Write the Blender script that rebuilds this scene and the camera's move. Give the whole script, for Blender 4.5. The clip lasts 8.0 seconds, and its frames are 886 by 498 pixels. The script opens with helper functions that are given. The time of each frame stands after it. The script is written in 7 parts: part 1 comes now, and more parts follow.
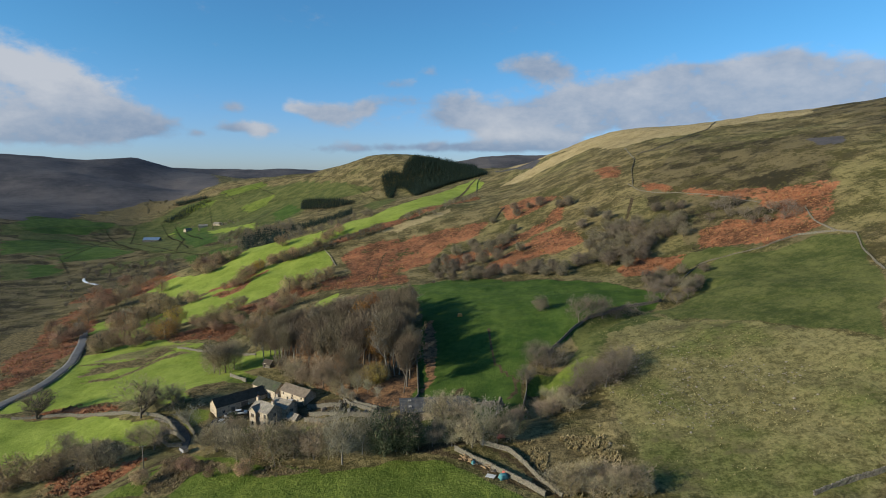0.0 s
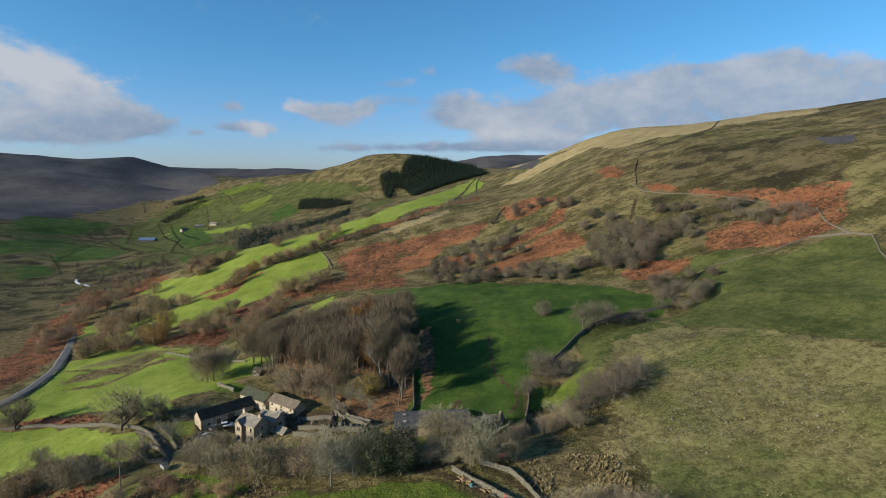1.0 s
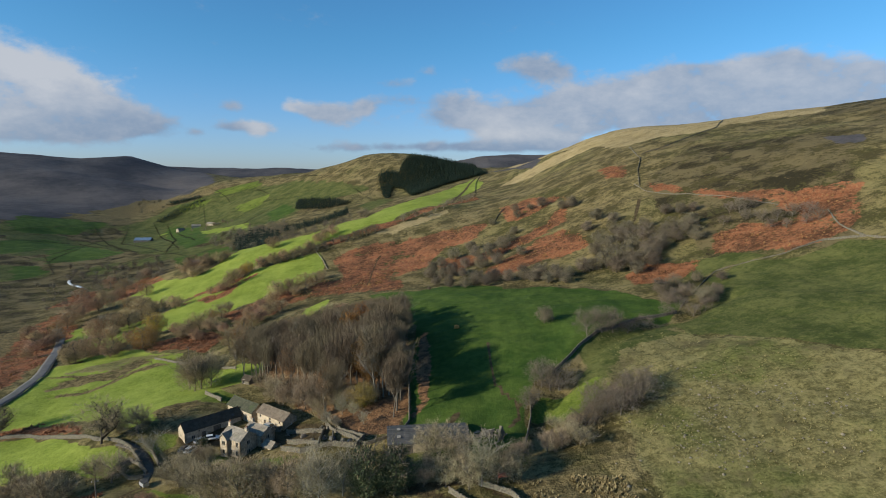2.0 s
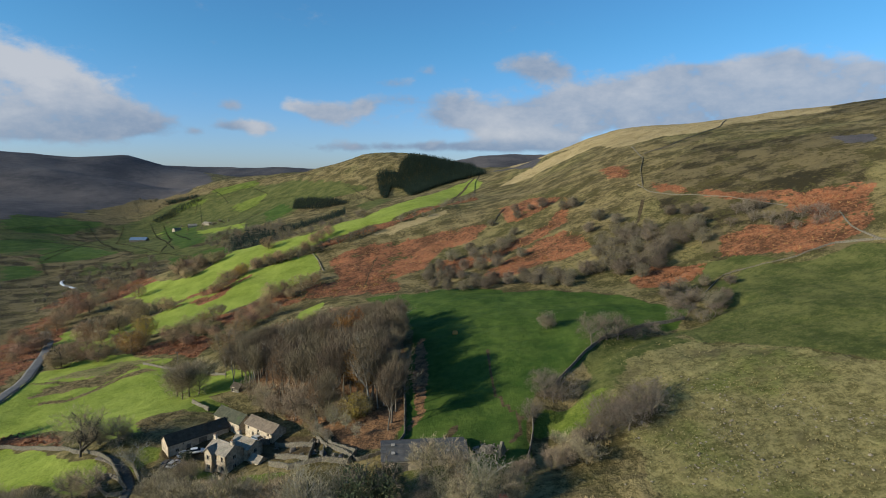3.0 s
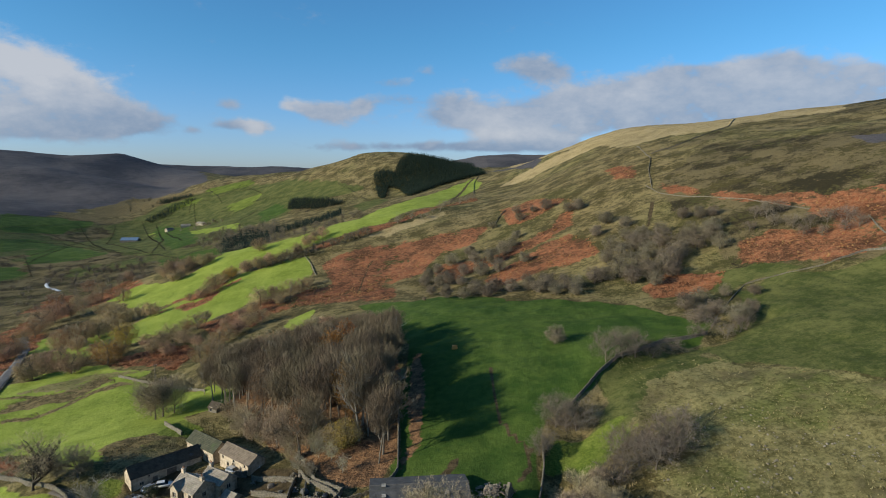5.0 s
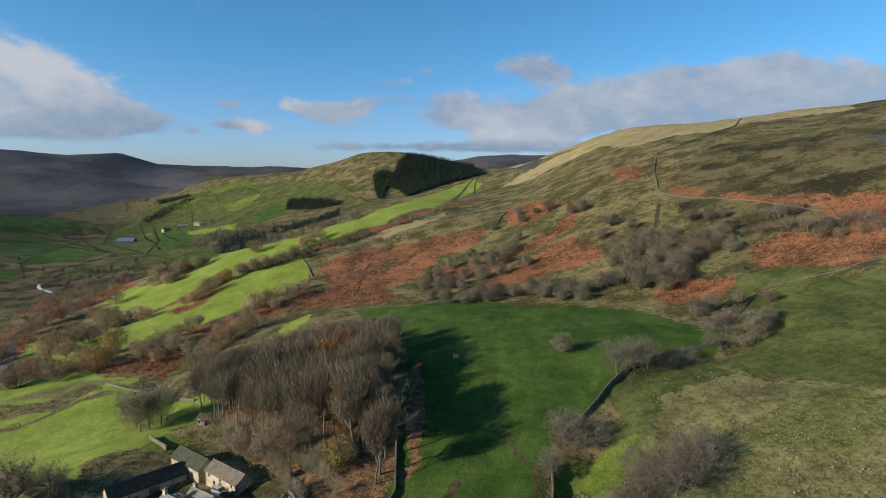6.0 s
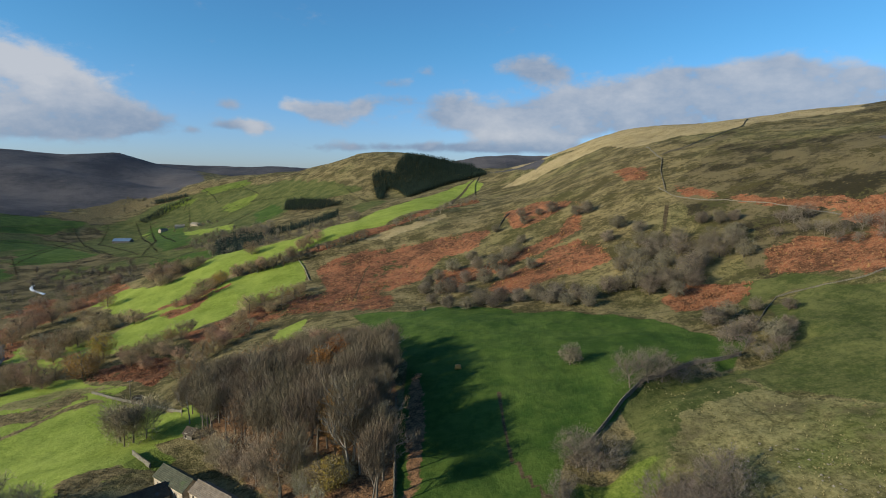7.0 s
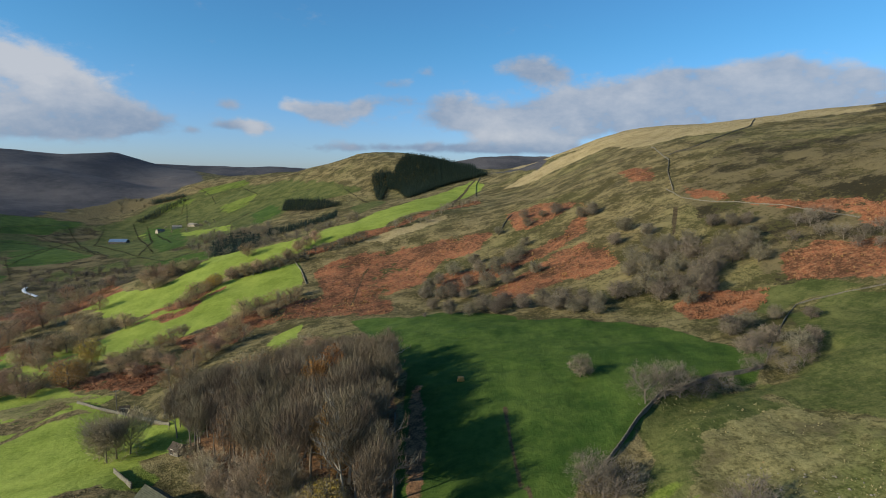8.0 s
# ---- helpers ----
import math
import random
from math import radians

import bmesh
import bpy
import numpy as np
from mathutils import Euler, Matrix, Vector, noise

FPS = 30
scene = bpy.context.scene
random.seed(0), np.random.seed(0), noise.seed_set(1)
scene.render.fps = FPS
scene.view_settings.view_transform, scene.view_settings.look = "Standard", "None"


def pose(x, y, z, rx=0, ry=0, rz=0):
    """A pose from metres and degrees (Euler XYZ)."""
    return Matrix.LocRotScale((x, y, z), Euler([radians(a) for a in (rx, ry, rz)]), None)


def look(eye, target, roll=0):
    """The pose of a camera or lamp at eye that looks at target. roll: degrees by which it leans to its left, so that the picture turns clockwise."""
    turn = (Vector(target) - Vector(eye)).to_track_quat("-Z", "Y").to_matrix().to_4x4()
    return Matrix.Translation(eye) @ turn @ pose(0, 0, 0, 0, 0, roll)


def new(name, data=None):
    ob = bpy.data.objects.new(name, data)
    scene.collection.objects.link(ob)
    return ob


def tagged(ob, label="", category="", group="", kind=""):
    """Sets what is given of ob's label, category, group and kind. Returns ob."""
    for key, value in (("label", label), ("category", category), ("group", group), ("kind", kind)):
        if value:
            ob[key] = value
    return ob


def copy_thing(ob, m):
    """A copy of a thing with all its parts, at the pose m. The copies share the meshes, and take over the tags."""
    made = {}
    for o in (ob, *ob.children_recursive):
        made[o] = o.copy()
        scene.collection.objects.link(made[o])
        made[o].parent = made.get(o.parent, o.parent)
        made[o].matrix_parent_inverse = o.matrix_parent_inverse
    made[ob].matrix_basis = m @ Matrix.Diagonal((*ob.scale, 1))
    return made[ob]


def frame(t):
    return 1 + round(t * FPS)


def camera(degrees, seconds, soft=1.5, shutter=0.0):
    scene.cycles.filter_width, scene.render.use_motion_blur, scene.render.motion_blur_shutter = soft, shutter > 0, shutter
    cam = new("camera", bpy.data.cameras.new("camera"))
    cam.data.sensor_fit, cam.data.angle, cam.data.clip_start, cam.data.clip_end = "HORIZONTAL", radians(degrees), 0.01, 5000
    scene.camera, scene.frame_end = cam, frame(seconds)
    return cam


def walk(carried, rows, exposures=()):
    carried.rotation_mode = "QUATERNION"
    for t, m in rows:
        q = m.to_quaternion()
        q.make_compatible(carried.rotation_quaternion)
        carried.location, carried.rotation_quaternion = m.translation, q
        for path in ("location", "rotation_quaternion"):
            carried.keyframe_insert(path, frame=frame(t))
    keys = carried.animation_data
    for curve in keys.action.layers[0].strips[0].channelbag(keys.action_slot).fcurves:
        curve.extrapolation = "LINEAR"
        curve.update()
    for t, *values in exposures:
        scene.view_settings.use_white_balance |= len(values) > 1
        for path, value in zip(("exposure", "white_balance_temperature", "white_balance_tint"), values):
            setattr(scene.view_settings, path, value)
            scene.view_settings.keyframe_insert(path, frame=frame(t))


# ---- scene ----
# A drone glides up a dale, over a hill farm, its camera tipped seven degrees down.
cam = camera(75.3, 8.0, soft=1.0)
METRES, EYE, TILT, LEAN, TURN = 75.0, 75.0, -7.0, 0.0, 0.0
ROWS = [
    (0.0, 0.0, 0.0, 0.0, 0.0, 0.0, 0.0),
    (0.5, 0.004, 0.0669, 0.0085, -0.03, -0.01, -0.03),
    (1.0, 0.0083, 0.1315, 0.0166, -0.06, -0.02, -0.07),
    (1.5, 0.0126, 0.1939, 0.0245, -0.09, -0.03, -0.09),
    (3.0, 0.0214, 0.3681, 0.046, -0.23, -0.07, -0.24),
    (3.5, 0.0217, 0.4263, 0.0531, -0.3, -0.08, -0.29),
    (4.0, 0.0216, 0.4856, 0.0604, -0.34, -0.07, -0.33),
    (4.5, 0.0207, 0.5457, 0.0679, -0.38, -0.07, -0.38),
    (6.0, 0.0142, 0.7318, 0.0902, -0.48, -0.03, -0.54),
    (6.5, 0.0106, 0.7965, 0.098, -0.49, -0.0, -0.61),
    (7.0, 0.0069, 0.8608, 0.1062, -0.52, 0.02, -0.68),
    (7.5, 0.0027, 0.9254, 0.1144, -0.54, 0.05, -0.73),
    (8.0, -0.0021, 0.9912, 0.122, -0.56, 0.08, -0.79),
]
walk(cam, [(t, pose(0, 0, EYE, TILT, LEAN, TURN) @ pose(METRES * x, METRES * y, METRES * z, 90 + pitch, roll, yaw)) for t, x, y, z, yaw, pitch, roll in ROWS])
scene.view_settings.exposure = 0.34

# ---- light: a low winter sun from behind and the left, broken cloud ----
SHADOW_AZIMUTH, SUN_HEIGHT = 68.0, 17.5
sun_data = bpy.data.lights.new("sun", "SUN")
sun_data.energy, sun_data.angle, sun_data.color = 4.75, radians(0.6), (1.0, 0.90, 0.72)
sun = new("sun", sun_data)
_az, _el = radians(SHADOW_AZIMUTH), radians(SUN_HEIGHT)
sun.matrix_world = look((-300 * math.sin(_az), -300 * math.cos(_az), 75 + 300 * math.tan(_el)), (0, 0, 75))


class Tree:
    """A small helper round a node tree: node(kind, value-by-socket...) and link by plain sockets."""

    def __init__(self, tree):
        self.t = tree

    def node(self, kind, inputs=None, **props):
        n = self.t.nodes.new(kind)
        for key, value in props.items():
            setattr(n, key, value)
        for key, value in (inputs or {}).items():
            if isinstance(value, bpy.types.NodeSocket):
                self.t.links.new(value, n.inputs[key])
            else:
                n.inputs[key].default_value = value
        return n

    def math(self, op, a, b=0.0, clamp=False):
        return self.node("ShaderNodeMath", {0: a, 1: b}, operation=op, use_clamp=clamp).outputs[0]

    def mix(self, f, a, b):
        n = self.node("ShaderNodeMix", {0: f}, data_type="RGBA")
        for socket, value in ((n.inputs[6], a), (n.inputs[7], b)):
            if isinstance(value, bpy.types.NodeSocket):
                self.t.links.new(value, socket)
            else:
                socket.default_value = (*value, 1.0)
        return n.outputs[2]

    def step(self, x, lo, hi):
        return self.node("ShaderNodeMapRange", {0: x, 1: lo, 2: hi, 3: 0.0, 4: 1.0}, interpolation_type="SMOOTHSTEP").outputs[0]

    def noise(self, vec, scale, detail=4.0, rough=0.55):
        return self.node("ShaderNodeTexNoise", {"Vector": vec, "Scale": scale, "Detail": detail, "Roughness": rough}).outputs[0]

    def scaled(self, vec, x, y, z):
        return self.node("ShaderNodeMapping", {"Vector": vec, "Scale": (x, y, z)}).outputs[0]


world = bpy.data.worlds.new("sky")
scene.world = world
world.use_nodes = True
world.node_tree.nodes.clear()
W = Tree(world.node_tree)
sky = W.node("ShaderNodeTexSky", sky_type="NISHITA", sun_disc=False, sun_elevation=_el, sun_rotation=radians(SHADOW_AZIMUTH + 180), altitude=300.0, air_density=1.0, dust_density=0.6, ozone_density=2.0)
way = W.node("ShaderNodeTexCoord").outputs["Generated"]
xyz = W.node("ShaderNodeSeparateXYZ", {0: way}).outputs
ahead = W.math("MAXIMUM", xyz[1], 0.05)
across, rise = W.math("DIVIDE", xyz[0], ahead), W.math("DIVIDE", xyz[2], ahead)
# cloud banks of this afternoon: across, rise, half-width, half-height, density, tone (0 grey to 1 sunlit)
BANKS = [(-0.86, 0.170, 0.16, 0.058, 2.0, 0.95), (-0.72, 0.138, 0.13, 0.048, 1.9, 0.75), (-0.62, 0.100, 0.10, 0.030, 1.7, 0.12), (-0.53, 0.088, 0.07, 0.016, 1.1, 0.0), (-0.74, 0.082, 0.15, 0.018, 1.5, 0.30),
         (0.06, 0.097, 0.08, 0.013, 1.3, 0.30), (0.20, 0.108, 0.12, 0.030, 1.7, 0.42), (0.36, 0.128, 0.14, 0.038, 1.8, 0.38), (0.54, 0.146, 0.16, 0.040, 1.9, 0.42), (0.75, 0.160, 0.18, 0.038, 2.0, 0.50), (0.58, 0.202, 0.05, 0.016, 0.9, 0.30), (0.42, 0.182, 0.05, 0.012, 0.8, 0.30),
         (0.10, 0.075, 0.035, 0.013, 1.4, 0.95), (0.17, 0.079, 0.06, 0.016, 1.4, 0.80), (0.15, 0.190, 0.045, 0.022, 1.15, 0.18), (0.19, 0.180, 0.035, 0.014, 0.9, 0.25),
         (-0.255, 0.122, 0.022, 0.012, 1.25, 0.90), (-0.215, 0.112, 0.030, 0.013, 1.2, 0.45), (-0.175, 0.107, 0.035, 0.017, 1.25, 0.35), (-0.13, 0.120, 0.020, 0.012, 0.9, 0.30),
         (-0.305, 0.083, 0.028, 0.013, 1.45, 0.80), (-0.36, 0.086, 0.030, 0.010, 1.35, 0.20), (-0.42, 0.077, 0.018, 0.007, 0.9, 0.30), (-0.36, 0.122, 0.020, 0.010, 0.85, 0.15),
         (-0.08, 0.160, 0.030, 0.009, 0.85, 0.20), (-0.075, 0.132, 0.050, 0.012, 0.95, 0.30), (0.02, 0.128, 0.040, 0.017, 1.05, 0.25), (0.00, 0.108, 0.025, 0.008, 0.8, 0.30), (-0.02, 0.180, 0.015, 0.010, 0.7, 0.20), (-0.05, 0.052, 0.22, 0.008, 1.0, 0.0), (0.14, 0.056, 0.16, 0.009, 1.0, 0.1)]
flat = W.scaled(way, 1.0, 1.0, 1.8)
puff = W.noise(flat, 9.0, 8.0, 0.55)
fine = W.noise(flat, 24.0, 7.0, 0.6)
bank, tone = 0.0, 0.0
for a, r, wa, wr, much, light in BANKS:
    da = W.math("POWER", W.math("ABSOLUTE", W.math("DIVIDE", W.math("SUBTRACT", across, a), wa)), 2.0)
    dr = W.math("POWER", W.math("ABSOLUTE", W.math("DIVIDE", W.math("SUBTRACT", rise, r), wr)), 2.0)
    g = W.math("MULTIPLY", W.math("EXPONENT", W.math("MULTIPLY", W.math("ADD", da, dr), -0.8)), much)
    bank = W.math("ADD", bank, g)
    tone = W.math("ADD", tone, W.math("MULTIPLY", g, W.math("ADD", light, W.math("MULTIPLY", W.math("DIVIDE", W.math("SUBTRACT", rise, r), wr), 0.12))))
behind = W.step(xyz[1], 0.3, -0.2)
field = W.math("ADD", W.math("MULTIPLY", W.math("SUBTRACT", puff, 0.5), 1.3), W.math("MULTIPLY", W.math("SUBTRACT", fine, 0.5), 1.5))
amount = W.math("ADD", field, W.math("ADD", W.math("MULTIPLY", W.math("MINIMUM", bank, 1.4), 0.8), W.math("MULTIPLY", behind, 0.3)))
cover_mask = W.math("MULTIPLY", W.step(amount, 0.26, 1.05), W.step(xyz[2], 0.0, 0.03))
shade = W.math("DIVIDE", tone, W.math("MAXIMUM", bank, 0.2))
lit = W.math("ADD", W.math("ADD", shade, W.math("MULTIPLY", W.math("SUBTRACT", puff, 0.5), 1.1)), W.math("MULTIPLY", W.math("SUBTRACT", fine, 0.5), 1.0), clamp=True)
cloud = W.mix(lit, (2.0, 2.7, 3.85), (5.0, 5.15, 5.5))
clear = W.node("ShaderNodeMix", {0: 1.0, 6: sky.outputs[0], 7: W.mix(W.step(xyz[2], 0.0, 0.24), (0.75, 0.965, 1.56), (0.50, 1.06, 1.42))}, data_type="RGBA", blend_type="MULTIPLY").outputs[2]
sky_colour = W.mix(W.math("MULTIPLY", cover_mask, 0.9), clear, cloud)
W.node("ShaderNodeOutputWorld", {0: W.node("ShaderNodeBackground", {0: sky_colour, 1: 0.088}).outputs[0]})

# ---- materials ----
def material(name, rough=0.8, spec=0.3):
    m = bpy.data.materials.new(name)
    m.use_nodes = True
    n = Tree(m.node_tree)
    bsdf = m.node_tree.nodes["Principled BSDF"]
    bsdf.inputs["Roughness"].default_value, bsdf.inputs["Specular IOR Level"].default_value = rough, spec
    return m, n, bsdf


def surface(name, dark, light, scale, rough=0.85, bump=0.3, bump_scale=None, vary=0.25, stain=None, metal=0.0, spec=0.3, depth=0.05):
    """Two-scale mottled surface; each object differs a little in tone."""
    m, n, b = material(name, rough, spec)
    here = n.node("ShaderNodeTexCoord").outputs["Object"]
    big, small = n.noise(here, scale, 5.0, 0.6), n.noise(here, scale * 7, 4.0, 0.6)
    f = n.step(n.math("ADD", n.math("MULTIPLY", big, 0.6), n.math("MULTIPLY", small, 0.4)), 0.32, 0.68)
    colour = n.mix(f, dark, light)
    if stain:
        colour = n.mix(n.math("MULTIPLY", n.step(n.noise(here, scale * 0.35, 5.0, 0.65), 0.52, 0.7), 0.7), colour, stain)
    tone = n.math("ADD", 1.0 - vary / 2, n.math("MULTIPLY", n.node("ShaderNodeObjectInfo").outputs["Random"], vary))
    hsv = n.node("ShaderNodeHueSaturation", {"Color": colour, "Value": tone})
    m.node_tree.links.new(hsv.outputs[0], b.inputs["Base Color"])
    b.inputs["Metallic"].default_value = metal
    if bump:
        bm_ = n.node("ShaderNodeBump", {"Height": n.noise(here, bump_scale or scale * 7, 3.0, 0.6), "Strength": bump, "Distance": depth})
        m.node_tree.links.new(bm_.outputs[0], b.inputs["Normal"])
    return m


def foliage(name, dark, light, rough=0.7, vary=0.5, hue=0.04):
    """Twigs or leaves: tone shifts from tree to tree and from sprig to sprig."""
    m, n, b = material(name, rough, 0.15)
    colour = n.mix(n.node("ShaderNodeNewGeometry").outputs["Random Per Island"], dark, light)
    rnd = n.node("ShaderNodeObjectInfo").outputs["Random"]
    hsv = n.node("ShaderNodeHueSaturation", {"Color": colour, "Value": n.math("ADD", 1 - vary / 2, n.math("MULTIPLY", rnd, vary)),
                                             "Hue": n.math("ADD", 0.5 - hue / 2, n.math("MULTIPLY", n.math("FRACT", n.math("MULTIPLY", rnd, 7.3)), hue))})
    m.node_tree.links.new(hsv.outputs[0], b.inputs["Base Color"])
    return m


STONE = surface("gritstone", (0.27, 0.22, 0.155), (0.56, 0.47, 0.34), 1.3, bump=0.6, bump_scale=3.0, stain=(0.12, 0.11, 0.085))
WALLSTONE = surface("dry_stone", (0.055, 0.049, 0.039), (0.20, 0.178, 0.133), 2.2, bump=0.8, bump_scale=3.5, stain=(0.11, 0.12, 0.07), depth=0.1)
LINTEL = surface("dressed_stone", (0.27, 0.24, 0.19), (0.42, 0.38, 0.31), 2.0, bump=0.2)
SLATE = surface("stone_slate", (0.15, 0.132, 0.105), (0.30, 0.265, 0.21), 1.1, rough=0.75, bump=0.5, bump_scale=4.0, stain=(0.16, 0.17, 0.10))
DARK_SLATE = surface("dark_slate", (0.042, 0.034, 0.024), (0.088, 0.072, 0.052), 0.9, rough=0.85, bump=0.5, bump_scale=4.0, spec=0.15)
MOSSY = surface("mossy_slate", (0.040, 0.042, 0.026), (0.085, 0.086, 0.052), 0.9, rough=0.9, bump=0.5, bump_scale=4.0, stain=(0.06, 0.09, 0.03))
BROWN_SLATE = surface("brown_slate", (0.12, 0.094, 0.066), (0.235, 0.188, 0.135), 1.0, rough=0.8, bump=0.5, bump_scale=4.0)
SHEET = surface("fibre_cement_sheet", (0.050, 0.050, 0.048), (0.105, 0.102, 0.095), 0.8, rough=0.8, bump=0.3, stain=(0.07, 0.075, 0.06))
PLANK = surface("weathered_boards", (0.09, 0.075, 0.06), (0.19, 0.165, 0.13), 1.6, bump=0.4)
BARK = surface("bark", (0.085, 0.072, 0.054), (0.21, 0.182, 0.138), 1.5, bump=0.5, stain=(0.10, 0.115, 0.06))
DARK_BARK = surface("hawthorn_bark", (0.050, 0.042, 0.033), (0.12, 0.10, 0.076), 1.5, bump=0.5)
PALE_BARK = surface("pale_bark", (0.15, 0.135, 0.11), (0.33, 0.31, 0.26), 1.2, bump=0.4, stain=(0.17, 0.18, 0.10))
ROCK = surface("gritstone_boulder", (0.12, 0.102, 0.075), (0.29, 0.255, 0.19), 1.2, bump=0.7, stain=(0.10, 0.105, 0.07))
TARMAC = surface("tarmac", (0.085, 0.080, 0.072), (0.15, 0.142, 0.128), 0.5, rough=0.75, bump=0.15, vary=0.0)
GRAVEL = surface("lane_gravel", (0.055, 0.048, 0.04), (0.13, 0.112, 0.09), 0.6, bump=0.4, stain=(0.09, 0.10, 0.05), vary=0.0)
WHITE = surface("white_paint", (0.62, 0.62, 0.60), (0.76, 0.76, 0.73), 0.5, rough=0.35, bump=0.05, spec=0.5)
SILVER = surface("silver_paint", (0.40, 0.41, 0.43), (0.50, 0.51, 0.53), 0.6, rough=0.3, bump=0.0, metal=0.4, spec=0.5)
BLACK_PAINT = surface("dark_paint", (0.02, 0.022, 0.026), (0.035, 0.037, 0.04), 0.6, rough=0.3, bump=0.0, spec=0.5)
RUBBER = surface("rubber", (0.015, 0.015, 0.015), (0.03, 0.03, 0.03), 3.0, rough=0.8, bump=0.2)
GLASS = surface("window_glass", (0.015, 0.018, 0.02), (0.03, 0.035, 0.04), 0.5, rough=0.08, bump=0.0, spec=0.6)
RED = surface("faded_red_plastic", (0.35, 0.07, 0.05), (0.50, 0.12, 0.09), 2.0, rough=0.5, bump=0.1)
TEAL = surface("teal_tarpaulin", (0.05, 0.16, 0.17), (0.09, 0.24, 0.25), 1.5, rough=0.45, bump=0.4)
ORANGE = surface("orange_plastic", (0.55, 0.22, 0.04), (0.65, 0.30, 0.07), 1.5, rough=0.5, bump=0.1)
WATER = surface("weir_water", (0.45, 0.48, 0.50), (0.75, 0.77, 0.78), 0.4, rough=0.2, bump=0.4, spec=0.5, vary=0.0)
TWIG = foliage("winter_twigs", (0.20, 0.162, 0.100), (0.40, 0.325, 0.205), vary=0.4)
HEDGE_TWIG = foliage("hedge_twigs", (0.21, 0.142, 0.078), (0.40, 0.275, 0.155), vary=0.5, hue=0.05)
WOOD_TWIG = foliage("beech_twigs", (0.105, 0.083, 0.053), (0.205, 0.163, 0.106), vary=0.45, hue=0.03)
SCRUB_TWIG = foliage("hawthorn_twigs", (0.095, 0.080, 0.054), (0.20, 0.167, 0.114), vary=0.5)
PURPLE_TWIG = foliage("birch_twigs", (0.10, 0.079, 0.060), (0.215, 0.17, 0.132), vary=0.4)
PALE_TWIG = foliage("ash_twigs", (0.17, 0.155, 0.10), (0.32, 0.29, 0.19))
OLIVE_LEAF = foliage("last_olive_leaves", (0.125, 0.116, 0.038), (0.26, 0.230, 0.080))
BEECH_LEAF = foliage("orange_beech_leaves", (0.19, 0.078, 0.020), (0.34, 0.155, 0.042))
GOLD_LEAF = foliage("golden_leaves", (0.23, 0.145, 0.030), (0.44, 0.29, 0.070))
RUST_LEAF = foliage("rust_leaves", (0.15, 0.07, 0.025), (0.32, 0.165, 0.06))
EVERGREEN = foliage("holly_leaves", (0.030, 0.046, 0.022), (0.085, 0.108, 0.050))
DARK_HEDGE = foliage("dark_hedge", (0.028, 0.025, 0.016), (0.075, 0.066, 0.040))
BLUE_SHEET = surface("blue_sheet_roof", (0.10, 0.16, 0.24), (0.17, 0.25, 0.35), 0.4, rough=0.5, bump=0.1)
NEEDLES = foliage("spruce_needles", (0.012, 0.022, 0.013), (0.03, 0.05, 0.03), vary=0.4)


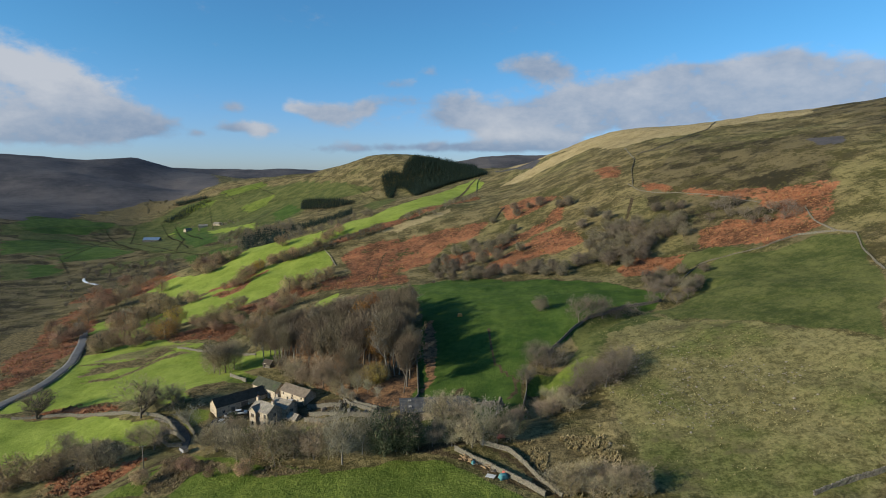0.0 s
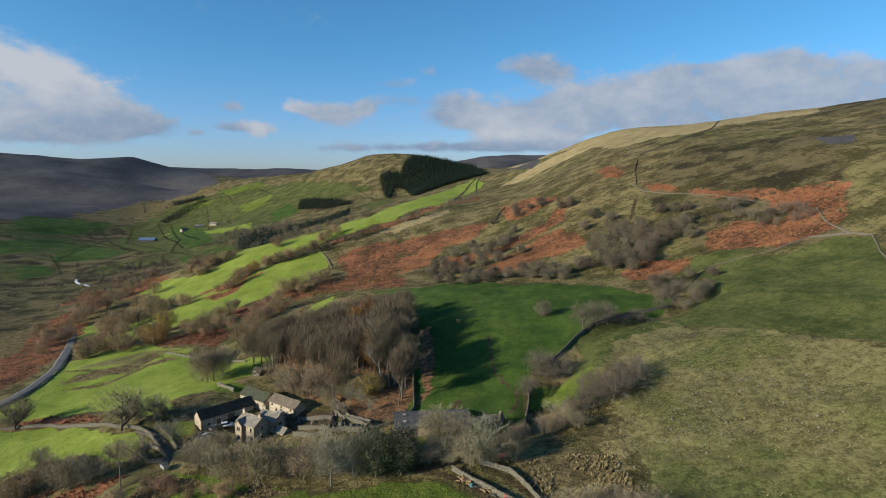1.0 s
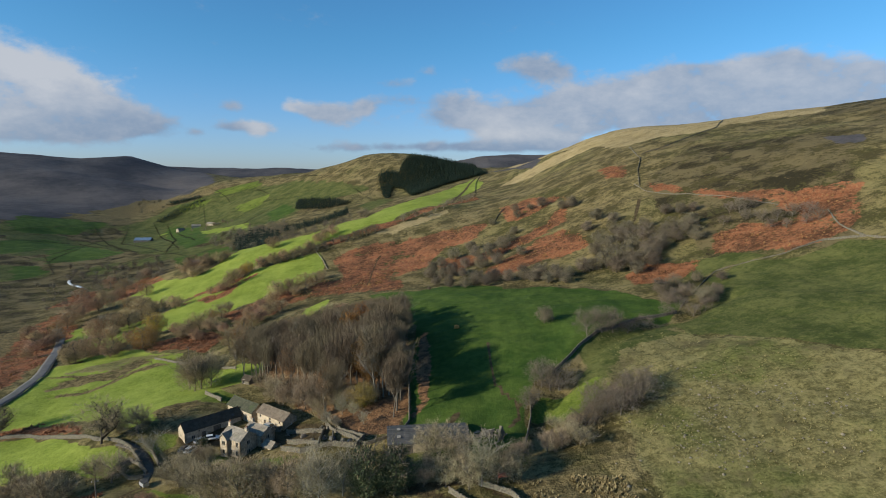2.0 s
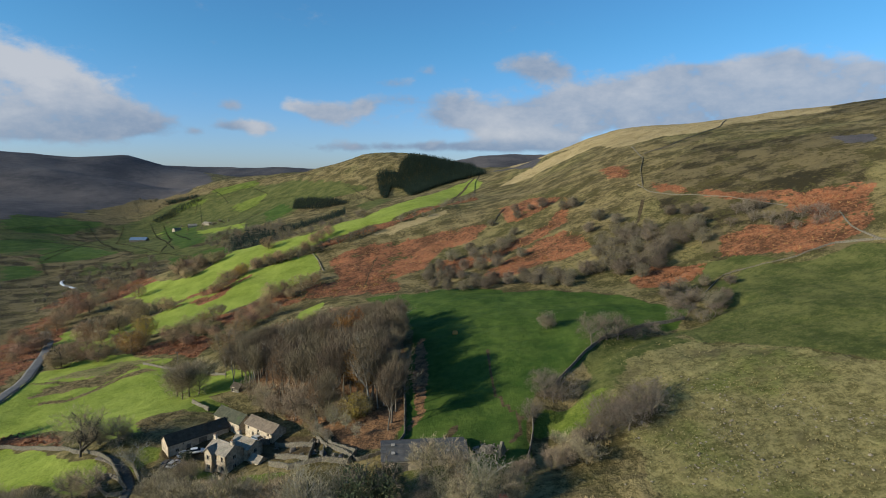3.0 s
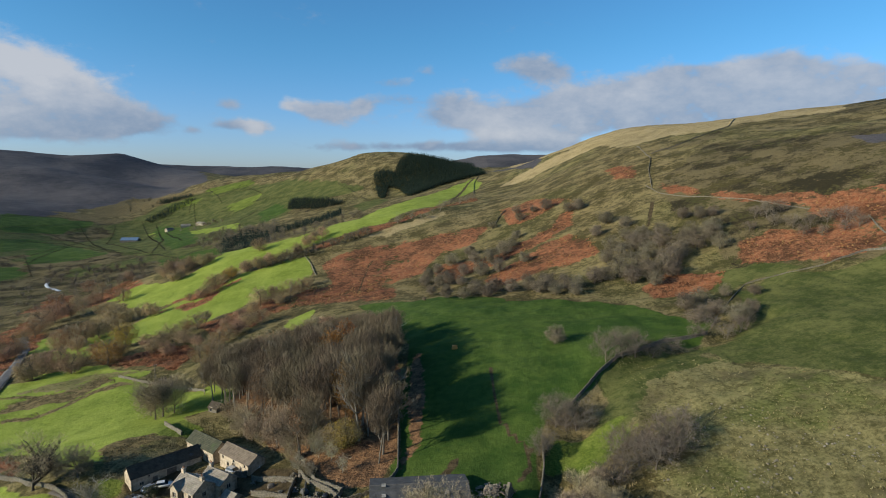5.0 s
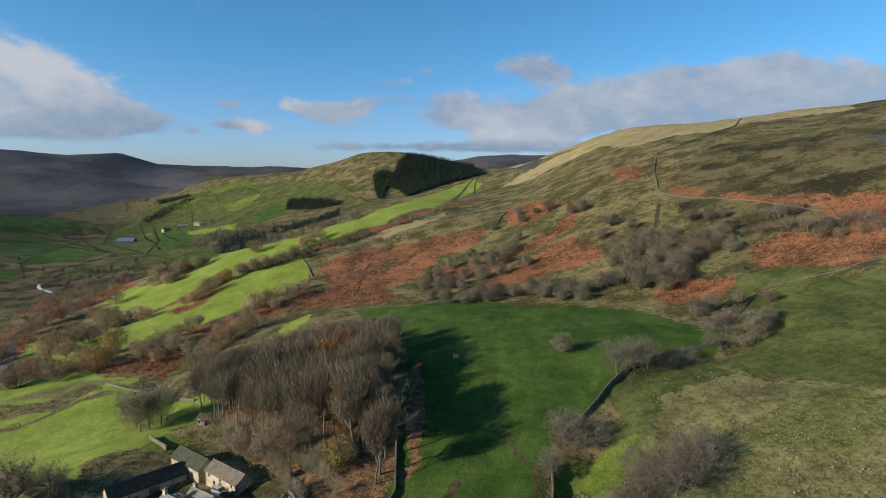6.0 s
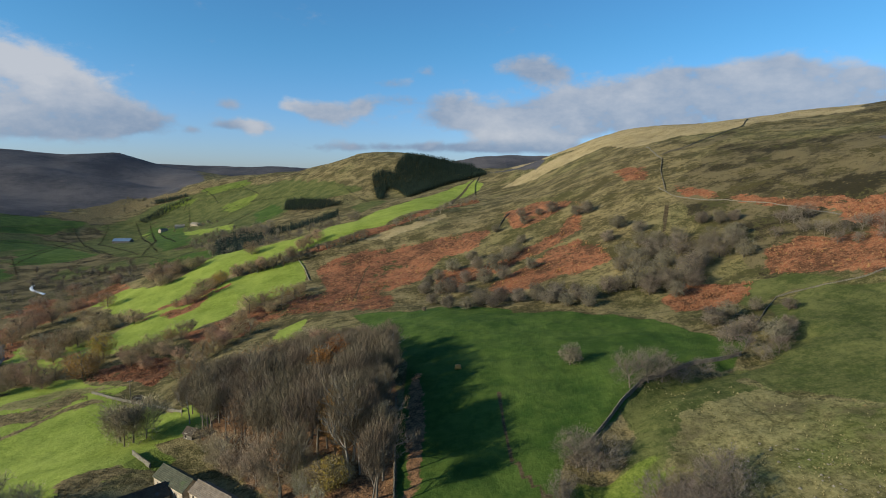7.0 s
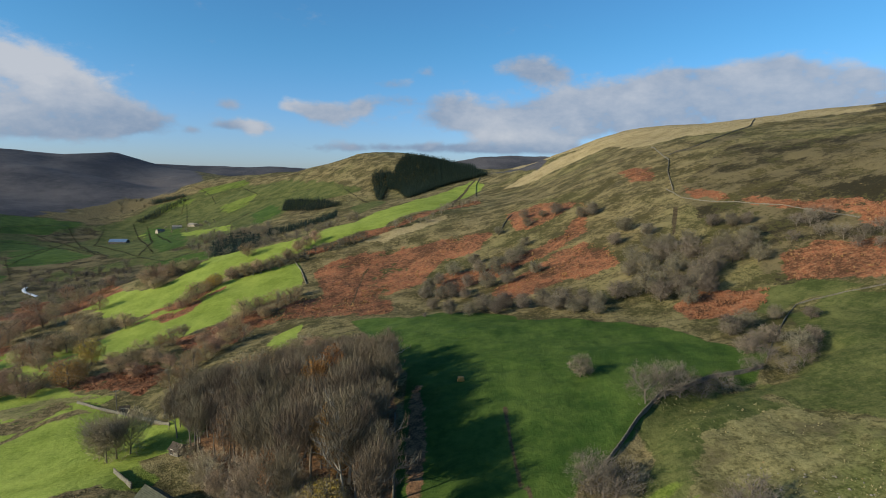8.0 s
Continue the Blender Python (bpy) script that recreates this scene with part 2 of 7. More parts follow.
def ground_material():
    m, n, b = material("upland_ground", 0.95, 0.1)
    here = n.node("ShaderNodeTexCoord").outputs["Object"]
    low, mid, hi, tuft = n.noise(here, 0.012, 5.0, 0.6), n.noise(here, 0.07, 6.0, 0.62), n.noise(here, 0.45, 5.0, 0.65), n.noise(here, 1.6, 4.0, 0.7)
    streak = n.noise(n.scaled(here, 0.05, 0.25, 0.1), 1.0, 5.0, 0.6)
    ca = n.node("ShaderNodeSeparateColor", {0: n.node("ShaderNodeAttribute", attribute_name="cover_a").outputs["Color"]}).outputs
    cb = n.node("ShaderNodeSeparateColor", {0: n.node("ShaderNodeAttribute", attribute_name="cover_b").outputs["Color"]}).outputs
    cc = n.node("ShaderNodeSeparateColor", {0: n.node("ShaderNodeAttribute", attribute_name="cover_c").outputs["Color"]}).outputs
    cd = n.node("ShaderNodeSeparateColor", {0: n.node("ShaderNodeAttribute", attribute_name="cover_d").outputs["Color"]}).outputs
    # rough hill grass: bleached bents over olive
    mix3 = n.math("ADD", n.math("MULTIPLY", mid, 0.45), n.math("ADD", n.math("MULTIPLY", hi, 0.3), n.math("MULTIPLY", tuft, 0.25)))
    f = n.step(mix3, 0.45, 0.56)
    colour = n.mix(f, (0.068, 0.057, 0.021), (0.228, 0.180, 0.082))
    colour = n.mix(n.math("MULTIPLY", n.step(low, 0.46, 0.62), 0.25), colour, n.mix(f, (0.052, 0.070, 0.016), (0.140, 0.155, 0.042)))
    colour = n.mix(n.math("MULTIPLY", n.step(streak, 0.52, 0.66), 0.55), colour, (0.062, 0.052, 0.026))

    def lay(colour, mask, dark, light, shape, lo=0.40, hi_=0.60, ragged=1.0):
        edge = n.step(n.math("ADD", mask, n.math("ADD", n.math("MULTIPLY", n.math("SUBTRACT", mid, 0.5), 0.9 * ragged), n.math("MULTIPLY", n.math("SUBTRACT", hi, 0.5), 0.8 * ragged))), 0.42, 0.58)
        return n.mix(edge, colour, n.mix(n.step(shape, lo, hi_), dark, light))

    both = n.math("ADD", n.math("MULTIPLY", hi, 0.55), n.math("MULTIPLY", tuft, 0.45))
    wide = n.math("ADD", n.math("MULTIPLY", mid, 0.5), n.math("ADD", n.math("MULTIPLY", hi, 0.3), n.math("MULTIPLY", low, 0.2)))
    three = n.math("ADD", n.math("MULTIPLY", mid, 0.4), n.math("MULTIPLY", both, 0.6))
    vast = n.math("ADD", n.math("MULTIPLY", n.noise(here, 0.0042, 6.0, 0.6), 0.6), n.math("MULTIPLY", three, 0.4))
    colour = lay(colour, n.math("MULTIPLY", cc[2], 0.60), (0.032, 0.027, 0.013), (0.145, 0.116, 0.056), n.math("ADD", n.math("MULTIPLY", three, 0.5), n.math("MULTIPLY", n.noise(n.scaled(here, 0.6, 1.0, 1.0), 0.05, 5.0, 0.6), 0.5)), 0.46, 0.53, ragged=1.8)            # mat-grass hillside, cloud shade painted in as darker colour
    colour = lay(colour, cb[2], (0.19, 0.147, 0.064), (0.42, 0.330, 0.170), n.math("ADD", n.math("MULTIPLY", wide, 0.6), n.math("MULTIPLY", tuft, 0.4)))              # grass on the tops and lit patches, sunlight painted in as paler colour
    colour = lay(colour, cb[1], (0.048, 0.048, 0.053), (0.125, 0.112, 0.107), vast)           # heather moor, lightened and blued in colour to suggest haze
    colour = lay(colour, cc[0], (0.042, 0.056, 0.014), (0.118, 0.122, 0.038), three, ragged=1.0)   # valley meadow
    colour = lay(colour, ca[0], (0.130, 0.176, 0.021), (0.265, 0.315, 0.058), n.math("ADD", n.math("MULTIPLY", wide, 0.6), n.math("MULTIPLY", tuft, 0.4)), ragged=0.45)    # grazed pasture
    colour = lay(colour, cd[0], (0.030, 0.062, 0.010), (0.070, 0.108, 0.020), wide, ragged=0.4)    # green field grass, its colour darkened to carry cloud shade
    colour = lay(colour, cd[2], (0.068, 0.062, 0.022), (0.235, 0.205, 0.086), n.math("ADD", n.math("MULTIPLY", both, 0.7), n.math("MULTIPLY", low, 0.3)), ragged=1.7)    # short bent grass on the knoll
    colour = n.mix(n.math("MULTIPLY", cd[2], n.step(n.noise(here, 0.028, 5.0, 0.6), 0.50, 0.66)), colour, n.mix(n.step(both, 0.4, 0.6), (0.055, 0.064, 0.016), (0.140, 0.145, 0.044)))
    bare = n.math("MULTIPLY", cd[2], n.step(n.math("ADD", n.math("MULTIPLY", n.noise(here, 0.10, 5.0, 0.65), 0.7), n.math("MULTIPLY", hi, 0.3)), 0.53, 0.62))
    colour = n.mix(n.math("MULTIPLY", bare, 0.6), colour, n.mix(tuft, (0.040, 0.033, 0.018), (0.105, 0.085, 0.046)))    # worn, stony ground showing through
    colour = lay(colour, cd[1], (0.066, 0.098, 0.013), (0.160, 0.190, 0.036), n.math("ADD", n.math("MULTIPLY", wide, 0.6), n.math("MULTIPLY", tuft, 0.4)), ragged=0.5)    # rough sward
    colour = lay(colour, cb[0], (0.062, 0.050, 0.021), (0.225, 0.172, 0.078), both)            # rushes
    rust = n.mix(n.step(low, 0.42, 0.58), (0.245, 0.082, 0.034), (0.320, 0.120, 0.054))
    straw = n.mix(n.step(tuft, 0.46, 0.64), rust, (0.30, 0.172, 0.090))
    patch = n.math("MULTIPLY", ca[1], n.math("ADD", 0.45, n.math("MULTIPLY", n.step(n.noise(here, 0.045, 5.0, 0.65), 0.34, 0.58), 0.7)))
    colour = lay(colour, patch, (0.078, 0.038, 0.019), straw, three, 0.42, 0.58, 1.5)                # dead bracken
    colour = lay(colour, ca[2], (0.080, 0.047, 0.026), (0.270, 0.148, 0.072), both)             # leaf litter
    colour = lay(colour, cc[1], (0.046, 0.034, 0.017), (0.100, 0.074, 0.038), both, ragged=0.2)              # trodden earth and stone
    m.node_tree.links.new(colour, b.inputs["Base Color"])
    h = n.math("ADD", n.math("MULTIPLY", mid, 1.2), n.math("ADD", n.math("MULTIPLY", hi, 0.8), n.math("MULTIPLY", tuft, 0.5)))
    bmp = n.node("ShaderNodeBump", {"Height": h, "Strength": n.math("SUBTRACT", 0.8, n.math("MULTIPLY", n.math("MAXIMUM", n.math("MAXIMUM", ca[0], cd[0]), n.math("MAXIMUM", cc[0], cd[2])), 0.45)), "Distance": 1.3})
    m.node_tree.links.new(bmp.outputs[0], b.inputs["Normal"])
    return m


TUSSOCK = foliage("bleached_tussocks", (0.17, 0.135, 0.062), (0.34, 0.27, 0.135))
BRACKEN = foliage("dead_bracken", (0.23, 0.105, 0.046), (0.40, 0.200, 0.096))
GROUND = ground_material()

# ---- the land ----
# heights of the land on six lattices of B-spline knots, each finer one added to the last
LAND = []
LAND.append((-1800, -300, 300, [
    [-99.4, -95.1, -90.4, -83.7, -70.3, -41.8, 5.7, 60.4, 130.1, 204.2],
    [-40.3, -46.8, -51.5, -52.6, -50.1, -40.5, 4.8, 79.4, 164.1, 237.1],
    [18.4, 0.1, -15.4, -25.4, -31, -35.8, 18.3, 110.7, 196.8, 265.1],
    [74.5, 44.5, 16.6, -7.5, -29.2, -26.8, 53.8, 135.4, 202.8, 268.9],
    [123, 85.2, 47, 12.9, -6.5, 14.1, 73.5, 120.3, 171, 228.7],
    [156.9, 121.6, 81.3, 44.2, 36, 56.5, 66.9, 72.3, 111.4, 156.5],
    [169.5, 147.8, 117.4, 82, 63.7, 56.6, 48, 35, 48.7, 71.7],
    [159.2, 145.5, 128.9, 107.1, 70.8, 37.6, 15, -2.8, -10.7, -12.3],
    [133.6, 114.8, 98.6, 65.5, 33.3, 3.2, -23.2, -47, -69.6, -91.2],
    [105.3, 86.2, 60.6, 7.4, -21.1, -40.8, -64.2, -93.6, -128.9, -167.1],
]))
LAND.append((-600, 0, 120, [
    [2.1, -0.4, -3.1, -5, -4.1, -4.5, -8.3, -6.4, -0.1, 8.3],
    [8.5, 4.8, 0.7, -3.6, -6.5, -8.1, -10.3, -5.2, 1.3, 8.2],
    [14.3, 8.6, 1.8, -4.2, -8.1, -7.8, -10.6, -3.3, 2.5, 7.8],
    [16.3, 7.5, -4.5, -10.9, -7.1, -7.3, -1.6, 2.2, 2.6, 4.9],
    [9.7, -1.2, -13.2, -13.9, -0.9, 1.9, 8.4, 8.2, 1.6, -3.1],
    [0.7, -7.3, -15.6, -14.1, -0.2, 4.7, 9.5, 9.2, -0.5, -10],
    [-4.8, -8.2, -11.4, -7.7, -1.8, 2.6, 9.1, 11.2, -1.8, -11.8],
    [-9.4, -9.7, -7.3, -2.6, 0.9, 4.9, 7.8, 8.7, 0.3, -8.3],
    [-13.9, -13.7, -7.6, -0.5, 12.9, 16.8, 8.2, 5.5, 1.7, -3.5],
    [-19.6, -18.7, -4.8, 15.5, 33.2, 22.1, 2.4, -1.9, -0.8, 0.7],
]))
LAND.append((-640, 840, 120, [
    [-8.2, -18, -12.8, -1, -3.1, -14.4, -3.7, 10.5, 11, -0.7],
    [-1.2, -25.9, -24.6, -16.2, 20.1, 42.6, 11, -0.3, 4.2, 1.8],
    [-0.8, -21.3, -8.3, 14.7, 57.7, 44.2, -15.9, -27.4, -14.7, -1.6],
    [-9.3, 3.8, 28.5, 39.5, 38.5, 16.6, -31.5, -42.2, -27.1, -7.4],
    [-8.6, 24.7, 34.9, 28.1, 27.5, 18, -23, -38.6, -27.9, -11.5],
    [-1.2, 14.8, 10.5, 2.9, 21.4, 22.2, -2.5, -19.3, -18.8, -11.6],
    [8.1, 4.4, -6.2, -11.7, 2.8, 10.3, 5.3, -2.7, -6.6, -7.4],
    [28, 4.3, -12.1, -16.8, -11.6, -2.1, 6, 8.2, 4.9, -0.6],
]))
LAND.append((-1600, 900, 180, [
    [-2.1, -5.7, -8.1, -7, 0.3, 15.3],
    [4.4, 0.7, -3.7, -8.9, -12.4, -9],
    [10.4, 8.3, 3.1, -7.3, -20.8, -32.4],
    [14.6, 16.9, 13.6, 0.7, -19.1, -39],
    [15.1, 23.2, 23.3, 15.7, 2, -21.2],
    [10.2, 15.8, 17.7, 25.7, 25.9, 6.6],
    [1.4, -4.7, -1.8, 14.6, 11.1, 4.9],
    [-7.5, -10.5, 4.9, 3, -11.5, -11.9],
]))
LAND.append((-225, 75, 50, [
    [-3.7, -1.2, 2.1, 5.8, 4.9, -4.8, -10.1, -6.1, -1.9, 1],
    [-1.1, -0.8, 0.1, 2.2, 4, -5.5, -5.1, -0.4, 0.3, 0.6],
    [1.5, -0.6, -2.2, -4.3, -0.8, -3.5, -1.7, -0, -0.3, 1.1],
    [3.8, -0.4, -3.9, -4.7, 3.5, 5.2, -4.9, -7.6, -3.1, 3.7],
    [4.4, 3.6, -1.7, 0.4, 7.5, 2.3, -9.6, -9.7, -2.3, 7.2],
    [-0.3, 1.7, 0.9, 0.8, -1.8, -8.9, -7.2, -1.7, 2.1, 8],
    [-3.4, -0.9, 1.4, -1.5, -8.9, -10.4, -1.9, 4.3, 5.5, 6.3],
    [-0.6, 2.7, 4.3, 1, -5.4, -6.6, -0.6, 6.1, 7.6, 4.6],
    [8.6, 9.6, 9.4, 6.4, 0.9, -2.3, -0.1, 6.9, 9.1, 4.2],
    [19.9, 17.6, 16.9, 14, 7.5, 2.3, 1.5, 4.9, 6.1, 1.9],
]))
LAND.append((60, 540, 70, [
    [-17.3, -0.2, 4.9, 9.7, 2.2, -7.1, -8.5, -6, -2],
    [-21.4, -0.2, 9, 3.8, -5.3, -7.2, -10.3, -6.5, 0.6],
    [-21.2, 1.8, 18.5, 7.8, -11.3, -10.1, -11, -5.9, 2.7],
    [-10.1, 2.5, 18.7, 11.6, -10, -11.3, -8.6, -3.8, 2.2],
    [-5.2, -2.5, 5.4, 7.9, -1.9, -5.2, -4.4, -2.1, 0.6],
    [-11.5, -6.3, 4, 14.2, 10.1, 3.8, 0.5, -0.7, -1.1],
    [-12.9, -4.5, 9.1, 18.1, 17.9, 11.9, 5.6, 0.9, -2.8],
]))
RIDGES = [([-1900, -860, -514, -250, 200], [2700, 2600, 2600, 2650, 2700], [128, 118, 113, 106, 95], 420), ([-60, 130, 500], [1750, 1750, 1750], [110, 137, 147], 300), ([-1700, -1298, -1141, -962], [1740, 1762, 1775, 1800], [160, 149, 134, 142], 260), ([-1171, -1081, -916, -783, -662, -587], [1480, 1470, 1450, 1430, 1400, 1380], [115, 107, 92, 71, 54, 41], 230)]
KNOLLS = [(-97, 198, 22, 9.0)]
ROAD = [(-190, 158), (-185.1, 230.3), (-180.5, 243.9), (-180.8, 259.4), (-187, 281), (-206, 318), (-232, 362), (-248, 385), (-261, 401)]
LANE = [(-94.4, 181.4), (-88.5, 179.0), (-83.5, 174.8), (-78.1, 167.7), (-77.3, 161.7)]
LANE2 = [(-12.1, 139.6), (-0.6, 133.9), (6.1, 128.6), (12.1, 120.4), (21.0, 113.9), (25.2, 111.6)]
LANE3 = [(-12.1, 138.6), (2.3, 137.1), (9.4, 137.1), (13.2, 132.2), (19.7, 121.1), (23.3, 113.5)]
RIVER = [(-380, 601), (-372, 585), (-357, 573), (-345, 565)]
GULLYLINE = [(102.8, 221.2), (86.0, 213.0), (70.8, 208.3), (55.3, 201.0), (45.4, 191.5), (35.8, 180.0), (28.4, 164.3), (25.0, 152.9)]
YARD = [(-71.6, 183.7), (-59.6, 182.2), (-47.7, 180.2), (-34.9, 173.4)]
FOLDS = [[(-44.0, 179.1), (-31.7, 172.3)], [(-41.7, 171.6), (-31.6, 165.3)], [(-31.7, 172.3), (-31.6, 165.3)], [(-32.0, 180.6), (-26.2, 169.1)], [(-26.2, 169.1), (-19.2, 163.8)], [(-28.4, 169.1), (-27.5, 162.6)], [(-27.5, 162.6), (-20.7, 159.9)], [(-19.2, 163.8), (-20.7, 159.9)], [(-51.4, 182.0), (-46.1, 181.3)], [(-82.8, 215.8), (-73.4, 206.5)], [(-35.9, 162.8), (-27.5, 162.6)], [(-42.4, 168.0), (-35.9, 162.8)]]
TRAILER = (-75.8, 159.6)
TANK = (-64.2, 191.3)
CLUTTER = [(-52.4, 186.6), (-49.6, 184.0), (-48.2, 185.3), (-49.0, 181.3), (-43.0, 177.2), (-37.4, 172.8), (-34.1, 168.4), (-30.6, 168.2), (-28.0, 166.2), (-25.0, 164.2), (-26.8, 163.3), (-22.8, 163.0), (-32.8, 175.1), (-34.1, 173.7), (-54.1, 183.7), (-65.8, 182.4)]
PATHS = []
PATHS.append(([(-77.2, 159.3), (-82.0, 153.2), (-89.3, 146.0)], 0.9))
PATHS.append(([(-75.3, 158.2), (-79.5, 151.8), (-86.3, 144.5)], 0.9))
PATHS.append(([(17.7, 213.3), (16.9, 196.6), (17.7, 184.8), (20.3, 176.1), (23.8, 171.4)], 0.7))
PATHS.append(([(22.0, 173.2), (22.3, 166.1), (19.0, 160.4)], 0.9))
PATHS.append(([(-7.1, 155.5), (-2.9, 159.4), (3.5, 167.3), (5.4, 171.8)], 0.9))
PATHS.append(([(-5.9, 155.2), (-1.9, 159.2), (4.3, 167.1), (6.2, 171.5)], 0.9))
PATHS.append(([(8, 567), (25, 687), (49, 829)], 2.0))
PATHS.append(([(-485, 1050), (-377, 893), (-286, 733)], 3.0))
PATHS.append(([(-43, 360), (-44, 409), (-41, 423)], 0.8))
PATHS.append(([(119, 363), (111, 343), (107, 334)], 1.2))
PATHS.append(([(77, 459), (99, 467), (125, 488), (147, 501)], 1.2))


def spline(u):
    a = np.abs(u)
    return np.where(a < 1, 2 / 3 - a * a + a ** 3 / 2, np.where(a < 2, (2 - a) ** 3 / 6, 0.0))


def knots(values, start, pitch, count, whole):
    u = (np.asarray(values, float) - start) / pitch
    w = spline((np.clip(u, 0, count - 1) if whole else u)[:, None] - np.arange(count))
    return w / w.sum(1, keepdims=True) if whole else w


NOISE = np.random.RandomState(7).rand(256, 256)


def wander(x, y, size, seed=0):
    """Smooth noise from -1 to 1 with bumps of that size."""
    u, v = np.asarray(x) / size + 17.3 * seed, np.asarray(y) / size - 9.1 * seed
    i, j = np.floor(u).astype(int), np.floor(v).astype(int)
    a, b = u - i, v - j
    a, b = a * a * (3 - 2 * a), b * b * (3 - 2 * b)
    g = lambda p, q: NOISE[p % 256, q % 256]
    return 2 * ((g(i, j) * (1 - a) + g(i + 1, j) * a) * (1 - b) + (g(i, j + 1) * (1 - a) + g(i + 1, j + 1) * a) * b) - 1


def near_line(x, y, line):
    """Distance to a line of points."""
    best = np.full(np.shape(x), 1e9)
    for (x0, y0), (x1, y1) in zip(line, line[1:]):
        dx, dy = x1 - x0, y1 - y0
        k = np.clip(((x - x0) * dx + (y - y0) * dy) / (dx * dx + dy * dy + 1e-9), 0, 1)
        best = np.minimum(best, np.hypot(x - x0 - k * dx, y - y0 - k * dy))
    return best


def shaped(h, x, y):
    """Knolls, far ridges and the stream's gully on the smooth land."""
    for a, b, r, up in KNOLLS:
        h = h + up * np.exp(-((x - a) ** 2 + (y - b) ** 2) / (2 * r * r))
    for xs, ys, zs, w in RIDGES:
        out = np.maximum(0, np.maximum(xs[0] - x, x - xs[-1]))
        r = np.interp(x, xs, zs) - (np.abs(y - np.interp(x, xs, ys)) / w) ** 1.6 * 60 - out * 0.33
        k = 12.0
        h = np.maximum(h, r) + k * np.log1p(np.exp(-np.abs(h - r) / k)) - k * math.log(2) * np.exp(-((h - r) / (2 * k)) ** 2)
    far = np.clip((np.hypot(x, y) - 450) / 900, 0, 1)
    h = h + far * (5 * wander(x, y, 130, 1) + 2.2 * wander(x, y, 48, 2))
    h = h + 0.9 * wander(x, y, 27, 3) + 0.35 * wander(x, y, 11, 9) + 0.2 * wander(x, y, 6, 4)
    return h - 2.6 * np.exp(-(near_line(x, y, GULLYLINE) / 4.5) ** 2)


def land(x, y):
    """Height of the ground at points."""
    x, y = np.atleast_1d(np.asarray(x, float)), np.atleast_1d(np.asarray(y, float))
    h = np.zeros(len(x))
    for k, (x0, y0, pitch, rows) in enumerate(LAND):
        rows = np.array(rows)
        h += np.einsum("pj,ji,pi->p", knots(y, y0, pitch, rows.shape[0], k == 0), rows, knots(x, x0, pitch, rows.shape[1], k == 0))
    return shaped(h, x, y)


def ground_z(x, y):
    return float(land([x], [y])[0])


def stretch(lo, hi, pitch, far_lo, far_hi, grow):
    """Lines close together from lo to hi, then ever wider apart."""
    mid = list(np.arange(lo, hi + pitch / 2, pitch))
    step = pitch
    while mid[-1] < far_hi:
        step *= grow
        mid.append(mid[-1] + step)
    step = pitch
    while mid[0] > far_lo:
        step *= grow
        mid.insert(0, mid[0] - step)
    return np.array(mid)


XS, YS = stretch(-170, 150, 1.6, -4300, 3600, 1.032), stretch(92, 270, 1.6, -900, 4400, 1.024)
COVERS = {}


def cover(kind, outline):
    COVERS.setdefault(kind, []).append(outline)


cover("pasture", [(-182.7, 227.5), (-181.8, 246.7), (-185, 272), (-184, 286), (-159, 295), (-125, 277), (-103, 264), (-77.9, 242.8), (-71.8, 225.8), (-81.9, 221.3), (-84.4, 214.9), (-80.6, 196.9), (-86.7, 190.7), (-96.2, 189.5), (-113.0, 202.0), (-133.8, 221.4), (-150.4, 221.2), (-161.2, 219.8), (-177.7, 221.0)])
cover("pasture", [(-174.0, 215.7), (-143.9, 210.8), (-102.6, 183.3), (-88.3, 177.1), (-84.5, 172.8), (-88.5, 166.4), (-104.1, 172.4), (-118.7, 175.3), (-127.8, 169.8), (-133.4, 163.1), (-200, 160)])
cover("pasture", [(-81.1, 252.6), (-53.9, 232.8), (-74.4, 229.4), (-95.3, 250.5)])
cover("pasture", [(-74, 322), (-62, 331), (-58, 311), (-64, 301)])
cover("pasture", [(-184, 374), (-167, 386), (-145, 396), (-130, 410), (-110, 426), (-92, 448), (-83, 427), (-78, 408), (-94, 407), (-111, 394), (-116, 365), (-121, 350), (-129, 352), (-136, 341), (-151, 339)])
cover("pasture", [(-212, 434), (-198, 432), (-171, 424), (-160, 434), (-163, 472), (-148, 496), (-131, 496), (-135, 470), (-148, 453), (-150, 415), (-171, 407)])
cover("pasture", [(-242, 371), (-237, 390), (-238, 398), (-222, 371), (-225, 349)])
cover("pasture", [(-184, 329), (-179, 342), (-174, 357), (-162, 346), (-171, 334), (-175, 322)])
cover("pasture", [(-257, 477), (-238, 490), (-215, 481), (-198, 475), (-197, 452), (-217, 446)])
cover("pasture", [(-184, 295), (-172, 299), (-150, 298), (-121, 283), (-123, 277), (-144, 289), (-164, 287)])
cover("pasture", [(-230, 635), (-221, 650), (-149, 513), (-142, 492), (-159, 489)])
cover("pasture", [(-93.9, 196.7), (-104.1, 241.5), (-109.6, 259.1), (-94.4, 252.3), (-74.7, 213.8), (-80.8, 202.8), (-88.6, 193.0)])
cover("pasture", [(-171, 359), (-146, 342), (-144, 372), (-119, 364), (-105, 389), (-91, 402), (-81, 414), (-92, 451), (-113, 442), (-134, 443), (-150, 430), (-160, 408), (-180, 401), (-183, 387)])
cover("pasture", [(-204, 437), (-195, 459), (-178, 485), (-158, 504), (-127, 489), (-143, 478), (-158, 459), (-170, 437), (-179, 414)])
cover("pasture", [(-189, 341), (-185, 368), (-163, 346), (-169, 323)])
cover("pasture", [(-236, 366), (-237, 380), (-225, 387), (-220, 363), (-225, 354)])
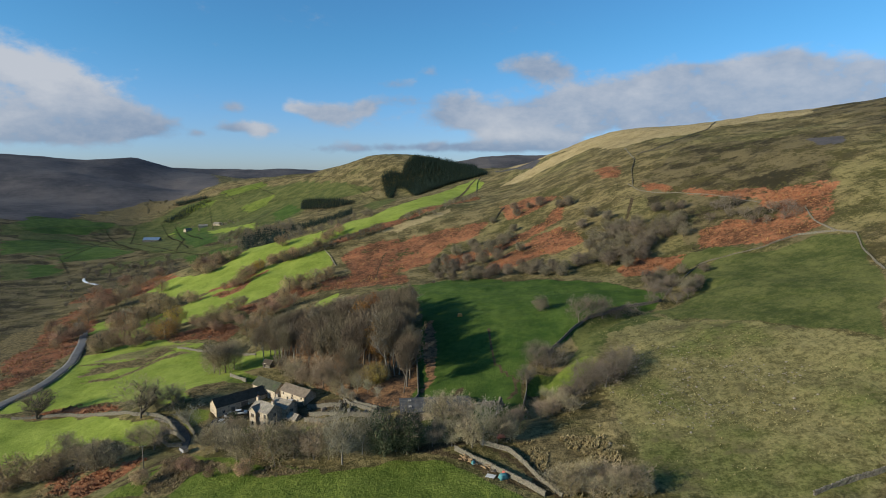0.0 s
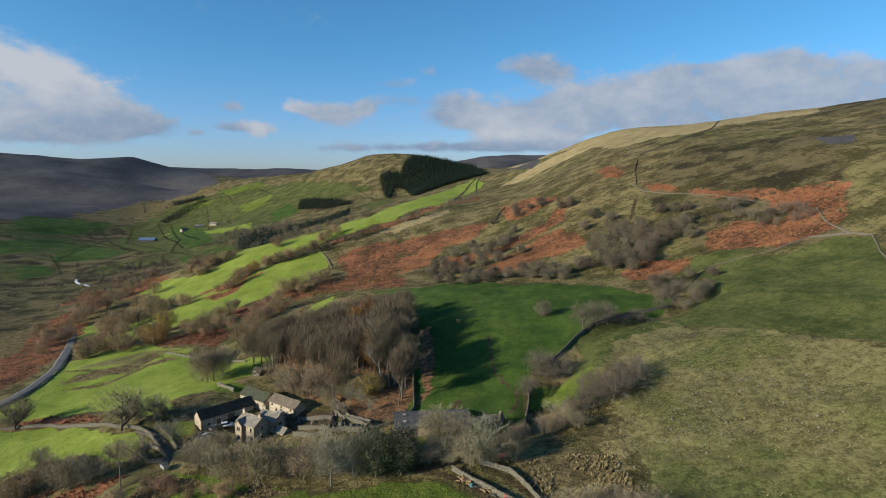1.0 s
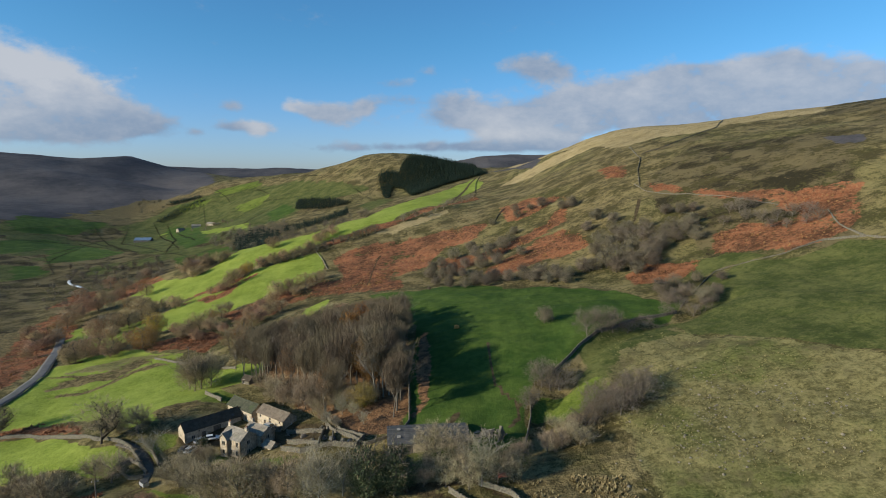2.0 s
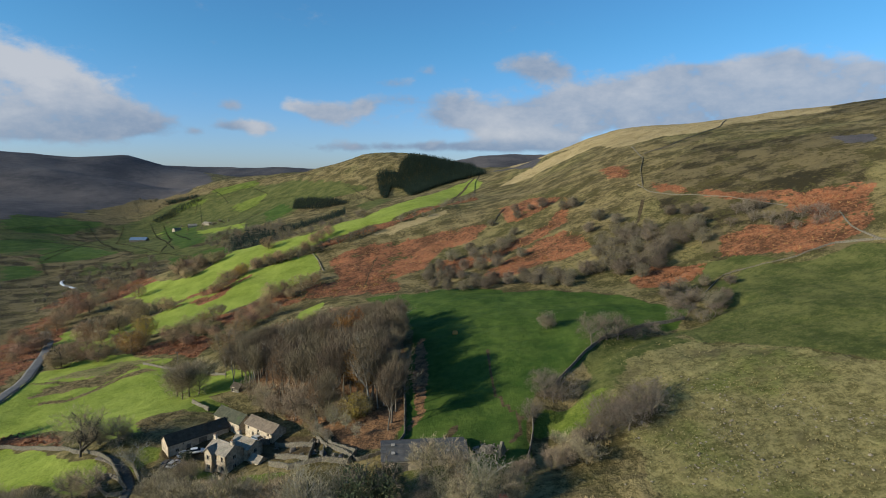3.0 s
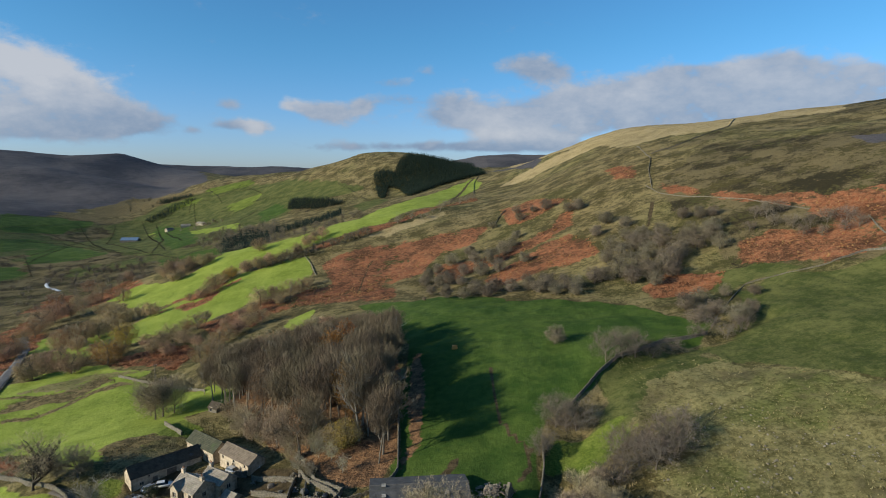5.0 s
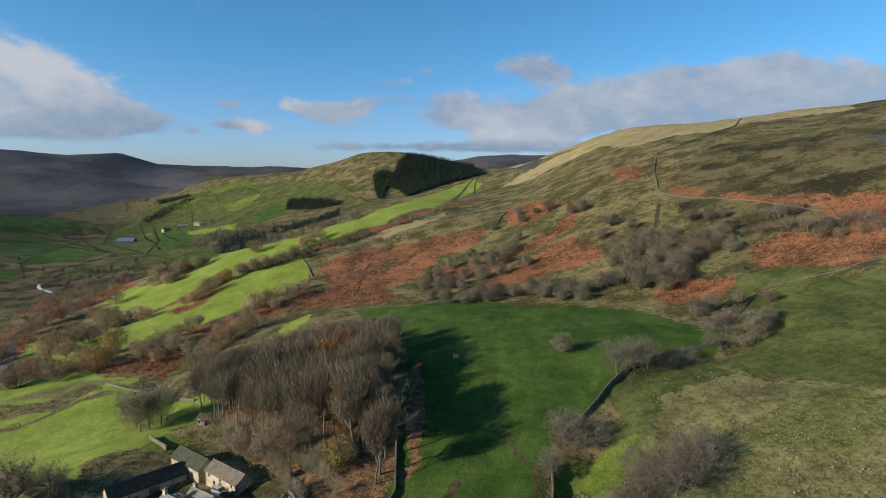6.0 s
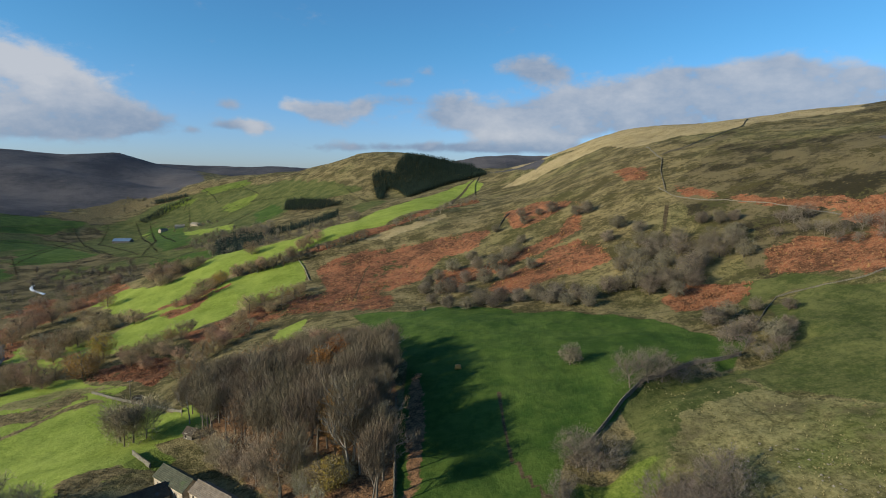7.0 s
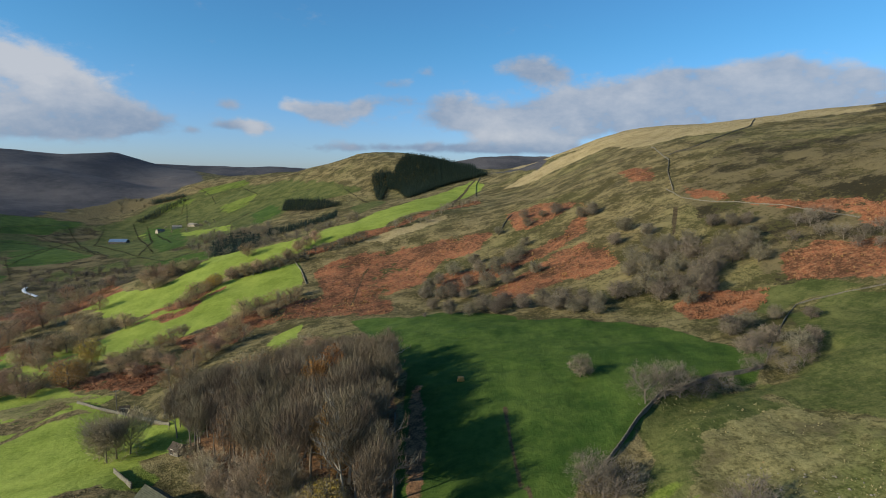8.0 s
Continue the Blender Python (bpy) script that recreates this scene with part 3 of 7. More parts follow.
cover("rush", [(-91.1, 195.7), (-85.1, 200.8), (-79.9, 195.2), (-78.8, 185.2), (-85.3, 184.2)])
cover("rush", [(-75.4, 135.5), (-78.3, 147.4), (-74.6, 153.0), (-64.8, 150.5), (-59.7, 143.5), (-66.0, 141.5), (-67.6, 132.5)])
cover("rush", [(-49.8, 136.9), (-44.2, 139.2), (-30.1, 132.9), (-35.8, 131.6), (-42.8, 131.4)])
cover("rush", [(-112.9, 148.0), (-113.2, 155.1), (-106.8, 161.2), (-93.6, 160.9), (-97.1, 158.4), (-103.7, 155.2), (-102.8, 144.9)])
cover("rush", [(-192.6, 240.1), (-189.4, 256.5), (-197, 293), (-236, 367), (-267, 398), (-243, 305)])
cover("rush", [(-293, 369), (-299, 441), (-267, 398), (-243, 305)])
cover("rush", [(20.5, 136.1), (30.4, 136.2), (33.8, 127.4), (27.4, 121.8), (20.7, 128.1)])
cover("rush", [(17.1, 136.9), (36.8, 134.1), (37.9, 115.0), (42.5, 108.0), (24.1, 111.8), (20.0, 123.3)])
cover("bent", [(-123.9, 151.2), (-125.2, 159.9), (-111.5, 163.7), (-92.6, 161.2), (-80.4, 161.4), (-71.6, 155.5), (-78.2, 151.8), (-84.8, 139.0)])
cover("bent", [(45.3, 139.4), (43.9, 155.6), (55.6, 162.5), (81.8, 141.8), (101.1, 126.6), (79.1, 96.6), (46.6, 107.0), (42.5, 118.0)])
cover("bracken", [(-167.4, 216.9), (-158.5, 220.8), (-146.4, 222.7), (-128.1, 214.5), (-114.6, 195.2), (-144.8, 212.6)])
cover("bracken", [(-100.0, 144.0), (-102.2, 153.8), (-97.6, 157.1), (-93.6, 154.3), (-95.5, 147.7), (-95.1, 142.5)])
cover("bracken", [(-93.2, 157.9), (-86.4, 161.1), (-81.8, 161.8), (-84.9, 158.2), (-89.1, 154.7)])
cover("bracken", [(-243, 305), (-254, 346), (-287, 429), (-271, 422), (-201, 306), (-191.6, 259.7), (-195.1, 243.3)])
cover("bracken", [(-157, 304), (-143, 307), (-118, 312), (-109, 301), (-110, 282), (-128, 292), (-144, 295)])
cover("bracken", [(-118, 357), (-104, 356), (-103, 373), (-88, 373), (-93, 357), (-97, 342)])
cover("bracken", [(-182, 402), (-160, 399), (-148, 406), (-145, 425), (-134, 432), (-134, 425), (-140, 397), (-155, 388)])
cover("bracken", [(-294, 440), (-294, 473), (-286, 506), (-294, 586), (-233, 490), (-250, 462), (-268, 436), (-266, 403)])
cover("bracken", [(-223, 346), (-275, 414), (-267, 423), (-247, 405), (-225, 357)])
cover("bracken", [(-95, 472), (-56, 488), (-32, 497), (37, 616), (38, 574), (-31, 484), (-70, 470), (-85, 461)])
cover("bracken", [(-68, 379), (-50, 392), (-21, 357), (-21, 323), (-48, 339), (-85, 352), (-91, 325), (-101, 330), (-92, 366)])
cover("bracken", [(-78, 431), (-54, 446), (-22, 448), (10, 446), (34, 433), (25, 412), (2, 404), (-8, 379), (-24, 365), (-41, 345), (-60, 383)])
cover("bracken", [(-1, 385), (26, 377), (54, 382), (73, 389), (86, 423), (90, 408), (79, 377), (61, 366), (41, 360), (15, 353), (-1, 347)])
cover("bracken", [(24, 341), (39, 347), (60, 362), (73, 364), (83, 345), (80, 325), (65, 322), (48, 324), (31, 319)])
cover("bracken", [(44, 465), (69, 461), (86, 426), (68, 410), (47, 415)])
cover("bracken", [(83, 271), (95, 282), (116, 270), (105.5, 256.3), (93.9, 254.5), (84.7, 259.2)])
cover("bracken", [(129, 386), (145, 348), (158, 326), (170, 312), (190, 280), (169.8, 252.3), (159.6, 248.3), (142.1, 249.7), (123, 271), (130, 292), (149, 285), (165, 272), (162, 299), (153, 321), (131, 365)])
cover("bracken", [(121, 457), (132, 440), (126, 415), (116, 424)])
cover("sward", [(-87.5, 139.9), (-83.1, 147.9), (-78.8, 153.2), (-73.0, 155.9), (-59.9, 149.7), (-44.2, 139.2), (-29.7, 134.9), (-27.0, 122.2), (-43.1, 123.2)])
cover("sward", [(-62.1, 130.6), (-54.3, 135.5), (-47.6, 137.0), (-30.5, 130.7), (-11.6, 132.6), (-0.5, 131.4), (6.0, 125.1), (11.8, 118.2), (17.2, 112.8), (30, 80), (-60, 80)])
cover("sward", [(33.8, 168.3), (43.6, 172.2), (48.4, 173.2), (39.6, 162.3), (32.7, 156.2)])
cover("pasture", [(-134, 477), (-94, 504), (-74, 622), (-45, 667), (-10, 711), (50, 823), (48, 712), (-2, 583), (-36, 500), (-72, 482), (-96, 476), (-123, 469)])
cover("sward", [(-62.5, 167.8), (-62.2, 173.0), (-57.5, 169.2), (-51.0, 165.9), (-41.8, 166.6), (-35.9, 161.1), (-40.5, 160.2)])
cover("sward", [(-85.4, 182.6), (-81.8, 188.9), (-76.3, 179.8), (-79.6, 174.2)])
cover("sward", [(-80.2, 207.5), (-78.5, 219.2), (-69.1, 209.3), (-70.3, 201.8)])
cover("pasture", [(-206, 347), (-192, 363), (-169, 371), (-146, 369), (-134, 348), (-151, 337), (-165, 324), (-177, 314)])
cover("sward", [(-522, 1146), (-473, 1160), (-440, 1117), (-484, 1095)])
cover("sward", [(-372, 1054), (-306, 1049), (-300, 1007), (-338, 996)])
cover("sward", [(-457, 1180), (-379, 1188), (-343, 1148), (-417, 1139)])
# field beside the wood: pasture coloured darker for the cloud over it
cover("shaded_green", [(-38, 324), (-3, 311), (32, 286), (59, 272), (76.4, 254.2), (88.8, 223.5), (77.7, 214.6), (62.1, 216.3), (48.8, 199.3), (36.0, 186.8), (27.6, 182.3), (17.5, 186.5), (5.5, 197.3), (-8.0, 209.5), (-8.5, 240.0)])
cover("meadow", [(-689, 890), (-689, 966), (-599, 1040), (-567, 1009), (-608, 900), (-647, 834)])
cover("shaded_green", [(-624, 804), (-577, 879), (-405, 750), (-532, 808), (-551, 708)])
cover("meadow", [(-527, 676), (-467, 667), (-419, 624), (-444, 590), (-460, 588)])
cover("meadow", [(-708, 994), (-648, 1026), (-574, 995), (-565, 965), (-616, 938), (-647, 911)])
cover("meadow", [(-635, 896), (-578, 906), (-526, 864), (-502, 772), (-529, 753)])
cover("shaded_green", [(-492, 730), (-501, 825), (-401, 744), (-430, 706), (-463, 681)])
cover("meadow", [(-459, 659), (-436, 647), (-424, 612)])
cover("shaded_green", [(-309, 674), (-242, 681), (-223, 641), (-182, 494), (-276, 625)])
cover("meadow", [(-400, 659), (-377, 680), (-359, 641), (-369, 621)])
cover("shaded_green", [(-707, 967), (-681, 1018), (-584, 1025), (-585, 930), (-641, 877)])
cover("meadow", [(-624, 854), (-574, 903), (-532, 888), (-506, 746), (-529, 727)])
cover("meadow", [(-488, 726), (-511, 869), (-411, 768), (-440, 721), (-499, 688)])
cover("meadow", [(-483, 667), (-423, 634), (-437, 604)])
cover("meadow", [(-319, 689), (-276, 656), (-255, 693), (-281, 723), (-320, 713)])
cover("meadow", [(-538, 1017), (-499, 1050), (-400, 883), (-462, 922)])
cover("shaded_green", [(-484, 1033), (-398, 963), (-293, 754), (-317, 727), (-403, 863)])
cover("meadow", [(-370, 927), (-328, 987), (-279, 916), (-298, 833)])
cover("shaded_green", [(-275, 925), (-251, 951), (-217, 871), (-234, 810)])
cover("shaded_green", [(-9.3, 213.9), (5.5, 200.5), (29.7, 186.0), (21.8, 148.6), (6.8, 148.8), (-7.7, 155.0)])
# right upper field: duller grass colour stands in for cloud shadow
cover("meadow", [(81.3, 199.3), (107.8, 245.5), (125.3, 249.4), (142.6, 241.5), (156.8, 241.9), (162.4, 226.3), (152.9, 206.7), (144.6, 185.7), (113.6, 143.7), (108.5, 154.4), (96.9, 169.9), (88.0, 187.6)])
cover("meadow", [(102.4, 259.3), (114, 271), (128, 267), (135.1, 251.8), (128.1, 250.5), (115.2, 254.1), (105.7, 247.6)])
cover("meadow", [(55.0, 229.9), (80.8, 192.4), (65.6, 183.3), (50.3, 169.9), (42.3, 167.4), (31.4, 156.6), (31.2, 165.9), (48.7, 191.3)])
cover("bent", [(45.8, 169.4), (56.2, 191.3), (78.1, 196.0), (96.9, 169.9), (113.6, 143.7), (99.8, 124.8), (80.6, 139.4), (54.5, 159.3)])
cover("meadow", [(77.4, 209.3), (95.7, 209.2), (95.5, 195.2), (80.8, 192.4)])
cover("meadow", [(-369, 678), (-333, 702), (-304, 664), (-335, 649)])
cover("meadow", [(-545, 1017), (-510, 1048), (-449, 1002), (-295, 748), (-315, 733), (-462, 922)])
cover("meadow", [(-478, 1042), (-426, 1083), (-326, 1053), (-240, 951), (-205, 819), (-263, 859), (-357, 914), (-424, 968)])
cover("meadow", [(-458, 1162), (-370, 1190), (-345, 1146), (-417, 1139)])
cover("meadow", [(-320, 1065), (-217, 1004), (-178, 956), (-179, 910), (-246, 973)])
cover("meadow", [(-538, 1115), (-518, 1139), (-492, 1118), (-513, 1086)])
cover("meadow", [(-327, 791), (-325, 856), (-281, 821), (-254, 731), (-281, 732)])
cover("meadow", [(-112, 796), (-86, 819), (-59, 763), (-82, 683)])
cover("meadow", [(-560, 1006), (-535, 1157), (-461, 1167), (-384, 1169), (-256, 1055), (-158, 951), (-95, 867), (-145, 878), (-195, 877), (-234, 840), (-262, 744), (-313, 746), (-423, 867)])
cover("meadow", [(-526, 887), (-513, 990), (-345, 771), (-254, 669), (-306, 687), (-385, 738)])
cover("meadow", [(-4.2, 189.9), (21.1, 184.3), (24.3, 162.8), (20.0, 142.6), (-8.1, 143.7), (-7.2, 160.8)])
cover("litter", [(-6.6, 233.8), (-2.1, 231.4), (-0.5, 199.5), (-3.0, 179.6), (-5.3, 169.7), (-6.1, 198.5)])
cover("litter", [(-70.0, 224.9), (-74.1, 256.5), (-71, 282), (-53, 291), (-31, 280), (-16, 263), (-11.2, 225.9), (-8.0, 174.4), (-10.2, 163.2), (-20.9, 164.3), (-32.2, 183.1), (-46.5, 199.1)])
# valley side and right hillside: cloud shade is put into this dark cover
cover("shaded_fell", [(-1300, 260), (-235, 300), (-290, 420), (-380, 560), (-560, 900), (-900, 1050), (-1500, 1100)])
cover("shaded_fell", [(-922, 1255), (-840, 1214), (-650, 1054), (-478, 928), (-498, 898), (-581, 986), (-675, 1028), (-720, 984)])
cover("shaded_fell", [(-380, 530), (-427, 592), (-432, 680), (-396, 711), (-341, 716), (-322, 688), (-377, 649), (-324, 520)])
cover("shaded_fell", [(-651, 917), (-661, 1004), (-618, 1068), (-531, 1092), (-385, 884), (-237, 703), (-166, 485), (-206, 480), (-302, 589), (-298, 478), (-294, 440)])
cover("shaded_fell", [(154, 459), (179, 471), (232, 494), (277, 474), (296, 424), (156.7, 234.5), (141.3, 248.3), (119, 266), (118, 290), (132, 305), (120, 336), (127, 382), (420, 700), (420, 480), (330, 300)])
cover("rush", [(-654, 1130), (-664, 1263), (-623, 1298), (-516, 1221), (-454, 1237), (-445, 1200), (-537, 1168), (-590, 1107), (-607, 1066)])
# sunlit patch on the far slope, painted as paler grass
cover("pale", [(-958, 1332), (-913, 1321), (-847, 1258), (-831, 1218), (-881, 1226)])
cover("rush", [(-628, 1101), (-660, 1261), (-628, 1281), (-580, 1169), (-583, 1086)])
# hill crest: same grass, made brighter in colour where sun strikes it
cover("pale", [(107, 708), (133, 707), (154, 688), (176, 678), (189, 670), (205, 670), (220, 646), (226, 587), (232, 533), (244, 519), (270, 515), (292, 507), (301, 491), (272, 487), (243, 489), (192, 502), (176, 550), (164, 633), (129, 630), (97, 640), (65, 673)])
cover("shaded_fell", [(-245, 970), (-176, 894), (-114, 810), (-133, 791), (-192, 827), (-220, 891)])
# far ridges take the moor colour with haze tinted into it
cover("hazy_heather", [(-150, 1560), (700, 1500), (900, 2000), (-250, 2000)])
cover("hazy_heather", [(-2600, 900), (-2600, 2600), (-1500, 2400), (-980, 2250), (-720, 2000), (-974, 2349), (-619, 1595), (-520, 1227), (-595, 1189), (-670, 1127), (-672, 992), (-685, 936)])
cover("hazy_heather", [(128, 751), (106, 699), (69, 883)])
cover("bracken", [(-109.0, 149.1), (-108.5, 155.6), (-105.2, 156.9), (-103.7, 151.4), (-103.6, 145.8)])
cover("bracken", [(-99.4, 144.7), (-97.0, 148.8), (-93.8, 154.3), (-89.7, 158.8), (-86.9, 156.0), (-90.3, 149.5), (-93.9, 142.6)])
cover("bracken", [(-111.1, 155.8), (-103.3, 156.5), (-114.1, 160.2)])
cover("rush", [(-78.5, 145.1), (-74.8, 148.5), (-76.6, 155.6), (-70.9, 153.8), (-59.9, 146.2), (-56.0, 140.2), (-64.0, 141.6), (-69.2, 139.8), (-71.0, 134.6), (-76.8, 138.9)])
cover("pale", [(-983, 1332), (-953, 1334), (-895, 1294), (-844, 1239), (-877, 1250), (-921, 1271), (-947, 1282)])
cover("shaded_fell", [(-898, 1215), (-844, 1203), (-723, 1091), (-683, 1076), (-712, 1044), (-751, 1018)])
cover("rush", [(-710, 1102), (-652, 1091), (-583, 1060), (-535, 1084), (-556, 1047), (-611, 1023)])
cover("shaded_green", [(-722, 1004), (-668, 1036), (-575, 1010), (-578, 968), (-638, 938), (-677, 919)])
cover("shaded_green", [(-526, 775), (-518, 843), (-409, 749), (-440, 741), (-479, 727)])
cover("shaded_green", [(-497, 679), (-462, 674), (-435, 649), (-430, 612), (-439, 602)])
cover("meadow", [(-665, 902), (-631, 927), (-567, 894), (-513, 874), (-509, 794), (-520, 746), (-526, 717)])
cover("pasture", [(-475, 983), (-405, 952), (-321, 874), (-281, 855), (-255, 802), (-312, 829), (-401, 885)])
cover("rush", [(-171.6, 258.3), (-166.8, 265.6), (-161.4, 269.1), (-153.0, 269.2), (-146.3, 271.5), (-144.4, 280.2), (-141.7, 286.3), (-135.2, 281.3), (-133.0, 277.3), (-136.7, 277.3), (-139.5, 271.8), (-142.3, 264.9), (-148.6, 262.3), (-156.2, 261.5), (-162.0, 258.8), (-169.4, 255.4)])
cover("rush", [(-164.1, 249.8), (-153.8, 253.8), (-145.3, 257.9), (-141.9, 264.6), (-138.3, 270.2), (-130.6, 272.9), (-122.8, 271.9), (-121.9, 270.2), (-128.5, 269.1), (-136.3, 266.7), (-140.1, 261.6), (-142.7, 253.9), (-151.5, 250.5), (-163.4, 248.9)])
cover("rush", [(-180.7, 273.3), (-170.1, 271.8), (-160.0, 271.5), (-152.6, 272.1), (-148.5, 275.0), (-143.8, 285.6), (-143.0, 284.2), (-146.6, 272.0), (-150.9, 269.5), (-157.7, 268.1), (-167.9, 268.8), (-179.4, 271.6)])
cover("bent", [(-169.0, 275.4), (-159.3, 282.6), (-148.8, 289.9), (-137.1, 289.4), (-126.1, 285.1), (-125.0, 282.8), (-134.6, 284.7), (-145.8, 284.8), (-155.4, 276.4), (-167.8, 273.6)])
cover("bent", [(-157.3, 275.7), (-148.6, 281.1), (-139.9, 287.5), (-138.9, 285.7), (-145.4, 275.8), (-156.1, 273.9)])
cover("bent", [(-125.7, 274.8), (-121.8, 280.5), (-118.9, 276.5), (-120.5, 269.4), (-119.9, 268.1), (-117.4, 273.4), (-120.1, 276.9), (-125.2, 273.9)])
cover("rush", [(-93.2, 196.8), (-91.8, 201.6), (-86.9, 204.9), (-81.5, 207.7), (-77.2, 204.0), (-80.0, 197.9), (-85.9, 195.2)])
cover("hazy_heather", [(227, 359), (240, 349), (221, 323), (218, 341)])
cover("pasture", [(-94, 450), (-111, 440), (-127, 425), (-132, 407), (-151, 407), (-161, 394), (-175, 394), (-183, 380), (-188, 363), (-193, 355), (-191, 336), (-169, 324), (-160, 330), (-146, 333), (-142, 350), (-128, 356), (-109, 358), (-105, 377), (-95, 386), (-78, 399)])
cover("pasture", [(-104, 511), (-140, 512), (-179, 514), (-181, 495), (-184, 477), (-202, 469), (-212, 454), (-230, 454), (-196, 421), (-176, 411), (-170, 425), (-160, 439), (-148, 453), (-138, 459), (-118, 467), (-100, 474)])
cover("pasture", [(-239, 379), (-234, 389), (-218, 368), (-210, 346), (-225, 356)])
cover("pasture", [(-192, 381), (-189, 396), (-189, 369), (-193, 355), (-206, 372)])
cover("bracken", [(-291, 406), (-292, 433), (-296, 464), (-279, 464), (-273, 441), (-265, 401), (-262, 377), (-259, 364)])
cover("bracken", [(-321, 488), (-333, 534), (-316, 539), (-287, 492), (-305, 483)])
cover("bracken", [(-281, 544), (-288, 583), (-231, 492), (-241, 483)])
cover("bracken", [(-180, 324), (-183, 350), (-183, 357), (-178, 329)])
cover("bracken", [(-179, 408), (-167, 417), (-155, 435), (-142, 435), (-144, 419), (-158, 404)])
cover("bracken", [(-125, 349), (-106, 349), (-91, 365), (-74, 380), (-60, 379), (-59, 356), (-73, 345), (-93, 338), (-104, 325), (-114, 325)])
# lit grass along the near spur and the skyline, painted pale
cover("pale", [(-54, 472), (-38, 481), (-16, 491), (12, 511), (-2, 484), (-24, 473), (-40, 460)])
cover("pale", [(92, 797), (121, 751), (147, 710), (162, 642), (160, 542), (176, 517), (199, 516), (238, 503), (273, 485), (296, 468), (410, 631), (378, 654), (332, 679), (278, 696), (248, 698), (227, 732), (228, 866), (208, 959), (173, 1014), (134, 1077)] )
cover("meadow", [(46, 198), (59, 207), (79, 214), (93, 209), (75, 204), (57, 191), (45, 180)])
cover("sward", [(26, 164), (32, 174), (41, 177), (48, 178), (39, 171), (34, 165), (28, 162)])
cover("rush", [(29, 159), (38, 161), (42, 160), (41, 153), (35, 146), (29, 150)])


def inside(x, y, outline):
    """Signed distance to an outline, positive inside."""
    d = near_line(x, y, outline + outline[:1])
    odd = np.zeros(np.shape(x), bool)
    for (x0, y0), (x1, y1) in zip(outline, outline[1:] + outline[:1]):
        if y0 != y1:
            odd ^= ((y0 > y) != (y1 > y)) & (x < (x1 - x0) * (y - y0) / (y1 - y0) + x0)
    return np.where(odd, d, -d)


def share(kind, x, y):
    """How far a kind of cover has taken the ground, 0 to 1."""
    reach = 1.2 + 0.0032 * np.hypot(x, y)
    x, y = x + reach * (wander(x, y, 17, 40) + 0.5 * wander(x, y, 6, 41)), y + 1.6 * reach * (wander(x, y, 17, 42) + 0.5 * wander(x, y, 6, 43))
    best = np.zeros(len(x))
    soft = 1.5 + 0.004 * np.hypot(x, y)
    for outline in COVERS.get(kind, []):
        o = np.array(outline)
        pad = 40
        near = (x > o[:, 0].min() - pad) & (x < o[:, 0].max() + pad) & (y > o[:, 1].min() - pad) & (y < o[:, 1].max() + pad)
        best[near] = np.maximum(best[near], np.clip(0.5 + inside(x[near], y[near], outline) / (2 * soft[near]), 0, 1))
    return best


def build_ground():
    h = np.zeros((len(YS), len(XS)))
    for k, (x0, y0, pitch, rows) in enumerate(LAND):
        rows = np.array(rows)
        h += knots(YS, y0, pitch, rows.shape[0], k == 0) @ rows @ knots(XS, x0, pitch, rows.shape[1], k == 0).T
    gx, gy = [a.ravel() for a in np.meshgrid(XS, YS)]
    z = shaped(h.ravel(), gx, gy)
    a = [share(k, gx, gy) for k in ("pasture", "bracken", "litter")]
    b = [share(k, gx, gy) for k in ("rush", "hazy_heather", "pale")]
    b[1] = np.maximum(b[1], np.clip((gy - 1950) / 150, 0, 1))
    trodden = np.clip(1.3 - near_line(gx, gy, YARD) / 7, 0, 1)
    for path, w in PATHS + [(LANE2, 1.5), (LANE3, 1.3)]:
        trodden = np.maximum(trodden, np.clip(1.1 - 0.62 * near_line(gx, gy, path) / max(w, 0.9), 0, 0.62))
    c = [share("meadow", gx, gy), trodden, share("shaded_fell", gx, gy)]
    d = [share("shaded_green", gx, gy), share("sward", gx, gy), share("bent", gx, gy)]
    rough = np.clip(1 - a[0], 0, 1)
    lanes = np.minimum.reduce([near_line(gx, gy, line) for line in (ROAD, LANE, LANE2, LANE3)])
    calm = np.clip((lanes - 2.0) / 3.0, 0, 1)
    z = z - 0.12 * (1 - calm) + calm * (0.10 + 0.16 * rough) * wander(gx, gy, 3.1, 5) + calm * rough * (0.12 * wander(gx, gy, 1.9, 6) + 0.4 * a[1] * np.maximum(0, wander(gx, gy, 2.8, 8)))
    nx, ny = len(XS), len(YS)
    i = (np.arange(ny - 1)[:, None] * nx + np.arange(nx - 1)).ravel()
    faces = np.stack([i, i + 1, i + nx + 1, i + nx], 1)
    me = bpy.data.meshes.new("ground")
    me.vertices.add(len(gx))
    me.vertices.foreach_set("co", np.stack([gx, gy, z], 1).ravel())
    me.loops.add(faces.size)
    me.loops.foreach_set("vertex_index", faces.ravel())
    me.polygons.add(len(faces))
    me.polygons.foreach_set("loop_start", np.arange(0, faces.size, 4))
    me.polygons.foreach_set("use_smooth", np.ones(len(faces), bool))
    me.update()
    for name, parts in (("cover_a", a), ("cover_b", b), ("cover_c", c), ("cover_d", d)):
        layer = me.color_attributes.new(name, "FLOAT_COLOR", "POINT")
        layer.data.foreach_set("color", np.stack([*parts, np.ones(len(gx))], 1).ravel())
    me.materials.append(GROUND)
    return tagged(new("ground", me), "upland dale of pasture, bracken and rough hill grass", "ground", kind="structure")


build_ground()


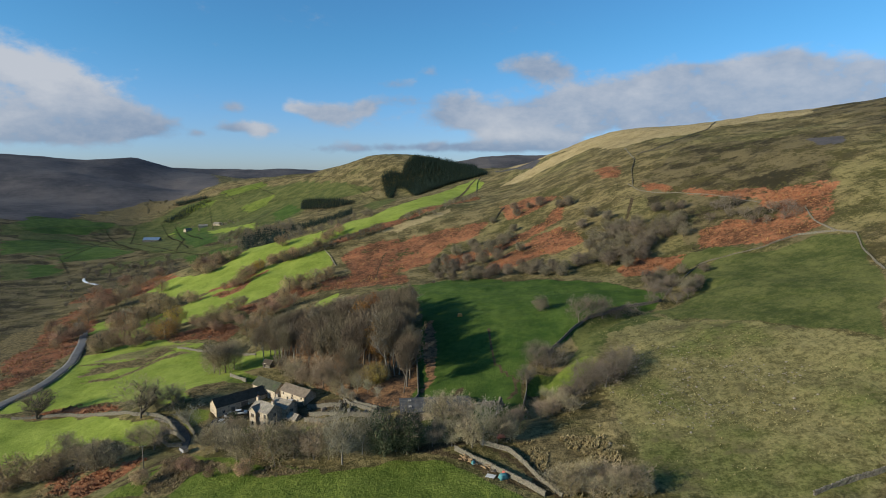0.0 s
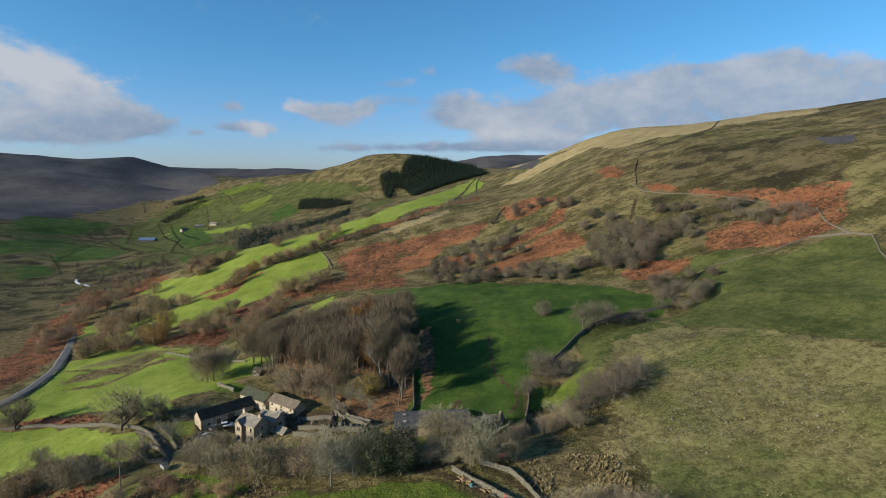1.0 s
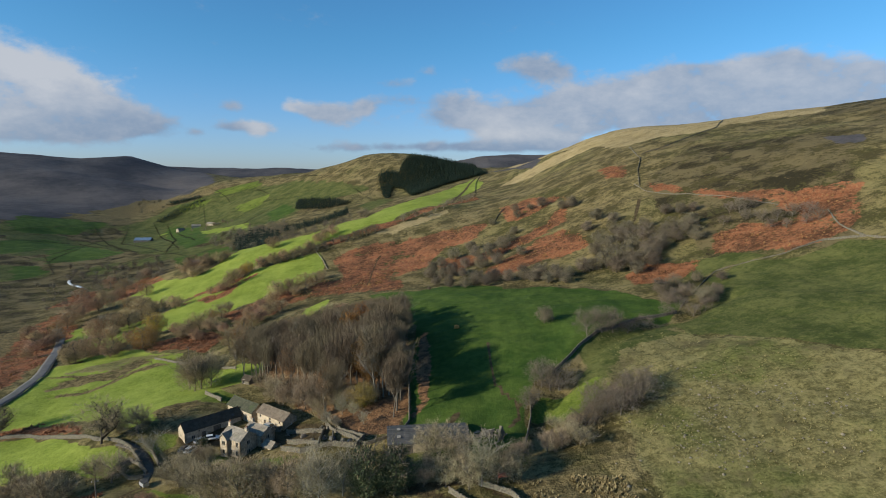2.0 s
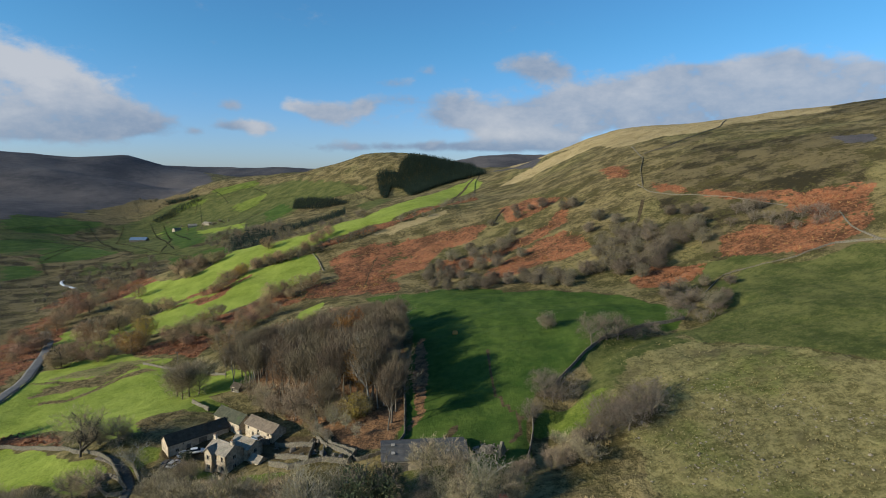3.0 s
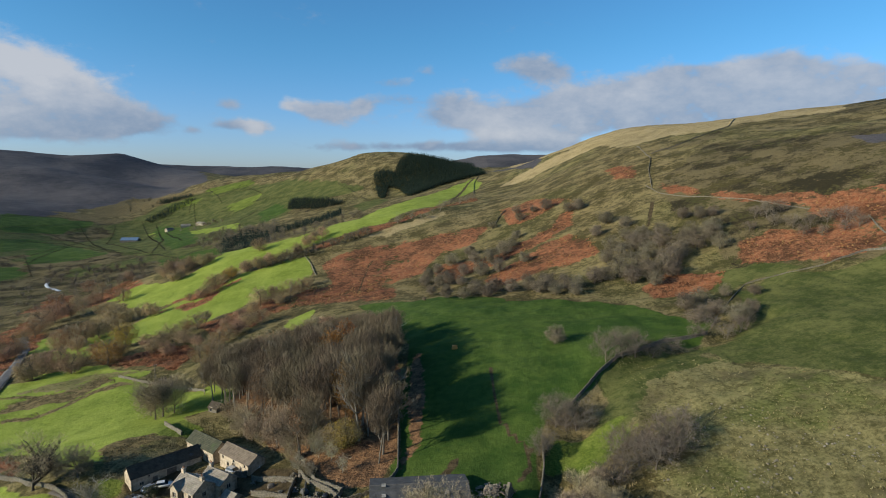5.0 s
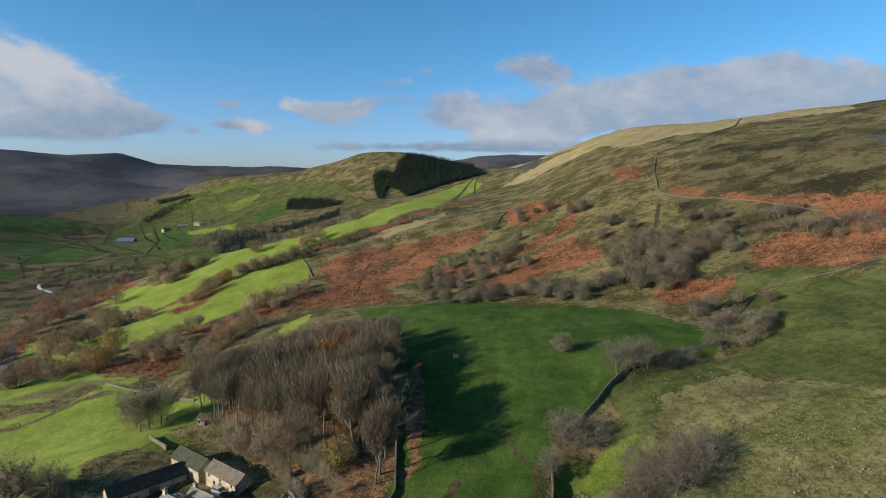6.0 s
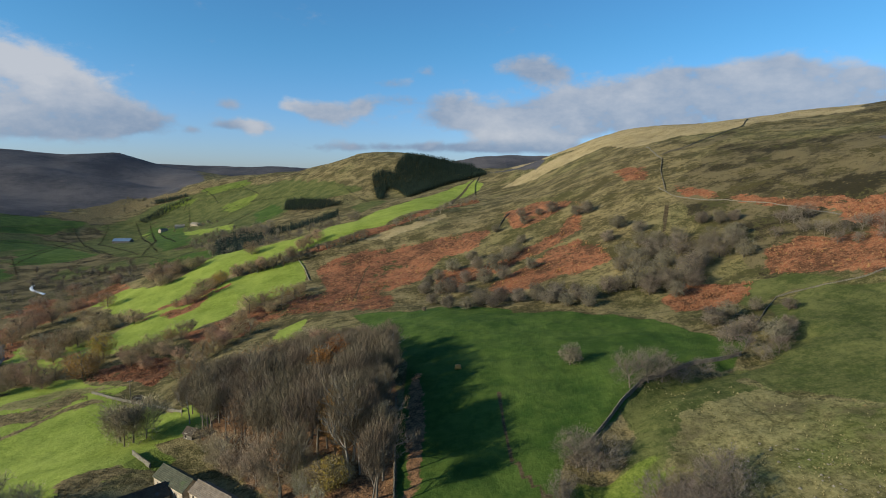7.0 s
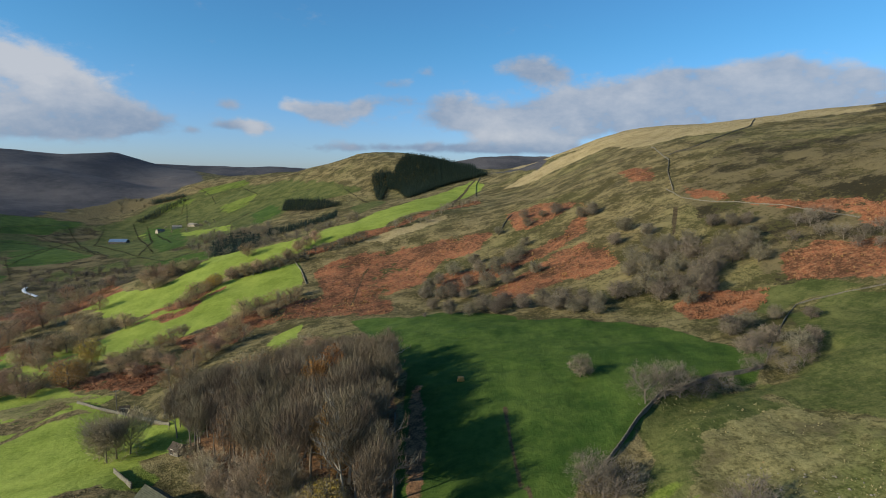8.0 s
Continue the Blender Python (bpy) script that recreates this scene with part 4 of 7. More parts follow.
def mesh_of(name, verts, faces, mat, smooth=False):
    me = bpy.data.meshes.new(name)
    me.from_pydata([tuple(v) for v in verts], [], faces)
    if smooth:
        me.polygons.foreach_set("use_smooth", np.ones(len(me.polygons), bool))
    me.materials.append(mat)
    return me


def thing(name, at, turn=0.0, label="", category="", group="", kind=""):
    """An Empty at a thing's base."""
    ob = new(name)
    ob.empty_display_size = 0.5
    ob.matrix_basis = pose(*at, 0, 0, turn)
    return tagged(ob, label, category, group, kind)


def part(name, data, parent, label=""):
    ob = new(name, data)
    ob.parent = parent
    return tagged(ob, label)


def finish(bm, name, mat, smooth=False):
    me = bpy.data.meshes.new(name)
    bm.normal_update()
    bm.to_mesh(me)
    bm.free()
    if smooth:
        me.polygons.foreach_set("use_smooth", np.ones(len(me.polygons), bool))
    me.materials.append(mat)
    return me


def along(line, step):
    """Points every step metres along a line, with the heading there."""
    out = []
    for (x0, y0), (x1, y1) in zip(line, line[1:]):
        n = max(1, int(round(math.hypot(x1 - x0, y1 - y0) / step)))
        out += [(x0 + (x1 - x0) * k / n, y0 + (y1 - y0) * k / n) for k in range(n)]
    out.append(line[-1])
    p = np.array(out)
    for _ in range(3):
        p[1:-1] = (p[:-2] + 2 * p[1:-1] + p[2:]) / 4
    return p, np.gradient(p, axis=0) / np.maximum(1e-6, np.linalg.norm(np.gradient(p, axis=0), axis=1))[:, None]


def ribbon(name, line, width, mat, label, category, lift=0.05, step=2.0):
    """A road, lane or stream laid on the ground, with a cambered top and edges that go into it."""
    p, d = along(line, step)
    side = np.stack([-d[:, 1], d[:, 0]], 1)
    rows = []
    for k, (off, up) in enumerate(((-0.5, -0.6), (-0.49, lift), (-0.25, lift + 0.04), (0, lift + 0.06), (0.25, lift + 0.04), (0.49, lift), (0.5, -0.6))):
        q = p + side * (off * width + 0.12 * wander(p[:, 0], p[:, 1], 9, 30 + k)[:, None])
        z = land(p[:, 0], p[:, 1]) * 0.6 + land(q[:, 0], q[:, 1]) * 0.4 + up
        rows.append(np.stack([q[:, 0], q[:, 1], z], 1))
    rows = np.stack(rows, 1)
    n, w = rows.shape[:2]
    faces = [(i * w + j, i * w + j + 1, (i + 1) * w + j + 1, (i + 1) * w + j) for i in range(n - 1) for j in range(w - 1)]
    return tagged(new(name, mesh_of(name, rows.reshape(-1, 3), faces, mat, True)), label, category, kind="structure")


ribbon("road", ROAD, 5.0, TARMAC, "grey tarmac valley road winding below the pastures", "road")
ribbon("lane", LANE, 2.6, GRAVEL, "narrow walled farm lane of worn tarmac", "lane")

# ---- dry stone walls ----
def dry_wall(kind, line, high=0.95, thick=0.4):
    """A battered dry stone wall with uneven courses and a row of upright cope stones."""
    far = max(math.hypot(x, y) for x, y in line) > 330
    high, thick = (high * 0.58, thick * 0.65) if far else (high, thick)
    step = 2.4 if far else 0.7
    p, d = along(line, step)
    side = np.stack([-d[:, 1], d[:, 0]], 1)
    z = land(p[:, 0], p[:, 1])
    rng = np.random.RandomState(len(line) * 31 + int(abs(line[0][0]) * 7))
    n = len(p)
    prof = ((-0.5, -0.5), (-0.5, 0.0), (-0.44, 0.35), (-0.36, 0.8), (-0.3, 1.0), (0.3, 1.0), (0.36, 0.8), (0.44, 0.35), (0.5, 0.0), (0.5, -0.5))
    sag = 1 + 0.16 * rng.randn(n).cumsum() / max(1, n ** 0.5)
    sag = np.clip(sag, 0.72, 1.15)
    rows = []
    for off, up in prof:
        j = 0.05 * rng.randn(n) if 0 < up else np.zeros(n)
        q = p + side * (off * thick * 1.15 + j)[:, None]
        rows.append(np.stack([q[:, 0], q[:, 1], z + up * high * sag + 0.04 * rng.randn(n) * (up > 0)], 1))
    v = np.stack(rows, 1)
    w = len(prof)
    faces = [(i * w + k, i * w + k + 1, (i + 1) * w + k + 1, (i + 1) * w + k) for i in range(n - 1) for k in range(w - 1)]
    faces += [tuple(range(w)), tuple(reversed(range((n - 1) * w, n * w)))]
    wall = thing("stone_wall", (p[0][0], p[0][1], z[0]), 0, "grey dry stone field wall with upright cope stones", "wall", "field walls")
    base = np.array([p[0][0], p[0][1], z[0]])
    part("courses", mesh_of("courses", v.reshape(-1, 3) - base, faces, WALLSTONE), wall)
    verts, cope = [], []
    pitch = 1.6 if far else 0.55
    q, e = along(line, pitch)
    zz = land(q[:, 0], q[:, 1])
    sags = np.interp(np.linspace(0, 1, len(q)), np.linspace(0, 1, n), sag)
    for k in range(len(q)):
        if rng.rand() < 0.06:
            continue
        a, b, c = pitch * 0.44, thick * (0.30 + 0.05 * rng.rand()), 0.12 + 0.16 * rng.rand()
        u, s = np.array([*e[k], 0]), np.array([-e[k][1], e[k][0], 0])
        mid = np.array([q[k][0], q[k][1], zz[k] + high * sags[k] - 0.03]) - base
        o = len(verts)
        for dz, m in ((0, 1.0), (c, 0.8)):
            for su, ss in ((-1, -1), (1, -1), (1, 1), (-1, 1)):
                verts.append(mid + u * a * su * m + s * b * ss * m + np.array([0, 0, dz + 0.03 * rng.randn()]))
        cope += [tuple(o + i for i in f) for f in ((4, 5, 6, 7), (0, 1, 5, 4), (1, 2, 6, 5), (2, 3, 7, 6), (3, 0, 4, 7))]
    tagged(part("coping", mesh_of("coping", verts, cope, WALLSTONE), wall), kind="stuff")
    return wall


dry_wall("wood", [(-10.7, 219.4), (-8.7, 188.5), (-7.6, 170.6), (-8.9, 166.9), (-11.3, 163.0), (-15.0, 161.3), (-18.7, 160.2), (-21.6, 164.3), (-28.2, 170.2), (-31.9, 177.0)])
dry_wall("gully", [(84.2, 217.6), (67.4, 213.3), (53.6, 207.5), (45.2, 198.8), (40.1, 192.6), (34.8, 187.0)])
dry_wall("gully_low", [(26.1, 173.2), (25.0, 165.3), (23.2, 158.3), (21.1, 151.0)])
dry_wall("upper", [(87.2, 221.0), (97.5, 234.7), (107.0, 246.5), (114.5, 253.7), (126.2, 251.3), (140.6, 246.4)], high=0.4, thick=0.22)
dry_wall("upper_top", [(140.6, 246.4), (152.4, 246.3), (161.8, 235.5), (163.5, 226.3), (154.5, 209.8), (144.6, 185.7)], high=0.6, thick=0.3)
dry_wall("spurw", [(161.8, 235.5), (163.9, 253.5), (170, 270)], high=0.55, thick=0.3)
dry_wall("leftfield", [(-169.6, 215.7), (-158.2, 215.1), (-144.0, 212.1), (-125.9, 201.8), (-104.6, 186.3), (-95.3, 182.2), (-88.9, 178.0), (-84.7, 173.3), (-81.1, 168.8)])
dry_wall("lane_n", [(-87.2, 180.9), (-81.7, 175.8), (-76.8, 169.6)])
dry_wall("topfield", [(-134.7, 283.2), (-125.9, 277.4), (-115.7, 271.7), (-102.6, 263.0), (-83.7, 248.5)], high=0.75, thick=0.35)
dry_wall("lane_a", [(2.9, 134.1), (8.7, 127.2), (12.3, 122.7), (17.8, 116.9), (21.3, 112.2)])
dry_wall("lane_b", [(9.3, 135.7), (15.8, 131.4), (18.9, 124.7), (21.1, 118.6), (24.7, 111.7)])
dry_wall("fold", [(-88.3, 169.3), (-86.8, 172.4), (-83.3, 170.9), (-78.4, 166.1)], high=1.1)
dry_wall("fold", [(-88.3, 169.3), (-82.2, 164.0), (-78.4, 164.0)], high=0.8)
dry_wall("far", [(-94, 451), (-86, 435), (-77, 409)])
dry_wall("hill_a", [(157, 504), (147, 445), (136, 418), (126, 384)])
dry_wall("hill_track", [(124.7, 389.5), (125.1, 371.5), (130.3, 359.2), (140.4, 345.5), (151.4, 324.7), (156.7, 310.7), (161.9, 294.1)], high=0.45, thick=0.3)
dry_wall("road_side", [(-182.0, 222.0), (-181.0, 231.0), (-176.8, 243.0), (-177.0, 259.0), (-183.2, 280.0), (-202.5, 316.0), (-228.5, 360.0)], high=0.8)
dry_wall("hill_b", [(152, 458), (177, 466), (223, 493), (249, 535)])
dry_wall("br", [(68.9, 100.3), (76.1, 101.9), (83.5, 102.6)])
dry_wall("ridge", [(56, 841), (44, 750), (38, 659)])
dry_wall("mid", [(37, 423), (45, 449), (49, 457)])

# ---- the farm ----
def box(bm, lo, hi):
    v = [bm.verts.new((x, y, z)) for z in (lo[2], hi[2]) for x, y in ((lo[0], lo[1]), (hi[0], lo[1]), (hi[0], hi[1]), (lo[0], hi[1]))]
    for f in ((3, 2, 1, 0), (4, 5, 6, 7), (0, 1, 5, 4), (1, 2, 6, 5), (2, 3, 7, 6), (3, 0, 4, 7)):
        bm.faces.new([v[i] for i in f])
    return v


def boxed(lo, hi, name, mat, bevel=0.0):
    bm = bmesh.new()
    box(bm, lo, hi)
    if bevel:
        bmesh.ops.bevel(bm, geom=bm.edges[:], offset=bevel, segments=1, affect="EDGES")
    return finish(bm, name, mat)


def pierced(bm, length, low, high, holes, place, thick=0.5):
    """A wall of blocks round its openings. holes: (x0, z0, x1, z1); place turns (along, in, up) into the building's own axes."""
    xs = sorted({0.0, length, *[h[0] for h in holes], *[h[2] for h in holes]})
    zs = sorted({low, high, *[h[1] for h in holes], *[h[3] for h in holes]})
    for x0, x1 in zip(xs, xs[1:]):
        for z0, z1 in zip(zs, zs[1:]):
            mx, mz = (x0 + x1) / 2, (z0 + z1) / 2
            if any(h[0] < mx < h[2] and h[1] < mz < h[3] for h in holes):
                continue
            pts = [bm.verts.new(place(x, t, z)) for z in (z0, z1) for x, t in ((x0, 0), (x1, 0), (x1, thick), (x0, thick))]
            for f in ((3, 2, 1, 0), (4, 5, 6, 7), (0, 1, 5, 4), (1, 2, 6, 5), (2, 3, 7, 6), (3, 0, 4, 7)):
                bm.faces.new([pts[i] for i in f])


def slab_roof(bm, length, width, eave, ridge, over, thick, courses, rng, y0=0.0):
    """Two slopes, each one stepped in courses of slates, and a ridge."""
    half = width / 2
    runs = np.linspace(-over, length + over, max(3, int(length / 1.3)))
    for sign in (-1, 1):
        prof = []
        for k in range(courses):
            prof += [(k / courses, thick * 1.7), ((k + 1) / courses, thick)]
        prof += [(1.0, 0.0), (0.0, 0.0)]
        rings = []
        for s in runs:
            ring, sk = [], 0.015 * rng.randn()
            for t, up in prof:
                run = (half + over) * (1 - t)
                ring.append(bm.verts.new((s + 0.02 * rng.randn() * (0 < up), y0 + half + sign * run, ridge - (ridge - eave) * run / half + up + sk + 0.012 * rng.randn())))
            rings.append(ring)
        n = len(prof)
        for a, b in zip(rings, rings[1:]):
            for i in range(n):
                q = (a[i], a[(i + 1) % n], b[(i + 1) % n], b[i])
                bm.faces.new(q if sign > 0 else q[::-1])
        bm.faces.new(rings[0] if sign < 0 else rings[0][::-1])
        bm.faces.new(rings[-1] if sign > 0 else rings[-1][::-1])
    rings = [[bm.verts.new((s, y0 + half + y, ridge + thick + h + 0.02 * rng.randn())) for y, h in ((-0.22, -0.04), (0, 0.14), (0.22, -0.04))] for s in runs]
    for a, b in zip(rings, rings[1:]):
        for i in range(3):
            bm.faces.new((a[i], b[i], b[(i + 1) % 3], a[(i + 1) % 3]))
    bm.faces.new(rings[0]), bm.faces.new(rings[-1][::-1])


def opening(parent, place, hole, door=False, mullion=True, mat=None):
    """A window or door set back in its opening, with stone surround."""
    x0, z0, x1, z1 = hole

    def block(lo, hi, name, m):
        bm = bmesh.new()
        pts = [bm.verts.new(place(x, t, z)) for z in (lo[2], hi[2]) for x, t in ((lo[0], lo[1]), (hi[0], lo[1]), (hi[0], hi[1]), (lo[0], hi[1]))]
        for f in ((3, 2, 1, 0), (4, 5, 6, 7), (0, 1, 5, 4), (1, 2, 6, 5), (2, 3, 7, 6), (3, 0, 4, 7)):
            bm.faces.new([pts[i] for i in f])
        return finish(bm, name, m)

    if door:
        ob = part("door", block((x0 + 0.02, 0.2, z0 + 0.02), (x1 - 0.02, 0.27, z1 - 0.02), "door", mat or PLANK), parent, "plank door in a stone opening")
    else:
        ob = part("window", block((x0 + 0.02, 0.2, z0 + 0.02), (x1 - 0.02, 0.24, z1 - 0.02), "pane", GLASS), parent)
        if mullion:
            mid = (x0 + x1) / 2
            part("mullion", block((mid - 0.05, 0.1, z0 + 0.01), (mid + 0.05, 0.19, z1 - 0.01), "mullion", LINTEL), ob)
        part("sill", block((x0 - 0.08, -0.07, z0 - 0.14), (x1 + 0.08, 0.12, z0 - 0.003), "sill", LINTEL), ob)
    part("lintel", block((x0 - 0.15, -0.03, z1 + 0.003), (x1 + 0.15, 0.15, z1 + 0.25), "lintel", LINTEL), ob)
    return ob


def building(name, at, turn, length, width, eave, ridge, label, roof_mat, front=(), back=(), left=(), right=(), doors=(), chimneys=(), deep=2.0, over=0.25, courses=9, wall_mat=None, category="building", seed=1, into=None, local=None):
    """A gabled stone building: x along the ridge, y in from the front wall."""
    rng = np.random.RandomState(seed)
    home = into or thing(name, (at[0], at[1], at[2]), turn, label, category)
    before = set(home.children)
    sides = {"front": (length, lambda s, t, z: (s, t, z), front), "back": (length, lambda s, t, z: (length - s, width - t, z), back),
             "left": (width, lambda s, t, z: (t, width - s, z), left), "right": (width, lambda s, t, z: (length - t, s, z), right)}
    bm = bmesh.new()
    for key, (run, place, holes) in sides.items():
        pierced(bm, run, -deep, eave, holes, place)
    for x0 in (0.0, length - 0.5):
        pts = [bm.verts.new((x, y, z)) for x in (x0, x0 + 0.5) for y, z in ((0, eave), (width, eave), (width / 2, ridge - 0.02))]
        for f in ((0, 2, 1), (3, 4, 5), (0, 1, 4, 3), (1, 2, 5, 4), (2, 0, 3, 5)):
            bm.faces.new([pts[i] for i in f])
    part("wall", finish(bm, "wall", wall_mat or STONE), home)
    bm = bmesh.new()
    slab_roof(bm, length, width, eave, ridge, over, 0.09, courses, rng)
    roof = part("roof", finish(bm, "roof", roof_mat), home)
    for key, (run, place, holes) in sides.items():
        for h in holes:
            is_door = h[1] < 0.15
            opening(home, place, h, is_door, h[2] - h[0] > 0.8)
    for x, y, tall in chimneys:
        z = ridge - abs(y - width / 2) / (width / 2) * (ridge - eave)
        stack = part("chimney", boxed((x - 0.45, y - 0.35, z - 0.5), (x + 0.45, y + 0.35, z + tall), "chimney", STONE, 0.03), roof)
        part("chimney_cap", boxed((x - 0.53, y - 0.43, z + tall + 0.003), (x + 0.53, y + 0.43, z + tall + 0.14), "cap", LINTEL, 0.03), roof)
        for dx in (-0.2, 0.2):
            bm = bmesh.new()
            bmesh.ops.create_cone(bm, cap_ends=True, segments=10, radius1=0.13, radius2=0.1, depth=0.5, matrix=Matrix.Translation((x + dx, y, z + tall + 0.39)))
            part("chimney_pot", finish(bm, "pot", RUST_POT), roof)
    if local:
        for ob in set(home.children) - before:
            ob.matrix_basis = local
    return home


RUST_POT = surface("clay_pot", (0.22, 0.12, 0.07), (0.32, 0.19, 0.12), 3.0)


def two_floors(length, width_of, n, low=0.9, up=3.6, tall=1.25):
    out = []
    for k in range(n):
        c = (k + 0.5) * length / n
        out += [(c - width_of / 2, low, c + width_of / 2, low + tall), (c - width_of / 2, up, c + width_of / 2, up + tall)]
    return out


# farmhouse: front range with a gabled bay, second range behind
U = math.degrees(math.atan2(-5.1, 8.4))
house = building("farmhouse", (-60.4, 172.3, -2.0), U, 7.8, 5.8, 5.5, 7.4, "two-storey gritstone farmhouse with stone slate roof", SLATE,
                 front=two_floors(7.8, 1.0, 3, 1.0, 3.6), right=[(2.4, 1.0, 3.4, 2.2), (2.4, 3.6, 3.4, 4.7)], left=[(2.4, 3.6, 3.3, 4.6)], chimneys=((0.5, 2.9, 1.0), (7.2, 2.9, 0.8)), category="house", seed=2)
building("bay", (0, 0, 0), 0, 3.2, 3.0, 5.4, 6.8, "", SLATE, left=[(0.9, 1.0, 2.1, 2.2), (0.9, 3.5, 2.1, 4.7)], seed=3, courses=6, into=house, local=pose(3.6, -0.9, 0, 0, 0, 90))
building("rear", (0, 0, 0), 0, 7.2, 4.8, 5.3, 7.0, "", SLATE, right=[(1.8, 1.0, 2.9, 2.2), (1.8, 3.6, 2.9, 4.7)], back=two_floors(7.2, 1.0, 3, 1.0, 3.6), chimneys=((0.6, 2.7, 1.1),), seed=4, into=house, local=pose(2.4, 5.9, 0))
cu, su = math.cos(radians(U)), math.sin(radians(U))


def off(base, along_, in_, up=0.0):
    """A point measured along and in from a building's corner."""
    return (base[0] + cu * along_ - su * in_, base[1] + su * along_ + cu * in_, base[2] + up)


lean = building("outhouse", off((-60.4, 172.3, -1.2), 10.4, 5.2), U, 3.6, 3.2, 2.2, 3.3, "low stone outhouse beside the farmhouse", SLATE, front=[(1.4, 0.02, 2.4, 1.95)], category="outbuilding", seed=5, courses=6)
# long barn: lit gable towards the lane, dark roof
long_barn = building("long_barn", (-73.9, 179.6, -2.7), 45.5, 17.5, 5.0, 3.5, 5.6, "long stone barn with a dark slate roof", DARK_SLATE,
                     front=[(2.0, 0.9, 2.9, 1.8), (5.0, 0.02, 6.3, 2.2), (8.5, 0.02, 11.0, 2.9), (13.5, 0.9, 14.4, 1.8), (4.0, 2.5, 4.5, 3.0)], left=[], category="barn", seed=6)
# the range across the yard: mossy half and brown half
V = math.degrees(math.atan2(-17, 23.4))
mossy_barn = building("stone_barn", (-68.0, 197.6, -0.9), V, 12.6, 5.4, 3.2, 5.2, "stone barn with a mossy green slate roof", MOSSY,
                      front=[(1.5, 0.02, 2.9, 2.2), (5.0, 0.9, 5.8, 1.8), (9.0, 0.02, 10.2, 2.1)], category="barn", seed=7)
brown_barn = building("stone_barn", (-55.6, 188.9, -0.2), V, 12.4, 5.0, 3.6, 5.3, "two-storey stone barn with a brown slate roof", BROWN_SLATE,
                      front=[(1.2, 2.4, 1.9, 3.1), (3.2, 0.9, 4.0, 1.9), (5.5, 0.02, 6.8, 2.3), (5.8, 2.55, 6.5, 3.2), (8.6, 0.02, 9.7, 2.1), (10.3, 2.5, 11.0, 3.2), (10.6, 0.9, 11.5, 1.8)], right=[(2.4, 0.9, 3.2, 1.9)], category="barn", seed=8)
# big low shed, sheeted roof
shed = building("farm_shed", (-11.6, 151.5, ground_z(-8, 154) - 0.2), 6.0, 20.0, 10.5, 3.0, 4.4, "long low farm shed with grey sheet roof", SHEET, front=[(3, 0.02, 6, 2.6), (9, 1.2, 11, 2.2), (14, 1.2, 16, 2.2)],
                left=[(3.5, 0.02, 7.0, 2.7)], category="shed", seed=9, courses=4)
for k, (x, y) in enumerate(((2.2, 2.3), (2.2, 5.0), (9.0, 2.4), (15.0, 2.4))):
    part("rooflight", boxed((x, y - 0.6, 0), (x + 0.9, y + 0.6, 0.04), "rooflight", LINTEL), shed).matrix_basis = pose(0, 0, 3.0 + (y / 5.25) * 1.4 + 0.26, 0, 0, 0)
# farmyard walls and the ruined folds by the wood
for line in FOLDS:
    dry_wall("yard", line, high=1.2, thick=0.4)


def gable_ruin(at, turn):
    """A standing stump of a ruined gable."""
    bm = bmesh.new()
    pts = [(-1.6, 0, -0.5), (1.5, 0, -0.5), (1.4, 0, 1.2), (0.6, 0, 1.9), (0.1, 0, 3.1), (-0.5, 0, 3.4), (-1.1, 0, 2.4), (-1.5, 0, 2.0)]
    a, b = [bm.verts.new((x, -0.3, z)) for x, _, z in pts], [bm.verts.new((x, 0.3, z)) for x, _, z in pts]
    bm.faces.new(a), bm.faces.new(b[::-1])
    for i in range(len(pts)):
        j = (i + 1) % len(pts)
        bm.faces.new((a[j], a[i], b[i], b[j]))
    ob = new("ruined_gable", finish(bm, "ruined_gable", WALLSTONE))
    ob.matrix_basis = pose(*at, 0, 0, turn)
    return tagged(ob, "pale stump of a ruined stone gable", "ruin")


gable_ruin((-33.6, 184.4, ground_z(-33.6, 184.4)), 100)
gable_ruin((16.2, 155.2, ground_z(16.2, 155.2)), 60)


